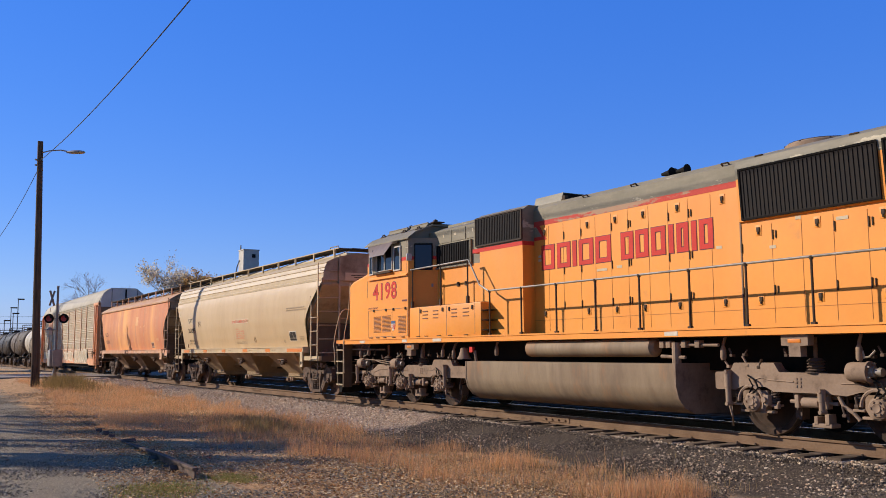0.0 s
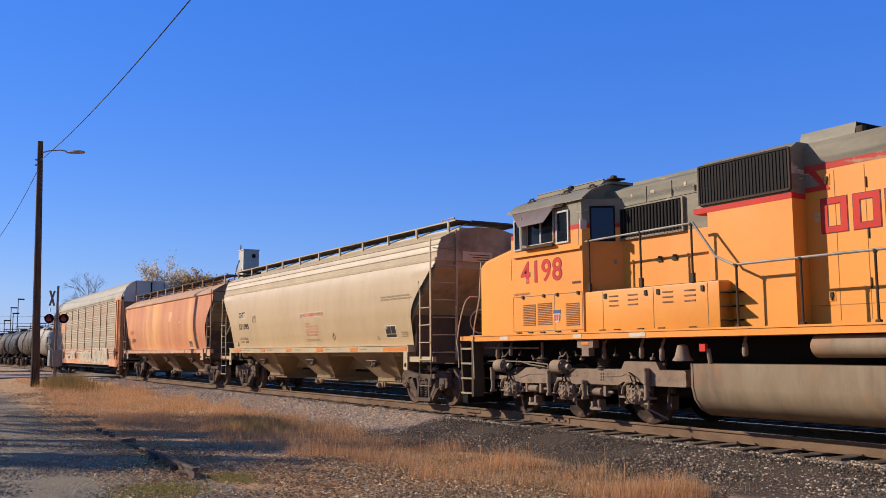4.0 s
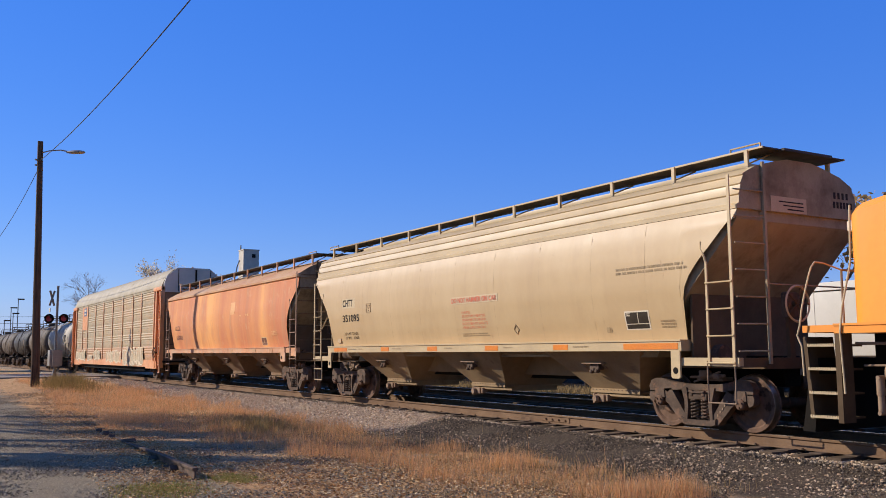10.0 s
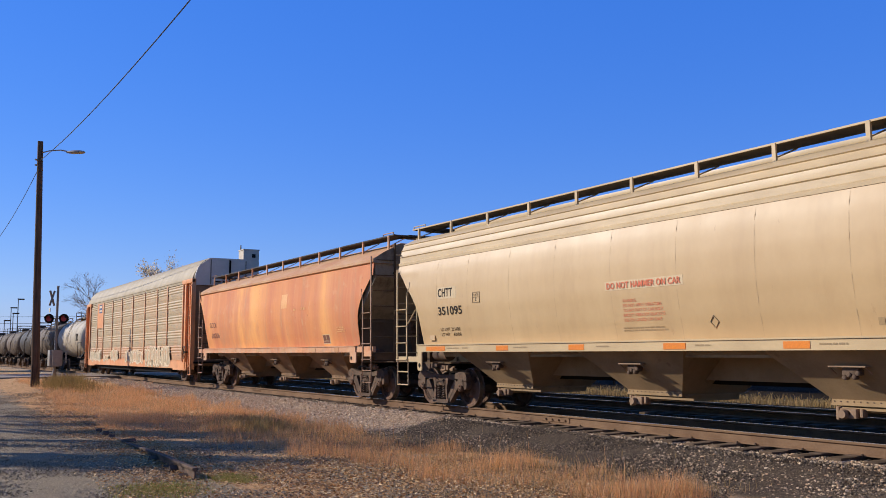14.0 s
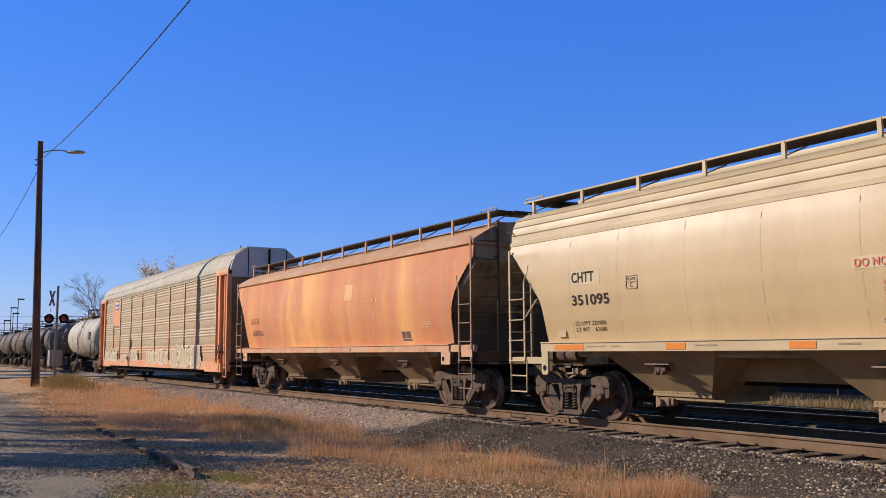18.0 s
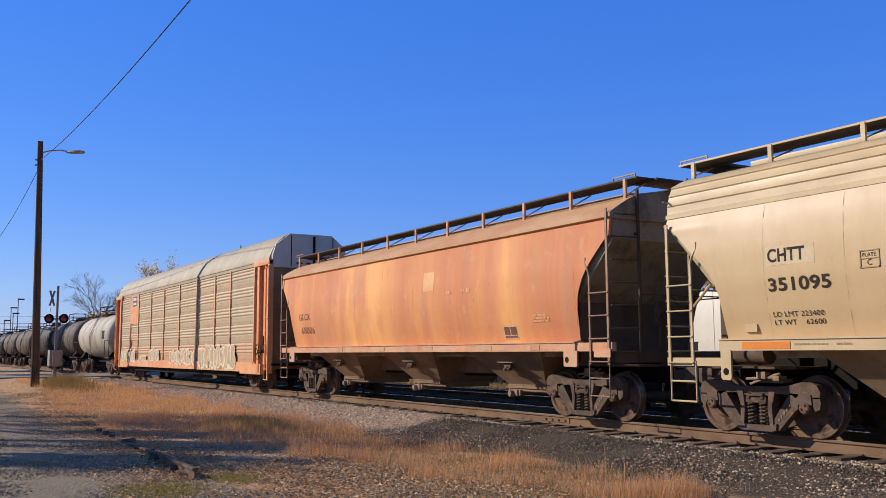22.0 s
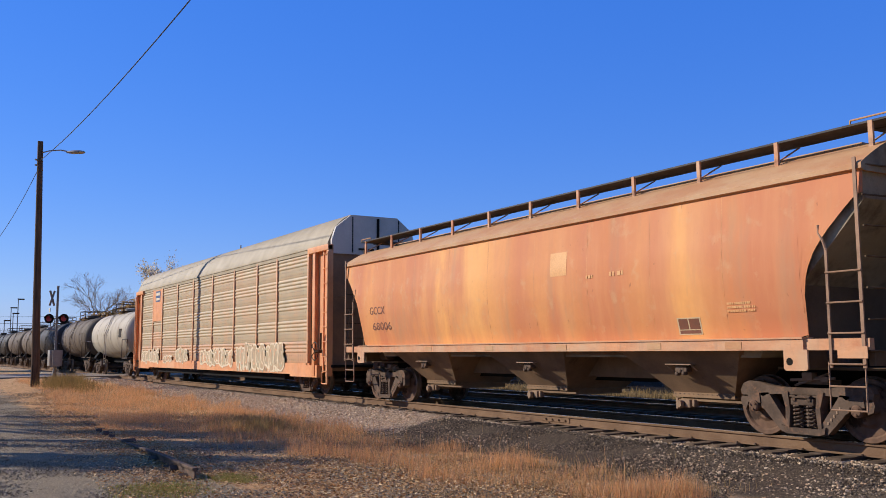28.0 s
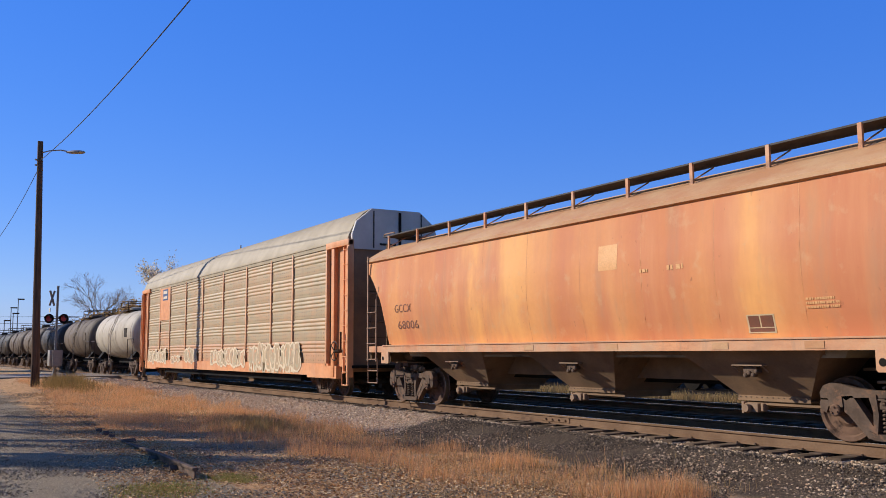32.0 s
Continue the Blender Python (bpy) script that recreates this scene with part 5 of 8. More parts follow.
def orange_hopper():
    cut = [(0.0, 3.44), (0.12, 3.40), (0.30, 3.24), (0.55, 2.98), (0.78, 2.70), (0.92, 2.42), (0.99, 2.1), (1.02, 1.8), (1.04, 1.48)]
    seams = [-5.75, -4.15, -2.5, -0.85, 0.85, 2.5, 4.15, 5.75]
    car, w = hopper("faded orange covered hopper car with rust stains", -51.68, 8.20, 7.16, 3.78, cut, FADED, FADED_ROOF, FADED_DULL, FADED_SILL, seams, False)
    lettering("GCCX", -58.25, 2.32, 0.20, 0, RUSTINK, car, "reporting_mark", 0.85, wrap=w)
    lettering("68006", -58.15, 1.90, 0.20, 0, RUSTINK, car, "car_number", 1.05, wrap=w)
    sign_plate(car, -50.29, -49.78, 2.77, 3.23, w, surface("pale_patch", (0.78, 0.45, 0.185), (0.72, 0.40, 0.16), 3, 0.6), "paint_patch")
    sign_plate(car, -47.0, -46.49, 1.57, 1.85, w, PALETAN, "inspection_stencil")
    for x0, x1, z0, z1 in ((-46.97, -46.77, 1.66, 1.83), (-46.74, -46.52, 1.66, 1.83), (-46.97, -46.52, 1.59, 1.645)):
        sign_plate(car, x0, x1, z0, z1, w, RUSTINK, "inspection_panel", 0.009)
    bars(car, -45.9, 1.90, 0.55, 0.035, 3, w, PALEINK, "weight_text", 8)
    bars(car, -49.2, 2.66, 0.22, 0.06, 1, w, PALEINK, "old_stencil", 9)
    bars(car, -48.55, 2.66, 0.4, 0.08, 1, w, PALEINK, "old_stencil", 10)
    for x in (-55.2, -52.6, -50.1, -47.6, -45.9):
        part("reflector", box(B(), x, x + 0.32, -1.642, -1.63, 1.335, 1.44), FADED_ROOF, car)
    part("reflector", box(B(), -43.95, -43.5, -1.63, -1.615, 1.20, 1.36), FADED_SILL, car)


# ---- locomotive
def louvre_set(car, x0, x1, z0, z1, y, n, name):
    for j in range(n):
        z = z0 + (z1 - z0) * (j + 0.5) / n
        h = (z1 - z0) / n * 0.20
        part(name, box(B(), x0, x1, y - 0.006, y + 0.01, z - h, z + h), LOUVRE, car)


def shaped_text_blocks(car, slots, z0, z1, y):
    """A railroad's name drawn as plain shapes, one to each letter: an upright bar, or a hollow box."""
    for xa, xb in slots:
        for mat, g, yy in ((DARK_RED, 0.012, 0.004), (RED, 0.0, 0.008)):
            b = B()
            if xb - xa < 0.2:
                box(b, xa - g, xb + g, -y - yy, -y + 0.004, z0 - g, z1 + g)
            else:
                w = 0.105
                for p, q in ((xa, xa + w), (xb - w, xb)):
                    box(b, p - g, q + g, -y - yy, -y + 0.004, z0 - g, z1 + g)
                for p, q in ((z0, z0 + 0.085), (z1 - 0.085, z1)):
                    box(b, xa + w + g, xb - w - g, -y - yy, -y + 0.004, p - g, q + g)
            part("name_block", b, mat, car)


def loco_truck(car, axles, flip):
    """A three-axle truck: the cast frame is humped over its inner axle, deep between the axles and thin over the others."""
    inner, way = (axles[0], 1) if flip else (axles[2], -1)
    at = lambda u: inner + way * u
    e, h0, h1 = (-0.74, -0.35, 0.41) if flip else (-1.29, -0.59, 0.21)
    shape = [(e, 0.72), (e, 0.95), (e + 0.03, 0.975), (h0 - 0.09, 0.98), (h0, 1.12), (h1, 1.125), (h1 + 0.09, 0.985), (1.58, 0.975), (1.75, 0.88), (1.93, 0.80), (2.22, 0.80), (2.36, 0.96), (2.44, 0.99),
             (3.22, 0.98), (3.55, 0.83), (3.75, 0.79), (4.38, 0.80), (4.42, 0.72), (3.72, 0.70), (3.36, 0.655), (2.35, 0.67), (2.2, 0.725), (1.85, 0.73), (1.62, 0.67), (1.26, 0.69), (0.39, 0.69),
             (0.25, 0.755), (-0.18, 0.765), (-0.34, 0.70), (e + 0.03, 0.70)]
    b = B()
    for ya, yb in ((-1.24, -1.06), (1.06, 1.24)):
        prism(b, [(at(u), z) for u, z in shape], ya, yb, "y")
    box(b, min(at(0.6), at(1.4)), max(at(0.6), at(1.4)), -1.06, 1.06, 0.6, 0.9)
    bmesh.ops.bevel(b, geom=[ed for ed in b.edges if ed.calc_face_angle(0) > 0.6], offset=0.022, segments=2, affect="EDGES")
    t = part("truck", b, DUST, car)
    # raised ribs and casting marks on the frame
    for pts in ([(0.02, 0.86), (0.18, 0.90), (0.30, 0.865), (0.75, 0.845)], [(1.55, 0.84), (1.78, 0.845), (1.98, 0.775)], [(2.42, 0.82), (2.6, 0.86), (3.1, 0.85), (3.45, 0.77)]):
        part("casting_rib", bent(B(), [(at(u), -1.24, z) for u, z in pts], 0.012, 5), DUST, t)
    b = B()
    for i in range(2):
        for j in range(3):
            x = at(0.80 + 0.07 * i)
            box(b, x - 0.018, x + 0.018, -1.252, -1.236, 0.77 + 0.055 * j, 0.80 + 0.055 * j)
    part("casting_mark", b, DUST, t)["kind"] = "stuff"
    for k, x in enumerate(axles):
        # journal housing with its round end cover, bolts and curved guide
        b = prism(B(), [(x - 0.22, 0.70), (x + 0.24, 0.70), (x + 0.27, 0.56), (x + 0.19, 0.40), (x - 0.15, 0.38), (x - 0.23, 0.50)], -1.20, -1.06, "y")
        bmesh.ops.bevel(b, geom=[ed for ed in b.edges if ed.calc_face_angle(0) > 0.5], offset=0.02, segments=1, affect="EDGES")
        box_part = part("journal_box", b, DUST, t)
        b = lathe(B(), [(-1.30, 0.035), (-1.31, 0.06), (-1.295, 0.07), (-1.29, 0.115), (-1.27, 0.13), (-1.26, 0.15), (-1.18, 0.16)], (x, 0, 0.53), 22)
        for i in range(6):
            q = 2 * math.pi * i / 6
            rod(b, (x + 0.09 * math.cos(q), -1.315, 0.53 + 0.09 * math.sin(q)), (x + 0.09 * math.cos(q), -1.27, 0.53 + 0.09 * math.sin(q)), 0.016, 6)
        part("bearing_cover", b, DUST, box_part)
        b = B()
        bent(b, [(x + 0.235 * math.cos(q), -1.285, 0.52 + 0.25 * math.sin(q)) for q in (math.pi * (-0.12 + 0.11 * i) for i in range(11))], 0.026, 6)
        part("guide_ring", b, DUST, t)
        for dx in (-0.33, 0.35):
            b = B()
            bent(b, [(x + dx + 0.055 * math.cos(q * 0.9), -1.15 + 0.055 * math.sin(q * 0.9), 0.50 + 0.20 * q / 36) for q in range(37)], 0.016, 5)
            part("coil_spring", b, RUST, t)
            part("spring_seat", box(B(), x + dx - 0.09, x + dx + 0.09, -1.21, -1.08, 0.46, 0.50, 0.01), DUST, t)
        part("pedestal_tie", box(B(), x - 0.30, x + 0.34, -1.18, -1.10, 0.36, 0.40, 0.01), DUST, t)
        b = bent(B(), [(x + 0.05, -1.30, 0.66), (x + 0.16, -1.31, 0.74), (x + 0.10, -1.29, 0.85), (x - 0.06, -1.27, 0.93)], 0.013)
        bent(b, [(x - 0.02, -1.30, 0.66), (x + 0.06, -1.31, 0.77), (x - 0.02, -1.29, 0.88)], 0.011)
        part("cable", b, BLACK, t)
        part("motor_case", lathe(B(), [(-0.62, 0.3), (-0.60, 0.36), (0.6, 0.36), (0.62, 0.3)], (x + 0.55 * way, 0, 0.55), 16), BLACK, t)
        # brake shoe, head and hanger at the side of the wheel
        for side in (-1, 1):
            xs = x + side * 0.60
            b = prism(B(), [(xs - 0.04, 0.30), (xs + side * 0.07, 0.28), (xs + side * 0.09, 0.52), (xs - 0.02, 0.56)], -0.98, -0.80, "y")
            rod(b, (xs + side * 0.03, -1.0, 0.42), (xs + side * 0.06, -1.0, 0.78), 0.022, 6)
            part("brake_shoe", b, RUST, t)
    # traction rods, lower gear and slack adjusters between the axles
    for u in (1.02, 3.0):
        b = lathe(B(), [(at(u) - 0.17, 0.05), (at(u) - 0.16, 0.075), (at(u) + 0.12, 0.075), (at(u) + 0.13, 0.05)], (0, -1.17, 0.55), 14, "x")
        rod(b, (at(u) - 0.38, -1.17, 0.56), (at(u) + 0.42, -1.17, 0.55), 0.028, 8)
        for dx in (-0.24, 0.24):
            box(b, at(u) + dx - 0.035, at(u) + dx + 0.035, -1.23, -1.10, 0.47, 0.66, 0.012)
        part("slack_adjuster", b, DUST, t)
        b = box(B(), at(u + 0.12) - 0.16, at(u + 0.12) + 0.16, -1.16, -0.95, 0.20, 0.26, 0.012)
        box(b, at(u + 0.12) - 0.12, at(u + 0.12) - 0.06, -1.17, -1.0, 0.24, 0.36, 0.01)
        box(b, at(u + 0.12) + 0.06, at(u + 0.12) + 0.13, -1.17, -1.0, 0.24, 0.40, 0.01)
        part("motor_nose_gear", b, DUST, t)
        b = bent(B(), [(at(u + 0.45), -1.2, 0.66), (at(u + 0.52), -1.19, 0.52), (at(u + 0.66), -1.18, 0.44), (at(u + 0.74), -1.16, 0.34)], 0.03, 8)
        part("brake_lever", b, DUST, t)
    for u, z0, z1 in ((-0.42, 0.48, 0.98), (1.27, 0.43, 0.73), (2.36, 0.46, 0.90), (4.37, 0.47, 0.94)):
        b = rod(B(), (at(u), -1.31, z0), (at(u), -1.31, z0 + (z1 - z0) * 0.55), 0.045, 12)
        rod(b, (at(u), -1.31, z0 + (z1 - z0) * 0.5), (at(u), -1.31, z1), 0.056, 12)
        for z in (z0, z1):
            rod(b, (at(u), -1.37, z), (at(u), -1.22, z), 0.03, 8)
        part("damper", b, DUST, t)
    for u in (1.90, 4.02) if flip else (2.06, 4.06):
        x = at(u)
        b = lathe(B(), [(x - 0.20, 0.06), (x - 0.19, 0.125), (x - 0.16, 0.135), (x + 0.10, 0.135), (x + 0.10, 0.15), (x + 0.135, 0.15), (x + 0.14, 0.05)], (0, -1.27, 1.01), 20, "x")
        part("brake_cylinder", b, DUST, t)
        b = lathe(B(), [(x + 0.14, 0.075), (x + 0.20, 0.075), (x + 0.20, 0.05), (x + 0.26, 0.05), (x + 0.26, 0.065), (x + 0.31, 0.06), (x + 0.31, 0.03)], (0, -1.27, 1.01), 12, "x")
        for k in range(5):
            q = 2 * math.pi * k / 5
            rod(b, (x + 0.12, -1.27 + 0.12 * math.cos(q), 1.01 + 0.12 * math.sin(q)), (x + 0.18, -1.27 + 0.12 * math.cos(q), 1.01 + 0.12 * math.sin(q)), 0.014, 6)
        part("push_rod", b, HANDRAIL, t)
        b = prism(B(), [(x + 0.10, 0.80), (x + 0.42, 0.84), (x + 0.46, 0.98), (x + 0.24, 0.92), (x + 0.02, 0.86)], -1.20, -1.02, "y")
        part("cylinder_bracket", b, RUST, t)
        b = bent(B(), [(x - 0.02, -1.27, 1.14), (x, -1.27, 1.20), (x + 0.12, -1.26, 1.22), (x + 0.20, -1.25, 1.30)], 0.014)
        bent(b, [(x + 0.05, -1.27, 1.20), (x + 0.02, -1.27, 1.30)], 0.014)
        part("air_pipe", b, HANDRAIL, t)
    for u in (1.08, 2.95) if flip else (0.87, 2.79):
        x = at(u)
        b = lathe(B(), [(0.985, 0.15), (1.0, 0.15)] + [(1.0 + 0.022 * j, 0.135 if j % 2 else 0.10) for j in range(9)] + [(1.20, 0.08)], (x, -1.14, 0), 18, "z")
        part("rubber_spring", b, RUST, t)
        part("spring_pad", rod(B(), (x, -1.14, 1.19), (x, -1.14, 1.5), 0.03, 8), DUST, t)
    b = bent(B(), [(at(4.6), -1.3, 1.10), (at(3.9), -1.3, 1.11), (at(2.9), -1.3, 1.09), (at(2.4), -1.3, 1.05), (at(2.36), -1.31, 0.92)], 0.014)
    bent(b, [(at(3.3), -1.3, 1.10), (at(3.0), -1.29, 1.04), (at(2.5), -1.29, 1.0)], 0.014)
    part("sand_pipe", b, DUST, t)
    part("sand_pipe", bent(B(), [(at(-0.44), -1.28, 0.50), (at(-0.40), -1.26, 0.30), (at(-0.62), -1.0, 0.12)], 0.018), DUST, t)
    # unions, clevises and valves hung about the frame
    rnd = random.Random(int(-axles[1] * 10))
    for x in axles:
        b = box(B(), x + 0.20, x + 0.33, -1.30, -1.2, 0.48, 0.64, 0.02)
        rod(b, (x + 0.265, -1.34, 0.57), (x + 0.265, -1.28, 0.57), 0.045, 8)
        part("clevis", b, DUST, t)
        for i in range(7):
            fx, fz = x + rnd.uniform(-0.55, 0.95), rnd.choice((rnd.uniform(0.32, 0.62), rnd.uniform(1.05, 1.25)))
            b = rod(B(), (fx, -1.22, fz), (fx + rnd.uniform(-0.08, 0.08), -1.24, fz + rnd.uniform(0.06, 0.14)), rnd.uniform(0.010, 0.022), 8)
            box(b, fx - 0.03, fx + 0.03, -1.25, -1.17, fz - 0.025, fz + 0.02, 0.008)
            part("fitting", b, rnd.choice((DUST, RUST, POST, RUST)), t)
    for x in axles:
        wheelset(car, x, 0.53, LOCOWHEEL, TREAD, axle_r=0.1)


def handrail_post(car, x, ztop, zbase=1.55, y=1.52):
    b = rod(B(), (x, -y, zbase), (x, -y, ztop), 0.019, 8)
    rod(b, (x, -y, ztop - 0.02), (x, -y, ztop + 0.03), 0.030, 8)
    box(b, x - 0.035, x + 0.035, -y - 0.03, -y + 0.03, zbase, zbase + 0.16)
    part("handrail_post", b, POST, car)


def locomotive():
    OFF[0] = -14.4
    car = empty("locomotive", "orange and grey six-axle diesel locomotive with red lettering", "locomotive", "cars of the train", (-14.4, 0, 0))
    VEHICLES.append((car, -14.4))
    X_END = -3.2
    # frame and deck
    part("underframe", box(B(), -24.0, X_END, -0.72, 0.72, 0.98, 1.54), BLACK, car)
    b = box(B(), -24.05, X_END, -1.56, 1.56, 1.54, 1.66)
    part("side_sill", b, ORANGE, car)
    # top is out of view; its dark colour cuts orange bounce onto the hood
    part("walkway", box(B(), -24.0, X_END, -1.53, 1.53, 1.66, 1.668), GRATE, car, "dark non-skid walkway plate")
    part("sill_lip", box(B(), -24.05, X_END, -1.575, -1.555, 1.645, 1.675), ORANGE, car)
    # nose: blunt, its top sloping up to the cab, corners drawn in
    b = B()
    rows = [(-23.84, 1.24, 3.16), (-23.81, 1.38, 3.22), (-23.74, 1.47, 3.28), (-23.6, 1.52, 3.33), (-22.45, 1.545, 3.52)]
    loops = []
    for x, w, z in rows:
        loops.append([b.verts.new(p) for p in ((x, -w, 1.66), (x, -w, z - 0.12), (x, -w + 0.10, z - 0.02), (x, -w + 0.3, z), (x, w - 0.3, z), (x, w - 0.10, z - 0.02), (x, w, z - 0.12), (x, w, 1.66))])
    for p, q in zip(loops, loops[1:]):
        for i in range(8):
            b.faces.new((p[i], p[(i + 1) % 8], q[(i + 1) % 8], q[i]))
    b.faces.new(loops[0])
    b.faces.new(loops[-1][::-1])
    part("nose", b, ORANGE, car)
    b = B()
    bent(b, [(-23.6, -0.9, 3.36), (-23.6, -0.9, 3.48), (-23.1, -0.9, 3.52), (-23.1, -0.9, 3.42)], 0.02)
    box(b, -23.75, -23.55, -0.75, -0.55, 3.34, 3.44, 0.02)
    part("nose_grab", b, POST, car)
    # cab: orange below, red line, grey above
    part("cab_lower", box(B(), -22.46, -20.14, -1.55, 1.55, 1.66, 3.645), ORANGE, car)
    part("cab_stripe", box(B(), -22.455, -20.145, -1.553, 1.553, 3.645, 3.735), RED, car)
    cab_top = [(-1.55, 3.735), (-1.55, 4.20), (-1.36, 4.36), (-0.85, 4.56), (0.85, 4.56), (1.36, 4.36), (1.55, 4.20), (1.55, 3.735)]
    part("cab_upper", prism(B(), cab_top, -22.38, -20.14), GREY, car)
    cab_roof = [(-1.60, 4.185), (-1.60, 4.215), (-1.38, 4.385), (-0.87, 4.59), (0.87, 4.59), (1.38, 4.385), (1.60, 4.215), (1.60, 4.185), (1.36, 4.35), (0.86, 4.555), (-0.86, 4.555), (-1.36, 4.35)]
    part("cab_roof", prism(B(), cab_roof, -22.55, -20.05), GREY, car)
    part("belt_ledge", prism(B(), [(-1.549, 3.25), (-1.60, 3.25), (-1.60, 3.275), (-1.549, 3.33)], -22.34, -20.16), ORANGE, car)
    for x0, x1 in ((-22.30, -21.25), (-21.05, -20.16)):
        b = prism(B(), [(-1.02, 4.54), (-0.96, 4.60), (-0.96, 4.64), (0.96, 4.64), (0.96, 4.60), (1.02, 4.54)], x0, x1)
        part("roof_panel", b, GREY, car)
        part("panel_strip", box(B(), x0, x1, -0.97, -0.93, 4.64, 4.655), HANDRAIL, car)
    for x, y in ((-21.42, -0.75), (-20.12, -0.75)):
        b = box(B(), x - 0.06, x + 0.14, y - 0.12, y + 0.2, 4.64, 4.67, 0.01)
        lathe(b, [(4.67, 0.055), (4.70, 0.06), (4.73, 0.035), (4.74, 0.01)], (x, y, 0), 12, "z")
        box(b, x + 0.05, x + 0.12, y - 0.09, y, 4.67, 4.71, 0.01)
        part("antenna", b, POST, car)
    for x, y, z in ((-22.25, -1.20, 4.47), (-21.16, -1.15, 4.49), (-20.3, -1.2, 4.47)):
        b = bent(B(), [(x, y, z), (x + 0.03, y, z + 0.05), (x + 0.13, y, z + 0.05), (x + 0.16, y, z)], 0.018)
        box(b, x - 0.04, x + 0.20, y - 0.03, y + 0.03, z - 0.02, z + 0.012)
        part("roof_eye", b, POST, car)
    # windows: a fixed front pane, two sliding panes, a fixed rear pane, in pale frames, with a sunshade over them
    for x0, x1, z0, z1, w in ((-22.32, -22.08, 3.40, 4.05, 0.030), (-21.86, -21.41, 3.46, 4.12, 0.016), (-21.40, -20.98, 3.46, 4.12, 0.016), (-20.90, -20.51, 3.41, 4.05, 0.034)):
        win = part("window", box(B(), x0 + w, x1 - w, -1.563, -1.545, z0 + w, z1 - w), GLASS, car)
        for p in ((x0, x1, z0, z0 + w), (x0, x1, z1 - w, z1), (x0, x0 + w, z0 + w, z1 - w), (x1 - w, x1, z0 + w, z1 - w)):
            part("window_frame", box(B(), p[0], p[1], -1.582, -1.549, p[2], p[3]), FRAME, win)
    part("window_surround", box(B(), -22.07, -21.87, -1.57, -1.549, 3.40, 4.14), GREY, car)
    part("wind_deflector", box(B(), -21.90, -21.885, -1.70, -1.57, 3.48, 4.05), FRAME, car)
    part("arm_rest", box(B(), -21.95, -20.95, -1.64, -1.56, 3.385, 3.43, 0.01), POST, car)
    b = B()
    for k in range(3):
        box(b, -20.95, -20.60, -1.64 + 0.02 * k, -1.55, 4.12 + 0.03 * k, 4.135 + 0.03 * k)
    part("shade_track", b, POST, car)
    part("cab_joint", box(B(), -20.245, -20.235, -1.553, -1.545, 3.32, 4.16), DUST, car)
    b = B()
    v = [b.verts.new(p) for p in ((-22.38, -1.58, 4.20), (-20.86, -1.58, 4.22), (-21.02, -1.80, 3.845), (-21.86, -1.80, 3.84))]
    u = [b.verts.new(Vector(q.co) + Vector((0, 0.018, 0.012))) for q in v]
    b.faces.new(v)
    b.faces.new(u[::-1])
    for i in range(4):
        b.faces.new((v[i], u[i], u[(i + 1) % 4], v[(i + 1) % 4]))
    part("sunshade", b, surface("brown_sunshade", (0.16, 0.105, 0.08), (0.125, 0.085, 0.065), 3, 0.6), car, "drab brown awning")
    b = rod(B(), (-20.10, -1.50, 3.66), (-20.10, -1.42, 3.90), 0.02, 6)
    box(b, -20.13, -20.09, -1.62, -1.46, 3.62, 3.80, 0.01)
    part("mirror", b, FRAME, car)
    # the slanting wall behind the cab, with a door and its large pane
    slant = lambda a, c, z0, z1, g0, g1: prism(B(), [(-20.14 + 0.45 * f + 0.81 * g, -1.55 + 0.62 * f - 0.587 * g) for f, g in ((a, g0), (c, g0), (c, g1), (a, g1))], z0, z1, "z")
    for z0, z1, mat in ((1.66, 3.645, ORANGE), (3.645, 3.735, RED), (3.735, 4.20, GREY)):
        part("cab_back_wall", prism(B(), [(-20.14, -1.55), (-19.69, -0.93), (-20.14, -0.93)], z0, z1, "z"), mat, car)
    door = part("cab_door", slant(0.14, 0.90, 2.46, 3.62, 0.0, 0.010), ORANGE, car)
    part("door_window", slant(0.24, 0.78, 3.42, 4.02, 0.014, 0.018), GLASS, door)
    part("door_gasket", slant(0.20, 0.82, 3.38, 4.06, 0.002, 0.015), BLACK, door)
    part("door_handle", slant(0.78, 0.84, 2.95, 3.03, 0.012, 0.04), HANDRAIL, door)
    # number and small marks
    for text, mat, grow in (("4198", DARK_RED, 1.06), ("4198", RED, 1.0)):
        lettering(text, -22.11 - (0.02 if grow > 1 else 0), 2.70 - (0.012 if grow > 1 else 0), 0.44 * grow, 1.55 - (0.004 if grow > 1 else 0), mat, car, "road_number", 1.34 * (1.03 if grow > 1 else 1), bold=0.03 if grow > 1 else 0.012)
    louvre_set(car, -22.05, -21.64, 1.83, 2.27, -1.556, 13, "louvre")
    louvre_set(car, -21.56, -21.10, 1.83, 2.28, -1.556, 13, "louvre")
    louvre_set(car, -20.66, -20.26, 1.80, 2.24, -1.556, 13, "louvre")
    b = prism(B(), [(-21.05, 2.12), (-20.83, 2.12), (-20.83, 1.98), (-20.87, 1.90), (-20.94, 1.86), (-21.01, 1.90), (-21.05, 1.98)], -1.556, -1.55, "y")
    emblem = part("emblem", b, WHITE, car)
    part("emblem_band", box(B(), -21.05, -20.83, -1.559, -1.556, 2.05, 2.12), LOGOBLUE, emblem)
    for i in range(3):
        part("emblem_stripe", box(B(), -21.02 + 0.065 * i, -20.985 + 0.065 * i, -1.559, -1.556, 1.91, 2.03), RED, emblem)
    lettering("UNDER WARRANTY", -22.38, 2.465, 0.05, 1.55, DARK_RED, car, "small_stencil", 0.56)
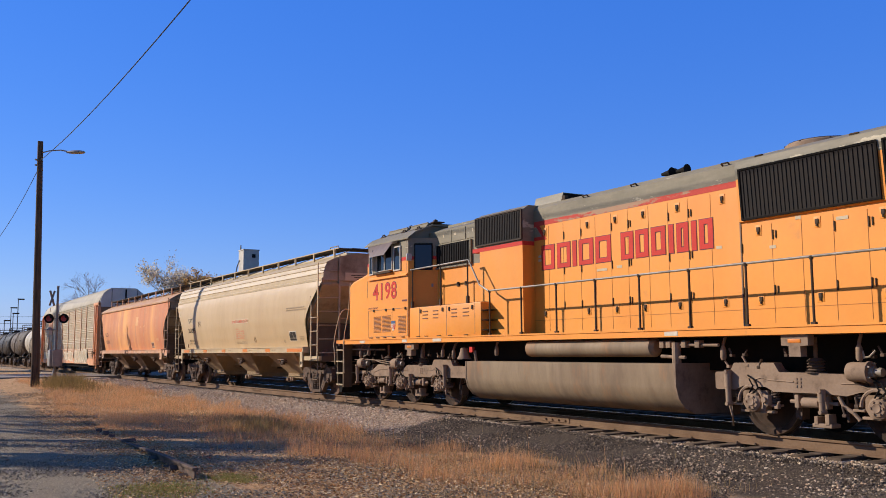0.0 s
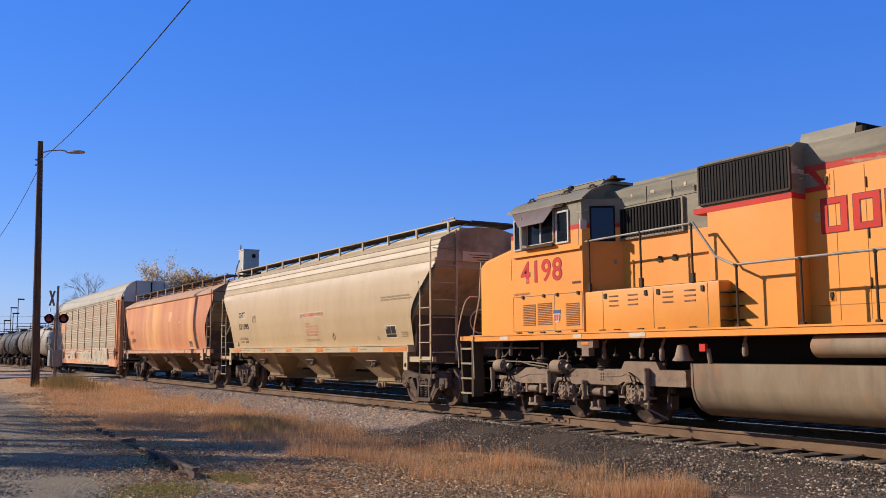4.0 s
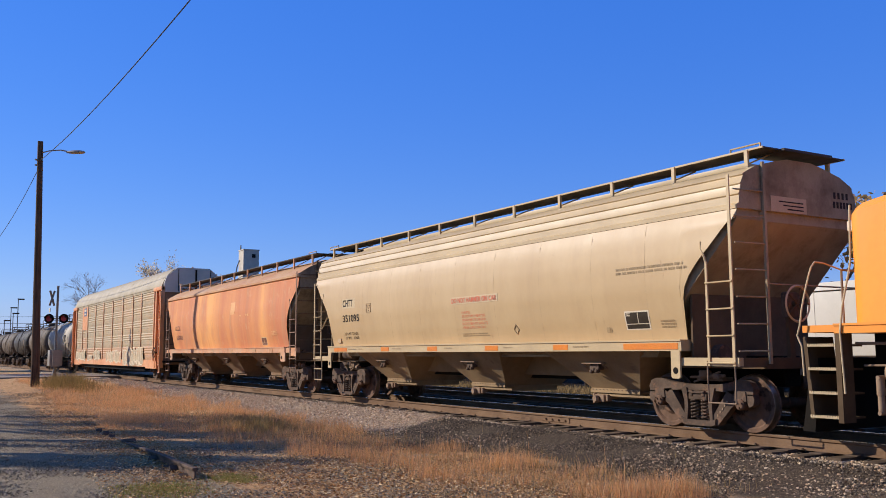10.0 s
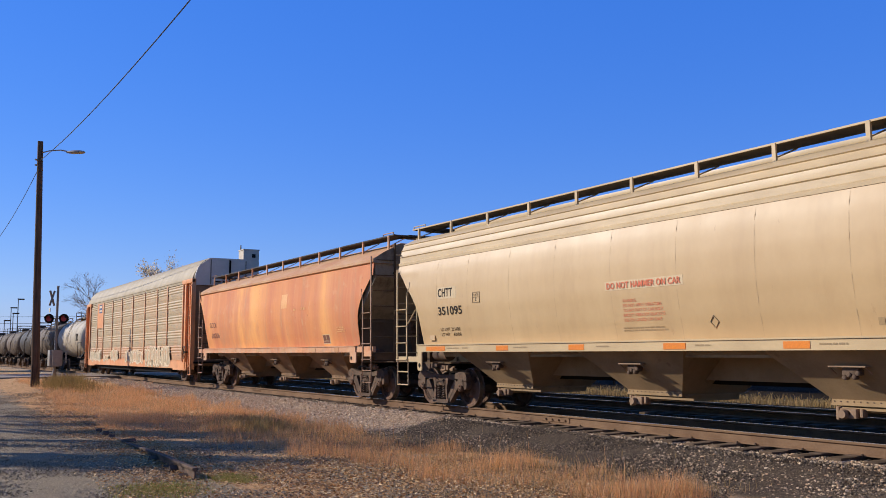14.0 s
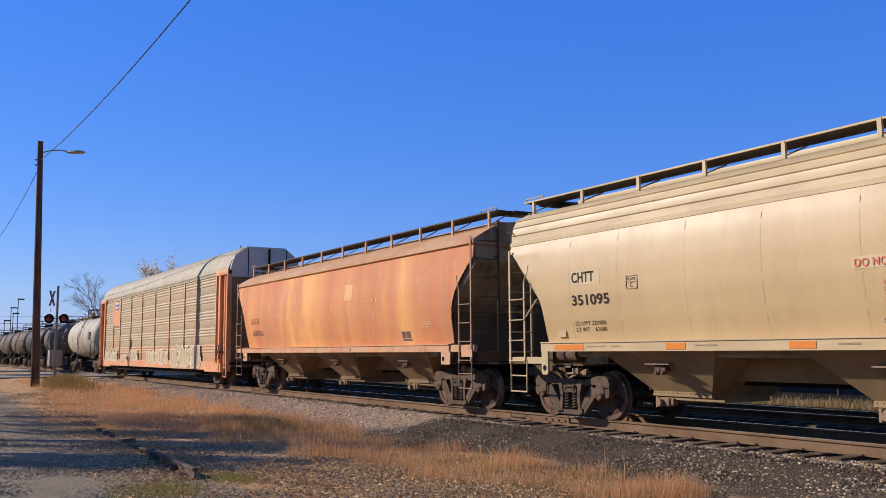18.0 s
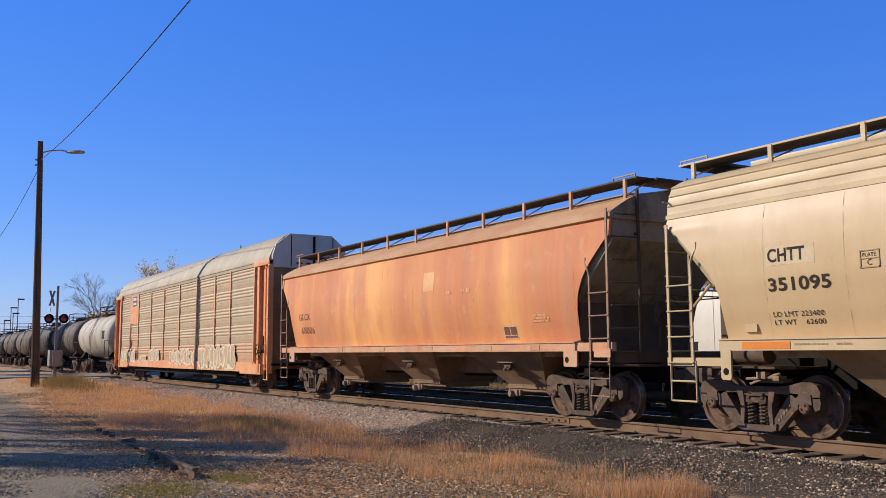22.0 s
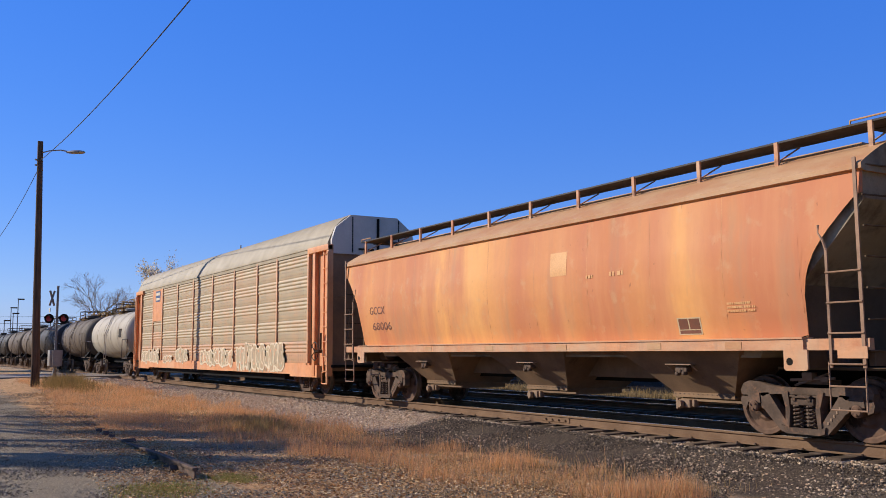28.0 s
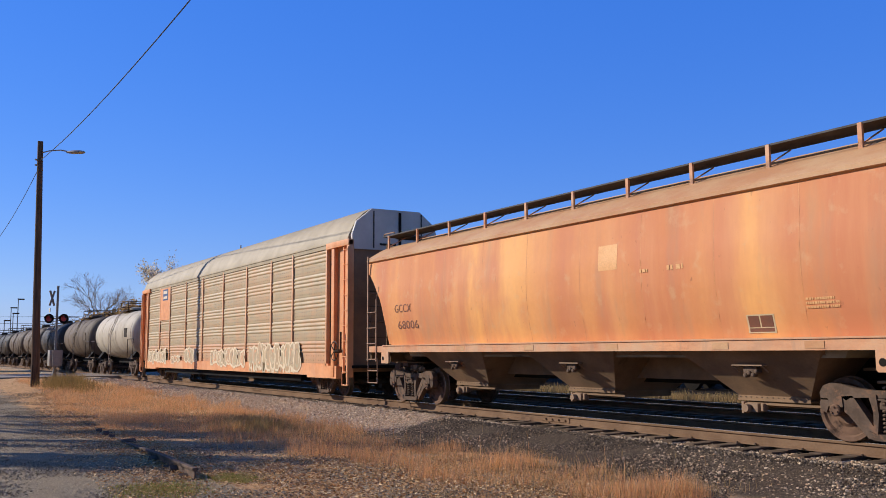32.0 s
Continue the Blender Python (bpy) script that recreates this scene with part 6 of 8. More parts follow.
    bars(car, -20.45, 2.60, 0.28, 0.045, 1, lambda z: 1.55, DARK_RED, "small_stencil", 12)
    # panel lines and latches on the cab side
    for p in ((-22.40, -20.16, 2.425, 2.437), (-22.405, -22.393, 1.72, 2.43), (-21.02 - 0.0, -21.008, 1.72, 2.43), (-20.175, -20.163, 1.72, 2.43), (-22.40, -20.16, 1.715, 1.727), (-22.47, -22.458, 2.8, 3.25)):
        part("panel_joint", box(B(), p[0], p[1], -1.5535, -1.545, p[2], p[3]), DUST, car)
    for x in (-22.05, -21.35, -20.92, -20.28):
        part("latch", box(B(), x - 0.03, x + 0.03, -1.575, -1.55, 2.39, 2.45), POST, car)
    for x in (-22.2, -21.8, -21.4, -20.9, -20.4, -19.6, -19.2, -18.6, -18.1, -17.4):
        part("hinge", box(B(), x - 0.07, x + 0.07, -1.585, -1.55, 1.685, 1.705), POST, car)
    # battery boxes on the walkway, and the narrow hood behind the cab
    b = box(B(), -20.14, -16.86, -1.52, -0.9, 1.66, 2.42, 0.03)
    part("battery_box", b, ORANGE, car)
    # unseen dark top, added to keep bounce off the cab's back wall
    part("box_tread", box(B(), -20.10, -16.90, -1.48, -0.95, 2.42, 2.428), GRATE, car)
    for x in (-19.62, -18.32, -17.10):
        part("panel_joint", box(B(), x - 0.006, x + 0.006, -1.5235, -1.515, 1.70, 2.40), DUST, car)
    for x in (-19.45, -18.95, -18.1, -17.6):
        for j in range(3):
            part("louvre", box(B(), x, x + 0.24, -1.53, -1.515, 2.12 + 0.085 * j, 2.142 + 0.085 * j), LOUVRE, car)
    for x in (-19.55, -18.5, -18.2, -17.2):
        part("latch", box(B(), x - 0.03, x + 0.03, -1.54, -1.515, 2.27, 2.36), POST, car)
    b = B()
    for j in range(3):
        box(b, -16.86, -16.62, -1.5, -0.95, 1.78 + 0.22 * j, 1.80 + 0.22 * j)
    part("box_steps", b, BLACK, car)
    part("hood_forward", prism(B(), [(-0.93, 1.66), (-0.93, 3.40), (0.93, 3.40), (0.93, 1.66)], -20.14, -17.3), ORANGE, car)
    part("hood_forward_top", prism(B(), [(-0.93, 3.40), (-0.93, 4.36), (-0.55, 4.50), (0.55, 4.50), (0.93, 4.36), (0.93, 3.40)], -20.14, -17.3), GREY, car)
    grille = part("intake_grille", box(B(), -19.78, -18.13, -0.965, -0.925, 3.42, 3.98), GRILLE, car, "black louvred air intake")
    for i in range(20):
        x = -19.74 + i * 0.083
        part("slat", box(B(), x - 0.012, x + 0.012, -0.982, -0.962, 3.44, 3.96), BLACK, grille)
    b = B()
    for p in ((-19.82, -18.09, 3.385, 3.42), (-19.82, -18.09, 3.98, 4.0), (-18.13, -18.09, 3.42, 3.98), (-19.82, -19.78, 3.42, 3.98)):
        box(b, p[0], p[1], -0.985, -0.925, p[2], p[3])
    part("grille_frame", b, GREY, grille)
    for i in range(26):
        part("frame_rivet", box(B(), -19.78 + 0.065 * i, -19.76 + 0.065 * i, -0.989, -0.984, 3.395, 3.41), POST, grille)
    for x0, x1 in ((-19.62, -19.02), (-18.98, -18.38), (-18.34, -17.78)):
        part("hatch_panel", box(B(), x0, x1, -0.942, -0.92, 4.03, 4.33), GREY, car)
    for x in (-18.36, -17.82):
        part("hatch_hinge", box(B(), x - 0.015, x + 0.015, -0.955, -0.93, 4.06, 4.16), POST, car)
    for x, w, h in ((-19.4, 0.05, 0.07), (-18.85, 0.10, 0.06), (-18.05, 0.06, 0.08)):
        part("hatch_label", box(B(), x - w / 2, x + w / 2, -0.946, -0.94, 4.17, 4.17 + h), PALETAN, car)
    part("roof_walk", box(B(), -19.7, -17.7, -0.62, 0.62, 4.47, 4.53), GREY, car)
    for x in (-18.72, -18.36):
        part("latch", box(box(B(), x - 0.06, x + 0.06, -0.955, -0.925, 2.90, 2.95, 0.008), x - 0.02, x + 0.05, -0.97, -0.94, 2.94, 3.0), POST, car)
    part("side_slot", box(B(), -17.72, -17.52, -0.945, -0.92, 3.72, 4.34), BLACK, car)
    # dynamic brake section, wider than the hood
    part("brake_hood", box(B(), -17.3, -15.64, -1.24, 1.24, 1.66, 3.58), ORANGE, car)
    part("brake_hood_stripe", box(B(), -17.6, -15.64, -1.243, 1.243, 3.58, 3.67), RED, car)
    part("brake_hood_top", prism(B(), [(-1.24, 3.67), (-1.24, 4.34), (-1.06, 4.46), (1.06, 4.46), (1.24, 4.34), (1.24, 3.67)], -17.5, -15.64), GREY, car)
    grille = part("brake_grille", box(B(), -17.42, -15.66, -1.262, -1.23, 3.73, 4.34), GRILLE, car, "black dynamic brake grille")
    for j in range(27):
        x = -17.38 + 0.065 * j
        part("slat", box(B(), x - 0.008, x + 0.008, -1.274, -1.26, 3.75, 4.32), GRILLE, grille)
    b = B()
    for x0, x1, z0, z1 in ((-17.45, -17.42, 3.71, 4.36), (-15.66, -15.63, 3.71, 4.36), (-17.42, -15.66, 3.70, 3.73), (-17.42, -15.66, 4.34, 4.37)):
        box(b, x0, x1, -1.278, -1.235, z0, z1)
    part("grille_frame", b, POST, grille)
    b = box(B(), -17.5, -16.6, -0.8, 0.8, 4.46, 4.54, 0.03)
    part("roof_hatch", b, GREY, car)
    # long hood with doors
    Z_RED = 3.985
    part("long_hood", prism(B(), [(-0.92, 1.66), (-0.92, Z_RED), (0.92, Z_RED), (0.92, 1.66)], -15.83, X_END), ORANGE, car)
    part("hood_stripe", prism(B(), [(-0.924, Z_RED), (-0.924, Z_RED + 0.10), (0.924, Z_RED + 0.10), (0.924, Z_RED)], -15.70, -10.05), RED_WORN, car)
    part("hood_top", prism(B(), [(-0.92, Z_RED + 0.10), (-0.92, 4.36), (-0.80, 4.46), (0.80, 4.46), (0.92, 4.36), (0.92, Z_RED + 0.10)], -15.83, -10.05), GREY, car)
    part("stripe_flash", prism(B(), [(-15.72, 3.985), (-15.45, 3.985), (-15.22, 3.70), (-15.22, 3.675), (-15.72, 3.675), (-15.72, 3.75), (-15.36, 3.75), (-15.56, 3.97), (-15.72, 3.97)], -0.928, -0.921, "y"), RED, car)
    part("flash_field", prism(B(), [(-15.72, 3.75), (-15.36, 3.75), (-15.56, 3.97), (-15.72, 3.97)], -0.925, -0.921, "y"), GREY, car)
    low = [(-0.92, 3.37), (-0.955, 3.385), (-1.0, Z_RED + 0.1), (1.0, Z_RED + 0.1), (0.955, 3.385), (0.92, 3.37)]
    high = [(-1.002, Z_RED + 0.1), (-1.02, 4.28), (-0.98, 4.38), (-0.82, 4.46), (0.82, 4.46), (0.98, 4.38), (1.02, 4.28), (1.002, Z_RED + 0.1)]
    part("radiator_housing", prism(B(), low, -10.05, X_END), ORANGE, car)
    part("radiator_top", prism(B(), high, -10.05, X_END), GREY, car)
    for x0, x1 in ((-9.95, -7.56), (-7.42, -5.0)):
        b = prism(B(), [(-0.972, 3.43), (-1.022, 4.21), (-0.99, 4.21), (-0.95, 3.43)], x0, x1)
        grille = part("radiator_grille", b, GRILLE, car, "black radiator intake grille")
        n = int((x1 - x0) / 0.075)
        for i in range(n):
            x = x0 + 0.05 + i * (x1 - x0 - 0.1) / (n - 1)
            part("slat", prism(B(), [(-0.97, 3.45), (-0.984, 3.45), (-1.034, 4.19), (-1.02, 4.19)], x - 0.006, x + 0.006), GRILLE, grille)
        for a, c, z0, z1 in ((x0 - 0.03, x1 + 0.03, 3.40, 3.43), (x0 - 0.03, x1 + 0.03, 4.21, 4.24), (x0 - 0.03, x0, 3.43, 4.21), (x1, x1 + 0.03, 3.43, 4.21)):
            y = lambda z: 0.974 + (z - 3.43) * 0.064
            part("grille_frame", prism(B(), [(-y(z0) - 0.014, z0), (-y(z1) - 0.014, z1), (-0.95, z1), (-0.95, z0)], a, c), BLACK, grille)
    part("hood_seam", box(B(), -10.07, -10.045, -0.932, -0.91, 1.66, 4.34), DUST, car)
    xs = [-15.14, -14.65, -14.10, -13.65, -13.19, -12.72, -12.17, -11.68, -11.20, -10.68, -10.06, -9.45, -8.9, -8.35, -7.8, -7.25, -6.7, -6.1]
    for i, x in enumerate(xs):
        part("door_joint", box(B(), x - 0.004, x + 0.004, -0.9235, -0.915, 1.74, 3.95 if x < -10 else 3.3), JOINT, car)
        if i % 3 == 0:
            continue
        for z in (2.25, 2.96, 3.69) if x < -10 else (2.25, 3.12):
            part("hinge", box(B(), x + 0.01, x + 0.028, -0.936, -0.92, z - 0.075, z + 0.075), POST, car)
            if i % 3 == 2 and x != -14.10:
                part("hinge", box(B(), x + 0.07, x + 0.086, -0.936, -0.92, z - 0.06, z + 0.06), POST, car)
    for x in (-15.27, -13.88, -13.06, -12.30, -11.44, -10.42, -9.7, -8.62, -7.55, -6.4):
        for z in (2.11, 3.83) if x < -10 else (2.11, 3.22):
            plate = part("latch_plate", box(B(), x - 0.06, x + 0.06, -0.927, -0.915, z - 0.09, z + 0.08, 0.004), ORANGE, car)
            part("latch", box(box(B(), x - 0.028, x + 0.028, -0.945, -0.925, z - 0.03, z + 0.045, 0.006), x - 0.012, x + 0.012, -0.95, -0.93, z - 0.07, z - 0.03), POST, plate)
    for x, z, w in ((-13.62, 2.86, 0.30), (-13.04, 2.88, 0.14), (-15.5, 3.3, 0.10), (-15.5, 3.22, 0.10), (-10.58, 3.0, 0.12), (-9.5, 2.9, 0.12), (-8.3, 3.2, 0.2), (-9.0, 3.3, 0.1)):
        part("door_label", box(B(), x, x + w, -0.926, -0.92, z, z + 0.05), PALETAN, car)
    part("door_joint", box(B(), -15.7, X_END, -0.9235, -0.915, 1.96, 1.968), JOINT, car)
    shaped_text_blocks(car, ((-15.38, -14.95), (-14.85, -14.43), (-14.35, -14.23), (-14.15, -13.72), (-13.64, -13.20), (-12.91, -12.58), (-12.51, -12.18), (-12.10, -11.75), (-11.66, -11.55),
                             (-11.47, -11.20), (-11.12, -11.01), (-10.94, -10.64)), 3.03, 3.54, 0.921)
    b = box(B(), -12.3, -11.7, -0.32, -0.12, 4.46, 4.50, 0.01)
    for x, y, k in ((-12.22, -0.34, 1), (-12.02, -0.22, -1), (-11.86, -0.32, 1), (-12.1, -0.08, 1)):
        rod(b, (x, y, 4.48), (x, y, 4.60), 0.03, 8)
        lathe(b, [(x - k * 0.14, 0.03), (x - k * 0.05, 0.045), (x + k * 0.06, 0.06), (x + k * 0.12, 0.10), (x + k * 0.12, 0.05)], (0, y, 4.63), 14, "x")
    part("air_horn", b, BLACK, car)
    b = prism(B(), [(-0.80, 4.44), (-0.74, 4.64), (0.74, 4.64), (0.80, 4.44)], -15.80, -14.85)
    part("stack_housing", b, GREY, car)
    part("stack_wall", box(B(), -14.852, -14.82, -0.72, 0.72, 4.46, 4.62), BLACK, car)
    part("exhaust_stack", box(B(), -15.4, -15.0, -0.3, 0.3, 4.64, 4.68, 0.02), BLACK, car)
    part("stack_lug", box(B(), -14.83, -14.72, -0.80, -0.70, 4.46, 4.56, 0.015), POST, car)
    for x in (-9.1, -6.8):
        b = lathe(B(), [(4.46, 0.60), (4.58, 0.60), (4.60, 0.58), (4.58, 0.5), (4.52, 0.1)], (x, 0, 0), 28, "z")
        fan = part("radiator_fan", b, DUST, car)
        b = B()
        for r in (0.2, 0.38, 0.56):
            bent(b, [(x + r * math.cos(2 * math.pi * k / 24), r * math.sin(2 * math.pi * k / 24), 4.66 - 0.10 * r) for k in range(25)], 0.012, 5)
        for k in range(8):
            q = math.pi * k / 4
            rod(b, (x, 0, 4.66), (x + 0.6 * math.cos(q), 0.6 * math.sin(q), 4.59), 0.012, 5)
        part("fan_guard", b, POST, fan)
    for x in (-14.0, -12.6, -10.4, -9.7, -8.0):
        b = B()
        bent(b, [(x, -0.86, 4.36), (x, -0.93, 4.42), (x + 0.14, -0.93, 4.42), (x + 0.14, -0.86, 4.36)], 0.014)
        part("lifting_eye", b, POST, car)
    # handrails
    for i in range(12):
        handrail_post(car, -16.5 + 1.17 * i, 2.62)
    part("handrail", bent(B(), [(-16.5, -1.52, 2.64), (X_END, -1.52, 2.64)], 0.02, 8), HANDRAIL, car)
    part("handrail", bent(B(), [(-20.1, -1.5, 3.38), (-17.38, -1.5, 3.40), (-16.9, -1.52, 2.80), (-16.55, -1.52, 2.64)], 0.02, 8), HANDRAIL, car)
    for x in (-20.0, -18.62, -17.42):
        handrail_post(car, x, 3.38, 2.42, 1.5)
    # fuel tank, air reservoir
    prof = [(-1.52, 1.10), (-1.52, 0.72), (-1.46, 0.52), (-1.32, 0.36), (-1.08, 0.26), (1.08, 0.26), (1.32, 0.36), (1.46, 0.52), (1.52, 0.72), (1.52, 1.10)]
    b = prism(B(), prof, -17.5, -11.02)
    for f in b.faces:
        f.smooth = len(f.verts) == 4 and abs(f.calc_center_median().z - 1.1) > 0.02
    part("fuel_tank", b, TANKGREY, car)
    for x in (-17.5, -11.04):
        part("tank_flange", prism(B(), [(y * 1.006, 0.68 + (z - 0.68) * 1.01) for y, z in prof], x - 0.012, x + 0.03), DUST, car)
    b = lathe(B(), [(-15.30, 0.10), (-15.24, 0.165), (-11.66, 0.165), (-11.60, 0.10)], (0, -1.34, 1.37), 20, "x")
    part("air_reservoir", b, TANKGREY, car)
    b = B()
    rod(b, (-11.45, -1.38, 1.42), (-10.2, -1.38, 1.40), 0.03, 8)
    rod(b, (-11.1, -1.4, 1.45), (-11.1, -1.4, 0.95), 0.075, 10)
    rod(b, (-11.45, -1.4, 1.22), (-10.9, -1.4, 1.20), 0.03, 8)
    for x in (-11.4, -11.25, -10.9, -10.6):
        box(b, x - 0.05, x + 0.05, -1.45, -1.33, 1.36, 1.48, 0.01)
    part("air_filter_pipes", b, DUST, car)
    b = rod(B(), (-17.15, -1.45, 1.06), (-17.15, -1.5, 1.34), 0.035, 8)
    part("fuel_filler", b, DUST, car)
    part("fuel_cutoff", box(B(), -17.28, -17.16, -1.56, -1.50, 1.30, 1.42), RED, car)
    b = lathe(B(), [(1.14, 0.17), (1.17, 0.165), (1.22, 0.13), (1.34, 0.10), (1.40, 0.085), (1.42, 0.03)], (-17.9, -1.3, 0), 14, "z")
    part("brass_bell", b, DUST, car)
    for x in (-20.18, -8.68):
        pad = part("jacking_pad", prism(B(), [(x - 0.23, 1.54), (x + 0.23, 1.54), (x + 0.23, 1.38), (x + 0.10, 1.37), (x + 0.10, 1.22), (x - 0.10, 1.22), (x - 0.10, 1.37), (x - 0.23, 1.38)], -1.50, -1.36, "y"), DUST, car)
        part("pad_slot", box(B(), x - 0.11, x + 0.11, -1.506, -1.495, 1.42, 1.475, 0.004), REFLECT, pad)
    loco_truck(car, (-23.05, -21.17, -19.19), False)
    loco_truck(car, (-9.68, -7.58, -5.6), True)
    # front steps, pilot and grab irons
    b = B()
    prism(b, [(-24.05, 1.6), (-23.97, 1.6), (-23.97, 0.32), (-24.05, 0.32)], -1.55, -1.28, "y")
    prism(b, [(-24.60, 1.5), (-24.54, 1.5), (-24.46, 0.35), (-24.52, 0.35)], -1.5, -0.9, "y")
    st = part("step_well", b, DARKEND, car)
    for i in range(4):
        part("step_tread", box(B(), -24.50, -23.98, -1.53, -1.05, 0.37 + 0.33 * i, 0.40 + 0.33 * i), DARKEND, st)
        # serrated edge, pale so that sunlight on it is in the colour
        b = B()
        for j in range(13):
            box(b, -24.50 + 0.04 * j, -24.478 + 0.04 * j, -1.545, -1.53, 0.375 + 0.33 * i, 0.412 + 0.33 * i)
        box(b, -24.50, -23.98, -1.54, -1.53, 0.37 + 0.33 * i, 0.398 + 0.33 * i)
        part("lit_tread_edge", b, PALETAN, st)
    part("front_platform", box(B(), -24.6, -23.8, -1.5, 1.5, 1.56, 1.66), ORANGE, car)
    part("pilot", prism(B(), [(-24.62, 1.2), (-24.47, 1.2), (-24.62, 0.15), (-24.82, 0.15)], -1.3, 1.3, "y"), BLACK, car)
    x = -23.92
    part("grab_iron", bent(B(), [(x, -1.56, 0.72), (x - 0.02, -1.58, 1.55), (x + 0.02, -1.56, 1.9), (x + 0.14, -1.5, 2.5), (x + 0.14, -1.45, 3.3)], 0.014, 8), PALETAN, car, "pale bent grab iron")
    x = -24.56
    b = bent(B(), [(x, -1.56, 0.95), (x, -1.58, 1.36), (x - 0.07, -1.58, 1.52), (x - 0.02, -1.58, 1.66), (x + 0.01, -1.56, 1.90), (x + 0.05, -1.52, 2.15), (x + 0.08, -1.47, 2.36), (x + 0.08, -1.40, 2.50), (x + 0.05, -1.28, 2.58), (x + 0.02, -1.05, 2.58), (x, -0.80, 2.54), (x, -0.60, 2.50)], 0.013, 8)
    part("grab_iron", b, PALETAN, car, "pale bent grab iron")
    b = bent(B(), [(-24.56, -0.6, 1.66), (-24.56, -0.6, 2.5), (-24.56, 1.2, 2.5), (-24.56, 1.2, 1.66)], 0.018, 8)
    part("end_rail", b, HANDRAIL, car)
    part("class_light", box(B(), -23.9, -23.78, -1.36, -1.22, 2.95, 3.10, 0.02), WHITE, car)
    coupler(car, -24.62, -1)
    for x, z in ((-23.4, 1.30), (-22.9, 1.36), (-19.9, 1.30), (-18.9, 1.32), (-18.4, 1.28), (-16.6, 1.36), (-10.2, 1.3), (-7.8, 1.3)):
        b = lathe(B(), [(z - 0.14, 0.03), (z - 0.10, 0.05), (z + 0.04, 0.045), (z + 0.10, 0.02)], (x, -1.28, 0), 10, "z")
        rod(b, (x, -1.28, z + 0.1), (x, -1.2, z + 0.26), 0.025, 6)
        part("pipe_fitting", b, DUST, car)
    b = bent(B(), [(-23.9, -1.3, 1.40), (-21.9, -1.3, 1.38)], 0.022)
    part("train_line_pipe", b, DUST, car)
    for x0, x1 in ((-20.45, -20.2), (-18.9, -18.5), (-11.2, -10.9), (-22.9, -22.6)):
        part("sill_label", box(B(), x0, x1, -1.566, -1.56, 1.56, 1.63), WHITE, car)


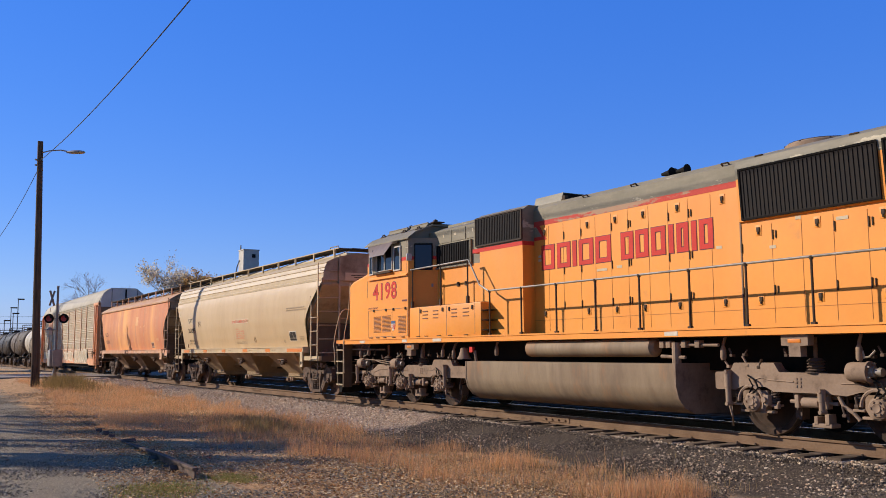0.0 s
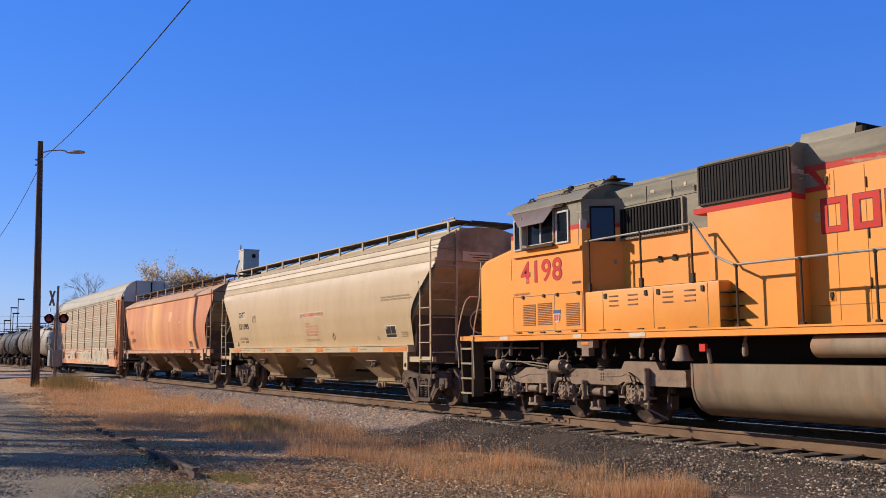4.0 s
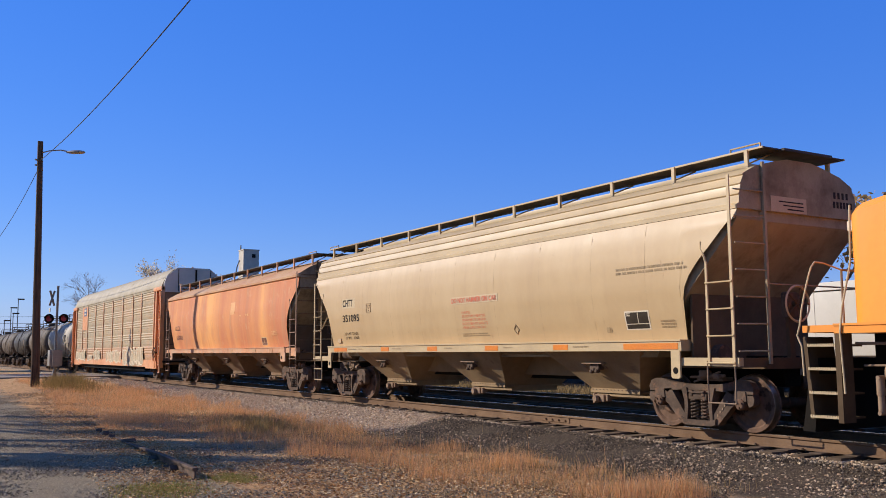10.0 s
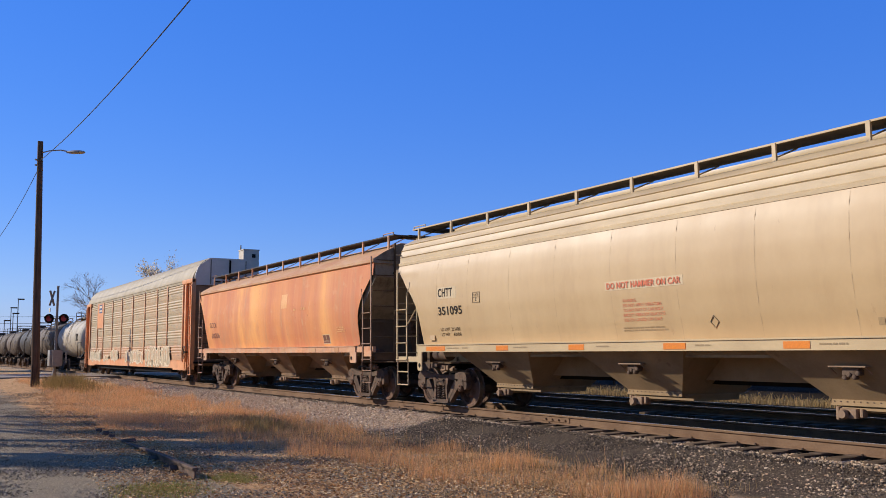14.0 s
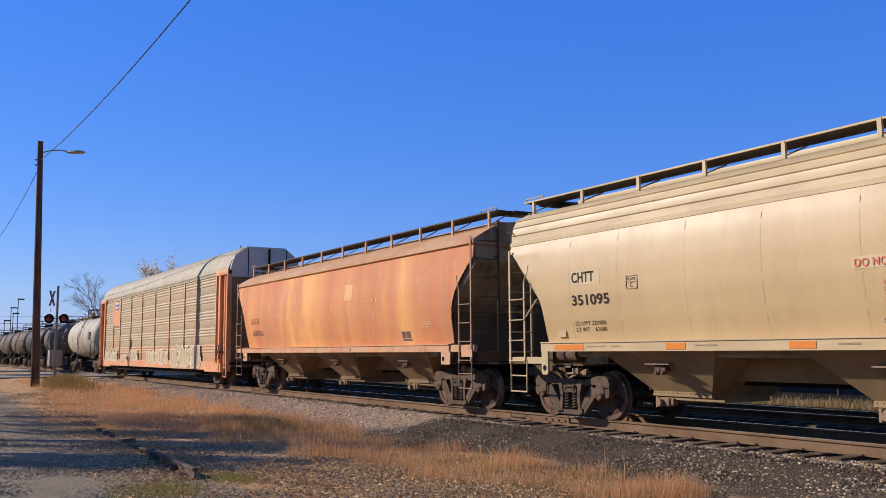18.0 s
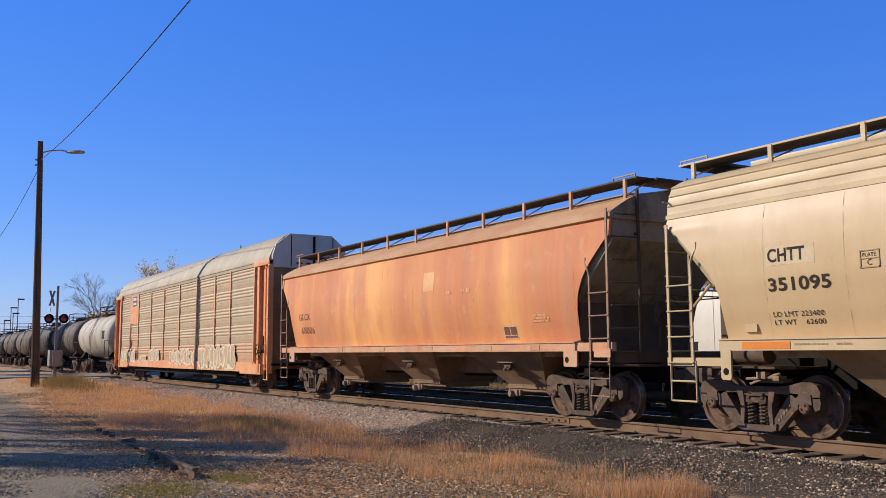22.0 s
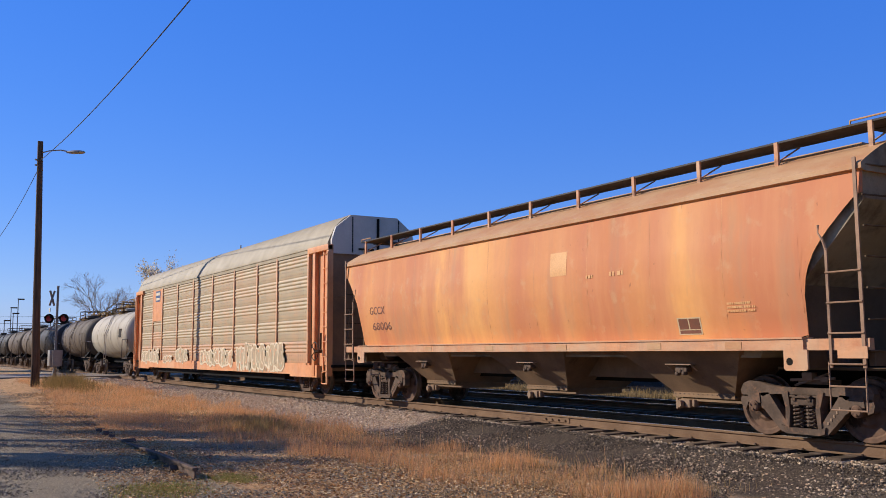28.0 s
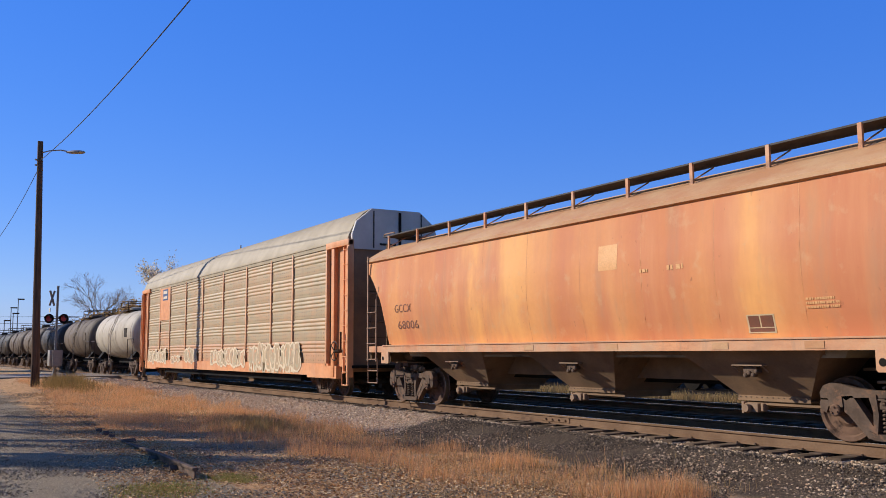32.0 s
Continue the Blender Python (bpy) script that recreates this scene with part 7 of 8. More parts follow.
# ---- enclosed auto carrier
def rack_car():
    xr, xl = -61.15, -86.6
    xc = (xr + xl) / 2
    OFF[0] = xc
    car = empty("autorack_car", "enclosed auto rack car with galvanised panels, orange posts and graffiti", "freight car", "cars of the train", (xc, 0, 0))
    VEHICLES.append((car, xc))
    y = 1.46
    part("inner_wall", box(B(), xl + 1.2, xr - 1.2, -1.38, 1.38, 0.75, 4.6), RACKBROWN, car)
    part("underframe", box(B(), xl + 0.5, xr - 0.5, -0.6, 0.6, 0.62, 1.0), BLACK, car)
    part("floor_beam", box(B(), xl + 4.1, xr - 4.1, -1.32, 1.32, 0.40, 0.66, 0.02), BLACK, car)
    part("side_sill", box(B(), xl + 1.0, xr - 1.5, -1.52, -1.36, 0.62, 0.98), RACKORANGE, car)
    part("side_sill", box(B(), xl + 1.0, xr - 1.5, 1.36, 1.5, 0.62, 0.98), RACKORANGE, car)
    part("top_rail", box(B(), xl + 0.9, xr - 1.3, -1.5, -1.40, 4.44, 4.56), RACKROOF, car)
    posts = [-62.85, -65.6, -67.6, -70.2, -73.0, -75.8, -78.4, -81.15, -83.0, -85.5]
    for x in posts:
        part("post", box(B(), x - 0.05, x + 0.05, -1.52, -1.40, 0.9, 4.5, 0.01), RACKPOST, car)
    for a, c in zip(posts, posts[1:]):
        groups, g = 5, (4.44 - 0.98) / 5
        for j in range(groups):
            z0 = 0.98 + g * j
            # a plain perforated strip below three ribs
            line = [(-1.462, z0 + 0.003), (-1.466, z0 + 0.02), (-1.466, z0 + g * 0.44)]
            for q in range(3):
                zr = z0 + g * (0.46 + 0.18 * q)
                line += [(-1.464, zr), (-1.488, zr + g * 0.05), (-1.490, zr + g * 0.09), (-1.466, zr + g * 0.15)]
            line += [(-1.462, z0 + g - 0.003), (-1.40, z0 + g - 0.004), (-1.40, z0 + 0.004)]
            sheet = part("panel", prism(B(), line, c + 0.052, a - 0.052), RACKRUST if j == 0 or (j == 1 and int(a * 10) % 2) else RACKPANEL, car)
            b = B()
            for q in range(2):
                px = c + 0.2
                while px < a - 0.15:
                    zr = z0 + g * (0.14 + 0.19 * q)
                    b.faces.new([b.verts.new((px + dx, -1.4672, zr + dz)) for dx, dz in ((-0.013, -0.016), (0.013, -0.016), (0.013, 0.016), (-0.013, 0.016))])
                    px += 0.19
            part("vent_screen", b, RUST, sheet)["kind"] = "stuff"
    part("far_wall", box(B(), xl + 1.2, xr - 1.2, 1.38, 1.5, 0.9, 4.5), RACKPANEL, car)
    # ends: corner posts, ladder, brown bulkhead, grey doors above
    for k, xe in ((1, xr), (-1, xl)):
        b = B()
        box(b, *sorted((xe, xe - k * 0.16)), -1.56, -1.40, 0.6, 4.55, 0.01)
        box(b, *sorted((xe - k * 1.05, xe - k * 1.25)), -1.55, -1.40, 0.6, 4.5, 0.01)
        box(b, *sorted((xe, xe - k * 1.6)), -1.58, -1.42, 4.40, 4.58, 0.01)
        box(b, *sorted((xe - k * 0.16, xe - k * 1.05)), -1.42, -1.38, 0.9, 4.5)
        part("corner_post", b, RACKORANGE, car)
        b = box(B(), *sorted((xe - k * 0.9, xe - k * 3.1)), -1.526, -1.36, 0.55, 0.92)
        part("end_bracket", b, RACKORANGE, car)
        lad = part("ladder", box(box(B(), *sorted((xe - k * 0.26, xe - k * 0.32)), -1.60, -1.55, 0.7, 4.35), *sorted((xe + k * 0.02, xe - k * 0.04)), -1.60, -1.55, 0.4, 4.35), RACKORANGE, car)
        for j in range(9):
            part("rung", rod(B(), (xe, -1.6, 0.75 + 0.44 * j), (xe - k * 0.3, -1.6, 0.75 + 0.44 * j), 0.016, 6), RACKORANGE, lad)
        x0, x1 = sorted((xe - k * 0.10, xe - k * 0.16))
        part("end_door", box(B(), x0, x1, -1.40, 1.40, 0.75, 4.30), RACKBROWN, car)
        door = prism(B(), [(-1.44, 4.30), (-1.44, 4.72), (-1.30, 5.12), (-0.80, 5.52), (0.80, 5.52), (1.30, 5.12), (1.44, 4.72), (1.44, 4.30)], xe - k * 0.14, xe - k * 0.04)
        upper = part("upper_door", door, RACKEND, car)
        xf = xe - k * 0.03
        for yy, w in ((0.12, 0.045), (-0.75, 0.015), (0.85, 0.015)):
            part("door_gap", box(B(), *sorted((xf, xf + k * 0.012)), yy - w, yy + w, 4.35, 5.45), BLACK, upper)
        part("door_mark", box(B(), *sorted((xf, xf + k * 0.012)), -0.55, -0.30, 4.44, 4.50), INK, upper)
        part("door_mark", box(B(), *sorted((xf, xf + k * 0.012)), -0.22, -0.02, 4.44, 4.50), INK, upper)
        b = B()
        bent(b, [(xe - k * 0.03, -1.2, 3.0), (xe + k * 0.02, -1.2, 3.0), (xe + k * 0.02, 1.2, 3.0), (xe - k * 0.03, 1.2, 3.0)], 0.016)
        box(b, *sorted((xe, xe + k * 0.08)), -0.9, -0.75, 1.2, 2.6)
        part("end_grab", b, RACKBROWN, car)
        part("end_platform", box(B(), *sorted((xe + k * 0.15, xe - k * 0.5)), -1.45, 1.45, 0.86, 0.94), BLACK, car)
        st = bent(B(), [(xe - k * 0.05, -1.55, 0.75), (xe - k * 0.05, -1.55, 0.38), (xe - k * 0.45, -1.55, 0.38), (xe - k * 0.45, -1.55, 0.75)], 0.018)
        part("stirrup_step", st, RACKORANGE, car)
        coupler(car, xe, k)
        freight_truck(car, xe - k * 2.75, 0.42)
    # roof of bent sheets, one piece to each bay
    prof = [(-1.52, 4.56), (-1.52, 4.62), (-1.42, 4.86), (-1.26, 5.16), (-1.0, 5.40), (-0.76, 5.54), (0.76, 5.54), (1.0, 5.40), (1.26, 5.16), (1.42, 4.86), (1.52, 4.62), (1.52, 4.56)]
    n = 10
    for i in range(n):
        a, c = xl + 0.18 + (xr - xl - 0.36) * i / n, xl + 0.18 + (xr - xl - 0.36) * (i + 1) / n
        part("roof_sheet", prism(B(), prof, a + 0.002, c - 0.002), RACKROOF, car)
    # hand-brake wheel on the side by the ladder
    b = lathe(B(), [(-1.70, 0.25), (-1.715, 0.27), (-1.70, 0.29), (-1.685, 0.27), (-1.70, 0.25)], (-61.81, 0, 1.35), 24, "y", False)
    bw = part("brake_wheel", b, POST, car)
    b = rod(B(), (-61.81, -1.70, 1.35), (-61.81, -1.45, 1.35), 0.05, 8)
    for j in range(5):
        q = 2 * math.pi * j / 5
        rod(b, (-61.81, -1.70, 1.35), (-61.81 + 0.27 * math.cos(q), -1.70, 1.35 + 0.27 * math.sin(q)), 0.016, 6)
    part("spokes", b, POST, bw)
    bent(b := B(), [(-61.81, -1.5, 1.3), (-61.81 + 0.05, -1.52, 1.9)], 0.03)
    part("brake_chain", b, POST, car)
    # emblem panel
    b = box(B(), -82.92, -81.22, -1.515, -1.47, 2.90, 4.44)
    pl = part("emblem_panel", b, RACKORANGE, car)
    part("emblem", box(B(), -82.45, -81.55, -1.522, -1.515, 3.85, 4.38), LOGOBLUE, pl)
    part("emblem_band", box(B(), -82.36, -81.64, -1.528, -1.522, 4.16, 4.30), WHITE, pl)
    part("emblem_band", box(B(), -82.34, -81.66, -1.528, -1.522, 3.92, 4.04), WHITE, pl)
    # graffiti: swelling blobs of spray paint along the foot of the wall with darker rims and scrawls, not readable
    rnd = random.Random(7)
    fills = [surface("spray_fill", c, tuple(v * 0.8 for v in c), 2.5, 0.7, bump=0, layers=((3.0, (1, 1, 0.5), (0.42, 0.31, 0.20), 0.50, 0.08, 0.75),)) for c in ((0.52, 0.45, 0.31), (0.46, 0.42, 0.30), (0.62, 0.38, 0.23), (0.50, 0.41, 0.27))]
    rim = surface("spray_rim", (0.76, 0.70, 0.56), (0.66, 0.58, 0.43), 4, 0.7, bump=0)
    dark = surface("spray_scrawl", (0.26, 0.22, 0.16), (0.36, 0.29, 0.20), 4, 0.7, bump=0)

    def stroke(pts, w, mat, name="spray_stroke"):
        b, n = B(), len(pts) - 1
        left, right = [], []
        for q in range(n + 1):
            d = pts[min(q + 1, n)] - pts[max(q - 1, 0)]
            nn = Vector((-d.z, 0, d.x)).normalized() * w
            left.append(b.verts.new(pts[q] - nn))
            right.append(b.verts.new(pts[q] + nn))
        for q in range(n):
            b.faces.new((left[q], left[q + 1], right[q + 1], right[q]))
        part(name, b, mat, car)

    count = 0
    for xa, xb, z0, z1, step, paints in ((-69.7, -64.9, 0.70, 1.66, 0.44, (0, 3, 1, 3)), (-74.4, -70.1, 0.80, 1.50, 0.42, (3, 2, 1, 0)), (-78.3, -76.4, 0.92, 1.58, 0.46, (3, 1)), (-80.6, -79.0, 0.88, 1.2, 0.5, (2,)), (-85.1, -81.7, 0.85, 1.50, 0.44, (1, 3, 1))):
        x = xa + step / 2
        while x < xb:
            count += 1
            y = -1.530 - 0.0014 * (count % 4)
            m, rx, rz = 22, step * rnd.uniform(0.50, 0.66), (z1 - z0) * rnd.uniform(0.34, 0.50)
            cz, f1, f2 = (z0 + z1) / 2 + rnd.uniform(-0.05, 0.03), rnd.uniform(0, 6), rnd.uniform(0, 6)
            ring = []
            for k in range(m):
                q = 2 * math.pi * k / m
                g = 1 + 0.13 * math.sin(3 * q + f1) + 0.08 * math.sin(5 * q + f2)
                c, d = math.cos(q), math.sin(q)
                ring.append(Vector((x + rx * g * math.copysign(abs(c) ** 0.7, c), y, cz + rz * g * math.copysign(abs(d) ** 0.7, d))))
            b = B()
            b.faces.new([b.verts.new(p) for p in ring])
            part("spray_fill", b, fills[paints[count % len(paints)]], car)
            stroke([p - Vector((0, 0.0006, 0)) for p in ring + ring[:2]], rnd.uniform(0.022, 0.042), rim)
            for k in range(6):
                f, h = rnd.uniform(0, 6), rnd.uniform(0.25, 0.5)
                stroke([Vector((x + rx * 0.55 * math.cos(f + 0.35 * u * h * 3), y - 0.0007 - 0.0001 * k, cz + rz * 0.6 * math.sin(f + 0.5 * u * h * 2))) for u in range(9)], rnd.uniform(0.012, 0.034), rnd.choice((rim, PAINTTEAL, dark, PAINTPINK, rim)))
            x += step
    for k in range(26):
        x = -69.6 + 4.8 * k / 26 + rnd.uniform(-0.05, 0.05)
        stroke([Vector((x, -1.5300 - 0.0004 * (k % 4), 0.97)), Vector((x + 0.03, -1.5300 - 0.0004 * (k % 4), 0.8)), Vector((x + rnd.uniform(-0.05, 0.05), -1.5300 - 0.0004 * (k % 4), rnd.uniform(0.63, 0.7)))], rnd.uniform(0.03, 0.10), rnd.choice((rim, fills[0], rim, fills[1])), "spray_drip")


# ---- tank cars
def tank_car(xr, length, paint, label, r=1.42):
    xl = xr - length
    xc = (xr + xl) / 2
    OFF[0] = xc
    car = empty("tank_car", label, "freight car", "cars of the train", (xc, 0, 0))
    VEHICLES.append((car, xc))
    zc = 1.02 + r
    a, c = xl + 0.75, xr - 0.75
    prof = [(a - 0.02, 0.35), (a + 0.02, 0.8), (a + 0.14, 1.14), (a + 0.30, r - 0.06), (a + 0.48, r), (c - 0.48, r), (c - 0.30, r - 0.06), (c - 0.14, 1.14), (c - 0.02, 0.8), (c + 0.02, 0.35)]
    shell = part("tank_shell", lathe(B(), prof, (0, 0, zc), 40, "x"), paint, car)
    for x in np.linspace(a + 0.5, c - 0.5, 6):
        part("shell_seam", lathe(B(), [(x - 0.015, r), (x - 0.015, r + 0.012), (x + 0.015, r + 0.012), (x + 0.015, r)], (0, 0, zc), 40, "x"), paint, shell)
    part("manway", lathe(B(), [(zc + r - 0.1, 0.38), (zc + r + 0.22, 0.38), (zc + r + 0.26, 0.3)], (xc, 0, 0), 18, "z"), paint, car)
    b = box(B(), xc - 1.1, xc + 1.1, -0.75, 0.75, zc + r + 0.02, zc + r + 0.06)
    for sx in (-1.05, 1.05):
        for sy in (-0.72, 0.72):
            rod(b, (xc + sx, sy, zc + r), (xc + sx, sy, zc + r + 0.55), 0.025, 6)
    for z in (0.28, 0.55):
        bent(b, [(xc - 1.05, -0.72, zc + r + z), (xc + 1.05, -0.72, zc + r + z), (xc + 1.05, 0.72, zc + r + z), (xc - 1.05, 0.72, zc + r + z), (xc - 1.05, -0.72, zc + r + z)], 0.022)
    part("top_platform", b, POST, car)
    b = box(B(), xl + 0.1, xr - 0.1, -0.25, 0.25, 0.75, 1.15)
    part("centre_sill", b, BLACK, car)
    for k, xe in ((1, xr), (-1, xl)):
        part("end_walkway", box(B(), *sorted((xe - k * 0.1, xe - k * 1.5)), -1.5, 1.5, 1.02, 1.08), POST, car)
        part("bolster_saddle", prism(B(), [(-1.3, 1.0), (1.3, 1.0), (0.9, 1.55), (-0.9, 1.55)], xe - k * 1.5, xe - k * 2.1), BLACK, car)
        b = bent(B(), [(xe - k * 0.15, -1.5, 1.08), (xe - k * 0.15, -1.5, 2.1), (xe - k * 1.5, -1.5, 2.1), (xe - k * 1.5, -1.5, 1.08)], 0.02)
        part("hand_grab", b, POST, car)
        coupler(car, xe - k * 0.1, k)
        freight_truck(car, xe - k * 1.85)
    b = B()
    for x in (xc - 0.25, xc + 0.25):
        bent(b, [(x, -1.52, 0.6), (x, -1.52, zc), (x, -1.1, zc + 1.1), (x, -0.75, zc + r + 0.05)], 0.02)
    lad = part("ladder", b, paint, car)
    for j in range(8):
        part("rung", rod(B(), (xc - 0.25, -1.52, 0.7 + 0.3 * j), (xc + 0.25, -1.52, 0.7 + 0.3 * j), 0.012, 5), paint, lad)
    part("data_panel", box(B(), xr - 2.9, xr - 2.2, -r - 0.012, -r + 0.03, zc - 0.2, zc + 0.3), INK if paint is TANKWHITE else TANKBROWN, car)


locomotive()
tan_hopper()
orange_hopper()
rack_car()
x_tank = -88.6
for paint, label in ((TANKWHITE, "pale grey tank car with a stained shell"), (TANKBROWN, "dusty brown-black tank car with worn stencils"), (TANKBLACK, "black tank car with dusty streaks"),
                     (TANKBROWN, "brown dusty tank car"), (TANKBROWN, "brown dusty tank car"), (TANKBLACK, "black tank car with dusty streaks"), (TANKBLACK, "black tank car with dusty streaks")):
    tank_car(x_tank, 12.6, paint, label)
    x_tank -= 12.9
OFF[0] = 0.0
# ---- roadside things
def utility_pole():
    base, top = Vector((-45.0, -7.09, -0.3)), Vector((-44.95, -7.33, 11.1))
    pole = empty("utility_pole", "tall dark wooden utility pole with a street light arm", "utility pole", "", base)
    OFF_Y = base

    def put(name, b, mat, parent):
        bmesh.ops.translate(b, verts=b.verts, vec=-OFF_Y)
        return part(name, b, mat, parent, shift=False)

    put("pole", rod(B(), base, top, 0.19, 16, 0.12), POLEWOOD, pole)
    w = (top - base).normalized()
    at = top - w * 0.55
    head = Vector((-44.2, -6.05, 10.58))
    b = bent(B(), [at, at + (head - at) * 0.3 + Vector((0, 0, 0.10)), at + (head - at) * 0.65 + Vector((0, 0, 0.12)), head], 0.03, 8)
    put("lamp_arm", b, ALU, pole)
    d = (head - at)
    d.z = 0
    d.normalize()
    b = B()
    side = Vector((-d.y, d.x, 0))
    prof = [(-0.25, 0.05, 0.05), (-0.1, 0.09, 0.08), (0.1, 0.15, 0.10), (0.35, 0.18, 0.10), (0.52, 0.13, 0.07), (0.6, 0.03, 0.03)]
    rings = []
    for s, wd, hh in prof:
        rings.append([b.verts.new(head + d * s + side * (wd * math.cos(a)) + Vector((0, 0, hh * math.sin(a) * (1.0 if math.sin(a) > 0 else 0.7)))) for a in (2 * math.pi * i / 14 for i in range(14))])
    for p, q in zip(rings, rings[1:]):
        for i in range(14):
            b.faces.new((p[i], p[(i + 1) % 14], q[(i + 1) % 14], q[i])).smooth = True
    b.faces.new(rings[0])
    b.faces.new(rings[-1][::-1])
    put("lamp_head", b, ALU, pole)
    b = B()
    for k, dz in ((1, 0.9), (1, 1.15)):
        c = top - w * dz
        rod(b, c + Vector((0.1, -0.12, 0)), c + Vector((0.18, -0.22, 0.0)), 0.04, 8)
    put("insulator", b, HANDRAIL, pole)
    put("ground_guard", rod(B(), base + Vector((0.14, -0.16, 0.1)), base + Vector((0.14, -0.16, 1.1)), 0.04, 8), POST, pole)
    # cables
    for label, p, q, sag in (("black overhead cable", top - w * 0.9, Vector((7.0, -7.55, 10.0)), 1.0), ("black overhead cable", top - w * 1.15, Vector((-92, -6.6, 10.2)), 0.95)):
        b, pts = B(), []
        for i in range(41):
            u = i / 40
            c = p + (q - p) * u
            pts.append(c - Vector((0, 0, sag * 4 * u * (1 - u))))
        bent(b, pts, 0.016, 5)
        solid("overhead_cable", b, WIRE, label + " strung from the utility pole", "cable", "cables")


utility_pole()


def crossing_signal():
    o = Vector((-55.69, -4.79, -0.1))
    sig = empty("crossing_signal", "railroad crossing signal with unlit red lamps and a crossbuck", "crossing signal", "", o)
    R = Vector((math.sin(YAW), math.cos(YAW), 0))  # the camera's right; the lamp bar below runs along it to face the view
    face = Vector((0.42, -0.9, 0)).normalized()

    def put(name, b, mat, parent):
        return part(name, b, mat, parent, shift=False)

    put("mast", rod(B(), (0, 0, 0), (0.1, 0, 5.2), 0.065, 12), MAST, sig)
    put("mast_base", rod(B(), (0, 0, 0), (0, 0, 0.5), 0.16, 12, 0.09), MAST, sig)
    side = Vector((-0.516, -0.856, 0)) * 0.42
    b = rod(B(), side * 1.0 + Vector((0.05, 0, 3.4)), -side + Vector((0.05, 0, 3.4)), 0.03, 8)
    put("lamp_bar", b, MAST, sig)
    fw = Vector((0.856, -0.516, 0))
    for k in (-1, 1):
        c = side * k + Vector((0.06, 0, 3.4))
        b = rod(B(), c + fw * 0.02, c + fw * 0.05, 0.27, 24)
        disc = put("lamp_disc", b, BLACK, sig)
        put("lens", rod(B(), c + fw * 0.06, c + fw * 0.09, 0.16, 18), SIGNALRED, disc)
        b = B()
        for i in range(9):
            a = math.pi * i / 9
            a2 = math.pi * (i + 1) / 9
            sd = side.normalized()
            v = [c + sd * (0.18 * math.cos(q)) + Vector((0, 0, 0.18 * math.sin(q))) + fw * f for q, f in ((a, 0.06), (a2, 0.06), (a2, 0.34), (a, 0.34))]
            b.faces.new([b.verts.new(p) for p in v])
        put("hood", b, BLACK, disc)
    # crossbuck, its blades narrowed to look turned to the road from the camera
    cb = Vector((0.12, -0.3, 4.55))
    ud = Vector((0.06, -0.13, 0))
    for k in (-1, 1):
        p, q = cb - ud * k - Vector((0, 0, 0.42)), cb + ud * k + Vector((0, 0, 0.42))
        b = rod(B(), p, q, 0.075, 4)
        put("crossbuck_blade", b, MAST, sig)
    put("track_sign", box(B(), -0.14, 0.14, -0.4, -0.36, 3.75, 4.0), WHITE, sig)
    b = box(B(), -0.40, 0.38, -0.34, 0.34, 0.72, 1.62, 0.02)
    put("relay_cabinet", b, GREYBOX, sig)
    b = B()
    for sx in (-0.62, 0.5):
        box(b, sx - 0.06, sx + 0.06, -0.2, 0.2, 0.7, 1.6)
    put("gate_bracket", b, GREYBOX, sig)
    b = lathe(B(), [(2.72, 0.1), (2.74, 0.16), (2.86, 0.12), (2.9, 0.04)], (0.35, -0.4, 0), 14, "z")
    rod(b, (0.0, 0, 2.75), (0.62, -0.7, 2.75), 0.03, 8)
    put("warning_bell", b, MAST, sig)
    put("cap", rod(B(), (0.1, 0, 5.2), (0.1, 0, 5.26), 0.08, 10), ALU, sig)


crossing_signal()


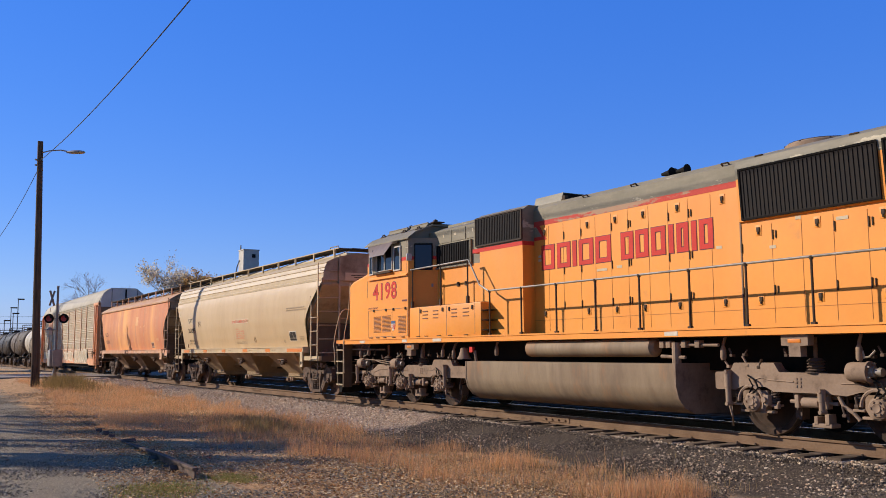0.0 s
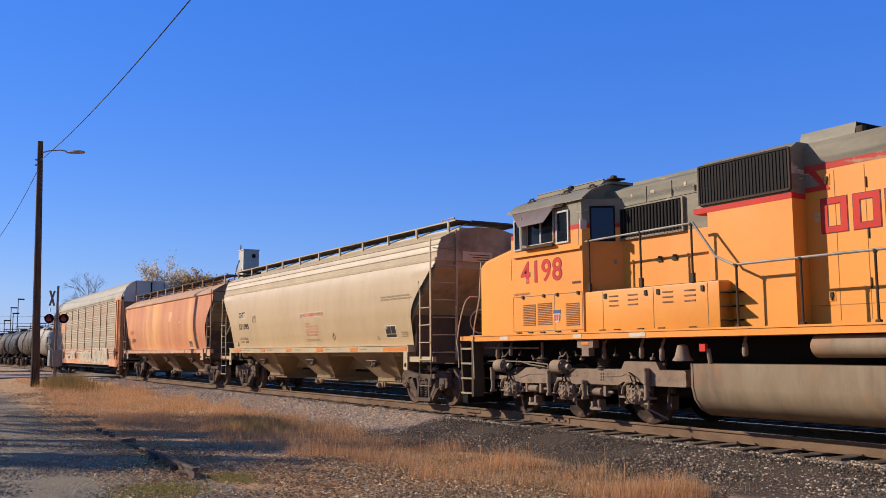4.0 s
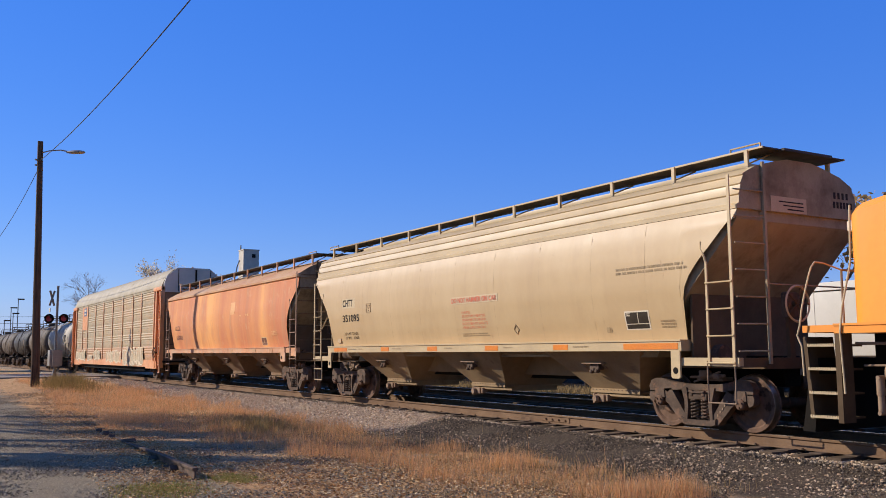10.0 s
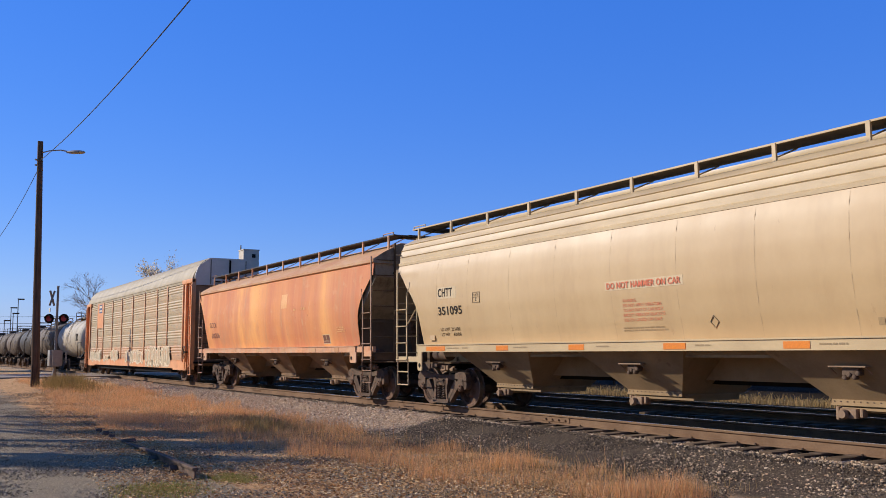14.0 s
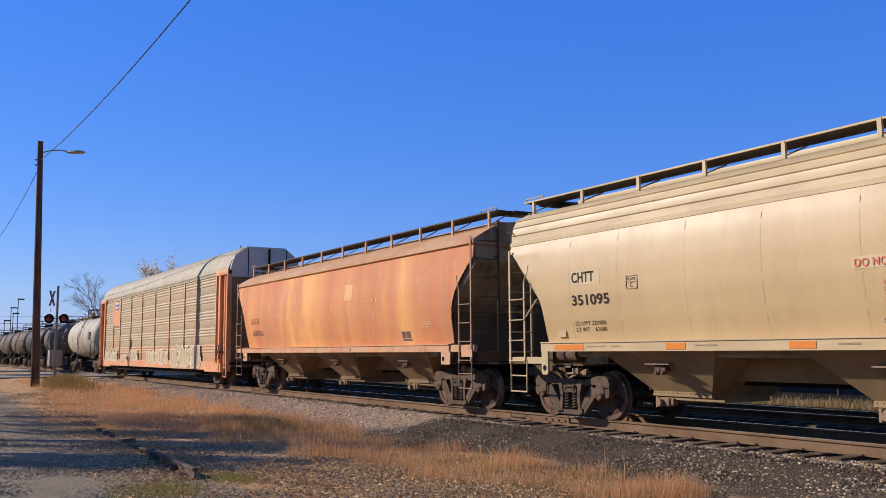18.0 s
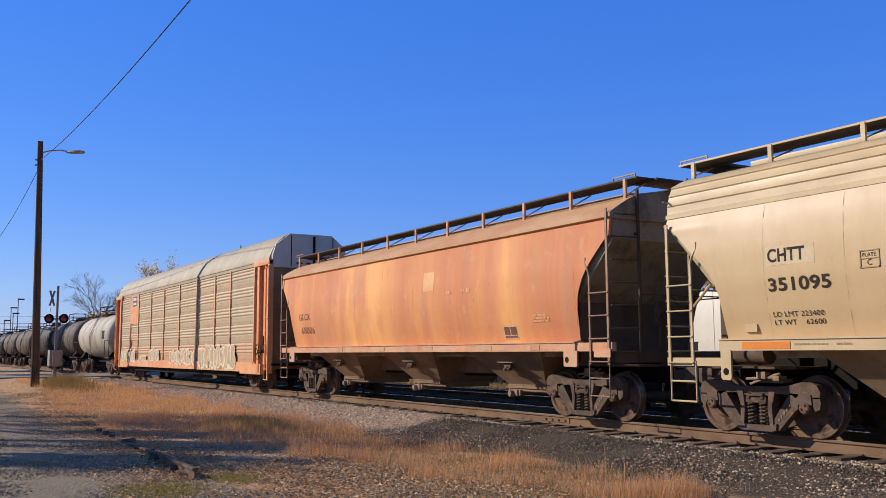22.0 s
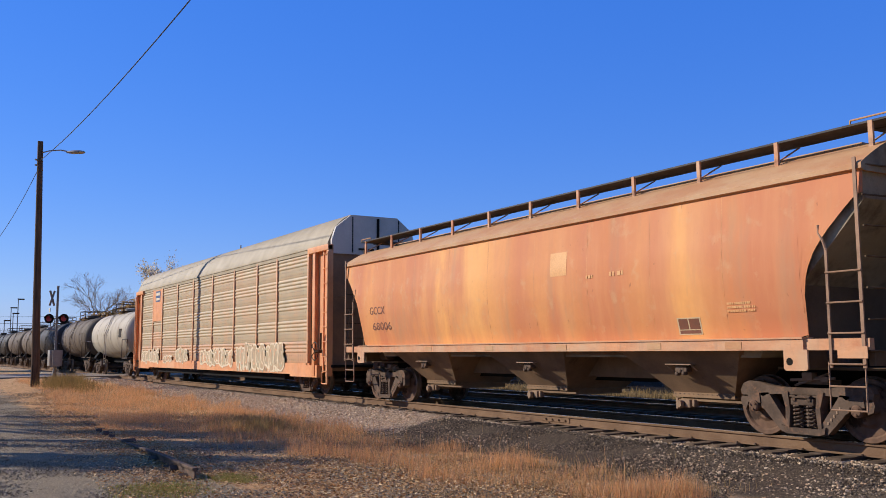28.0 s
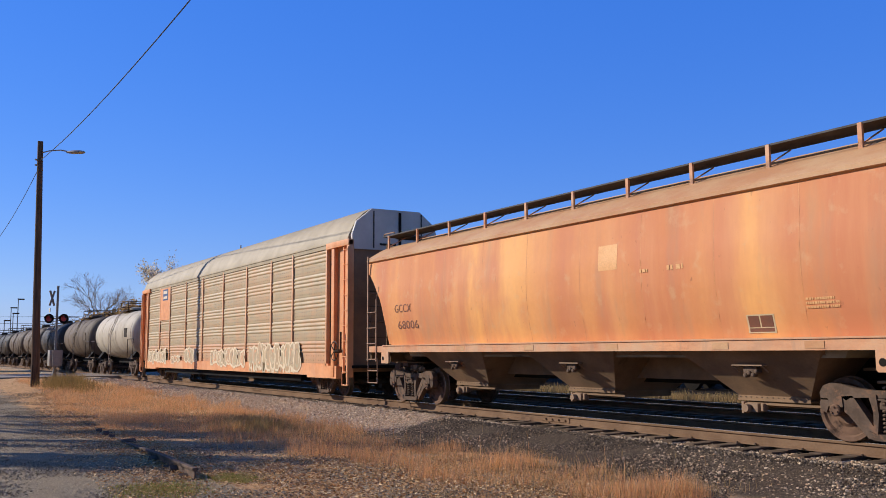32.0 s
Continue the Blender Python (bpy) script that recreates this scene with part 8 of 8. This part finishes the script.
# ---- trees
def limb_tree(name, x, y, height, spread, leaf_mat, leaves, leaf_size, seed, label, twigs=2, trunk_r=0.22, crown_from=0.3, bark=None, loose=0.045):
    """A tapered trunk that forks into limbs and twigs; the leaves hang in loose clumps round the twig ends."""
    rnd = random.Random(seed)
    z0 = float(ground_z(np.array(float(x)), np.array(float(y)))) - 0.1
    tree = empty(name, label, "tree", "", (x, y, z0))
    b = B()
    tips = []

    def grow(p, d, length, r, depth):
        q = p + d * length
        rod(b, p, q, r, 7 if depth < 2 else 4, r * 0.62)
        if depth >= twigs + 1:
            tips.append(q)
            tips.append((p + q) / 2)
            return
        n = rnd.randint(3, 4) if depth else rnd.randint(5, 7)
        for i in range(n):
            f = rnd.uniform(0.55, 1.0)
            a = rnd.uniform(0, 2 * math.pi)
            bend = rnd.uniform(0.35, 0.85)
            side = d.orthogonal().normalized()
            side.rotate(Matrix.Rotation(a, 3, d))
            e = (d * math.cos(bend) + side * math.sin(bend) * spread + Vector((0, 0, 0.12))).normalized()
            grow(p + d * (length * f), e, length * rnd.uniform(0.5, 0.72), r * 0.55, depth + 1)

    grow(Vector((0, 0, 0)), Vector((rnd.uniform(-0.06, 0.06), rnd.uniform(-0.06, 0.06), 1)).normalized(), height * 0.42, trunk_r, 0)
    part("trunk", b, bark or BARK, tree, shift=False)
    if leaves:
        rng = np.random.default_rng(seed)
        T = np.array([tuple(t) for t in tips])
        T = T[T[:, 2] > height * crown_from]
        c = T[rng.integers(0, len(T), leaves)] + rng.normal(0, height * loose, (leaves, 3))
        u = rng.normal(size=(leaves, 3))
        u /= np.linalg.norm(u, axis=1)[:, None]
        w = np.cross(u, rng.normal(size=(leaves, 3)))
        w /= np.linalg.norm(w, axis=1)[:, None]
        s = leaf_size * rng.uniform(0.6, 1.4, leaves)[:, None]
        v = np.stack([c - u * s, c + w * s * 0.55, c + u * s, c - w * s * 0.55], 1).reshape(-1, 3)
        f = [(4 * i, 4 * i + 1, 4 * i + 2, 4 * i + 3) for i in range(leaves)]
        me = bpy.data.meshes.new("crown")
        me.from_pydata(v.tolist(), [], f)
        me.materials.append(leaf_mat)
        cr = new("crown", me)
        cr.parent = tree
    return tree


# far trees behind the train
limb_tree("tree", -151.5, 26.2, 18.0, 0.55, PALELEAF, 5200, 0.16, 21, "pale thin-leaved poplar in autumn beyond the tracks", twigs=3, trunk_r=0.14, bark=BAREBARK, loose=0.026)
limb_tree("tree", -149, 30.4, 17.4, 0.8, AUTUMN, 7000, 0.17, 22, "russet autumn tree beyond the tracks", twigs=3, bark=BAREBARK, loose=0.02)
limb_tree("tree", -145, 36, 15.5, 1.0, AUTUMN, 5000, 0.17, 29, "russet autumn tree beyond the tracks", twigs=3, bark=BAREBARK, loose=0.02)
limb_tree("tree", -157.5, 15.2, 18.5, 1.1, None, 0, 0, 23, "bare grey tree beyond the tracks", twigs=4, trunk_r=0.17, bark=BAREBARK)
limb_tree("tree", -157.5, 18.0, 17.0, 1.15, None, 0, 0, 27, "bare grey tree beyond the tracks", twigs=4, trunk_r=0.14, bark=BAREBARK)
for i, (x, y, h) in enumerate(((-155, 16.8, 9.0), (-152, 18.5, 10.8), (-148, 20.5, 11.0), (-157, 14.5, 8.0), (-146, 24, 10.0), (-160, 11.5, 7.0))):
    limb_tree("shrub_tree", x, y, h, 1.2, SCRUB, 8000, 0.24, 40 + i, "dense olive-brown scrub tree beyond the tracks", crown_from=0.1, trunk_r=0.15, twigs=3)
# trees seen between the cars
limb_tree("tree", -38, 41, 15, 1.0, AUTUMN, 5200, 0.20, 31, "brown-leaved autumn tree behind the white trailers", twigs=3)
limb_tree("tree", -50, 44, 13, 1.1, AUTUMN, 5200, 0.20, 33, "brown-leaved autumn tree behind the white trailers", twigs=3)
limb_tree("tree", -27, 38, 14, 1.1, PALELEAF, 3600, 0.18, 34, "pale autumn tree behind the white trailers", twigs=3)
limb_tree("tree", -64, 46, 12, 1.1, OLIVE, 5200, 0.22, 35, "olive autumn tree behind the white trailers", twigs=3)
# tall trees behind the camera, whose shade lies over the drive and the turf
for i in range(9):
    q = -12.9 + 1.15 * i
    tip = float(np.interp(q, [-13.2, -12.3, -10.5, -9.0, -7.0, -5.0, -3.7], [-22.0, -20.0, -18.6, -16.8, -15.0, -14.6, -15.6]))
    foot = float(np.interp(q, [-13.2, -10.0, -8.0, -5.0], [0.74, 0.5, 0.3, 0.12]))
    h = 9.9 + 0.5 * math.sin(i * 1.7)
    p = tip - 1.55 * h
    limb_tree("tree", 0.72 * p + 0.694 * q, 0.694 * p - 0.72 * q, h, 0.15, OLIVE, 640, 0.12, 51 + i, "slender columnar tree in a row beside the drive", twigs=2, trunk_r=0.16, crown_from=foot, loose=0.03)
# trees beyond the road, whose shade lies over the crossing
for i, (x, y, h) in enumerate(((-89, -13.0, 13.5), (-94, -15, 14.0), (-75, -14.5, 10.0))):
    limb_tree("tree", x, y, h, 0.6, OLIVE, 6500, 0.2, 80 + i, "olive-leaved tree beside the road", twigs=3, trunk_r=0.25, crown_from=0.1, loose=0.03)


# ---- things in the distance
def elevator():
    o = Vector((-241, 70, 0))
    el = empty("grain_elevator", "pale concrete grain elevator tower in the distance", "grain elevator", "", o)
    part("tower", box(B(), -2.0, 2.0, -2.2, 2.2, -0.5, 29.2), CONCRETE, el, shift=False)
    part("headhouse_roof", box(B(), -2.1, 2.1, -2.3, 2.3, 29.2, 29.5), CONCRETE, el, shift=False)
    part("window", box(B(), 2.0, 2.06, 0.2, 1.2, 27.2, 28.2), BLACK, el, shift=False)
    b = B()
    rod(b, (-1.6, -1.8, 29.5), (-1.6, -1.8, 30.9), 0.16, 8)
    rod(b, (-1.0, -2, 29.5), (-1.0, -2, 30.3), 0.2, 8)
    bent(b, [(-1.0, -2.3, 26.6), (-1.4, -2.8, 24.8), (-1.8, -3.6, 20)], 0.16)
    part("vent_pipe", b, MAST, el, shift=False)


elevator()


def yard_light(x, y, h):
    lt = empty("yard_light", "tall steel yard light mast in the distance", "light mast", "yard lights", (x, y, -0.3))
    part("mast", rod(B(), (0, 0, 0), (0, 0, h), 0.09, 8, 0.06), MAST, lt, shift=False)
    b = box(B(), -0.3, 0.3, -0.1, 0.9, h - 0.1, h + 0.1)
    part("lamp_head", b, POST, lt, shift=False)


for x, y, h in ((-164.7, 4.6, 10.6), (-165.4, 3.65, 9.2), (-166.2, 2.8, 7.1), (-163.5, 3.8, 8.2)):
    yard_light(x, y, h)


def far_lines():
    for z in (5.4, 6.3, 7.4):
        b = bent(B(), [(-176, -9.0, z + 0.3), (-166, 2.8, z), (-152, 14, z - 0.2), (-140, 26, z)], 0.03, 4)
        solid("power_line", b, WIRE, "thin power line strung between distant masts", "cable", "cables")


far_lines()


def box_trailer(x, y, length, label):
    tr = empty("box_trailer", label, "trailer", "parked trailers", (x, y, -0.35))
    part("body", box(B(), 0, length, -1.25, 1.25, 1.45, 4.1, 0.04), TRAILER, tr, shift=False)
    part("bottom_rail", box(B(), 0, length, -1.28, 1.28, 1.35, 1.45), POST, tr, shift=False)
    for i in range(int(length / 1.2)):
        part("side_post", box(B(), 0.6 + 1.2 * i, 0.63 + 1.2 * i, -1.262, -1.25, 1.46, 4.05), TRAILER, tr, shift=False)
    for i in range(2):
        for s in (-1, 1):
            b = lathe(B(), [(s * 0.95, 0.2), (s * 0.97, 0.5), (s * 1.2, 0.5), (s * 1.22, 0.2)], (1.6 + 1.25 * i, 0, 0.5), 18)
            part("wheel", b, BLACK, tr, shift=False)
    b = B()
    for s in (-1, 1):
        rod(b, (length - 2.6, s * 0.9, 0.0), (length - 2.6, s * 0.9, 1.4), 0.06, 8)
    part("landing_leg", b, POST, tr, shift=False)


for x, y, l in ((-44, 17, 12.2), (-30.5, 17.4, 12.2), (-17.5, 17, 12.2), (-58, 17.2, 12.2)):
    box_trailer(x, y, l, "white box trailer parked beyond the tracks")


def brush():
    rng = np.random.default_rng(61)
    n = 16000
    x = rng.uniform(-60, -8, n)
    y = 9.5 + np.abs(rng.normal(0, 1.6, n))
    h = 0.35 + 0.35 * np.array([noise.noise(Vector((a * 0.4, 1, 7))) for a in x])
    blades("far_brush", x, y, np.clip(h * 0.6, 0.08, 1), 0.6, 0.012, DULLWEED, "dry brown brush beyond the second track", "grass", 62)


brush()


# ---- what moves
def motions():
    rows = [(t, g) for t, g in GONE]
    for car, x in VEHICLES:
        walk(car, [(t, pose(x + g, 0, 0)) for t, g in rows])
    for ws, place, r in WHEELS:
        turns = []
        t = 0.0
        while t < 32.01:
            turns.append((t, Matrix.Translation(place) @ Matrix.Rotation(gone(min(t, 32.0)) / r, 4, "Y")))
            t += 0.3
        if turns[-1][0] < 32:
            turns.append((32.0, Matrix.Translation(place) @ Matrix.Rotation(gone(32.0) / r, 4, "Y")))
        walk(ws, turns)


motions()
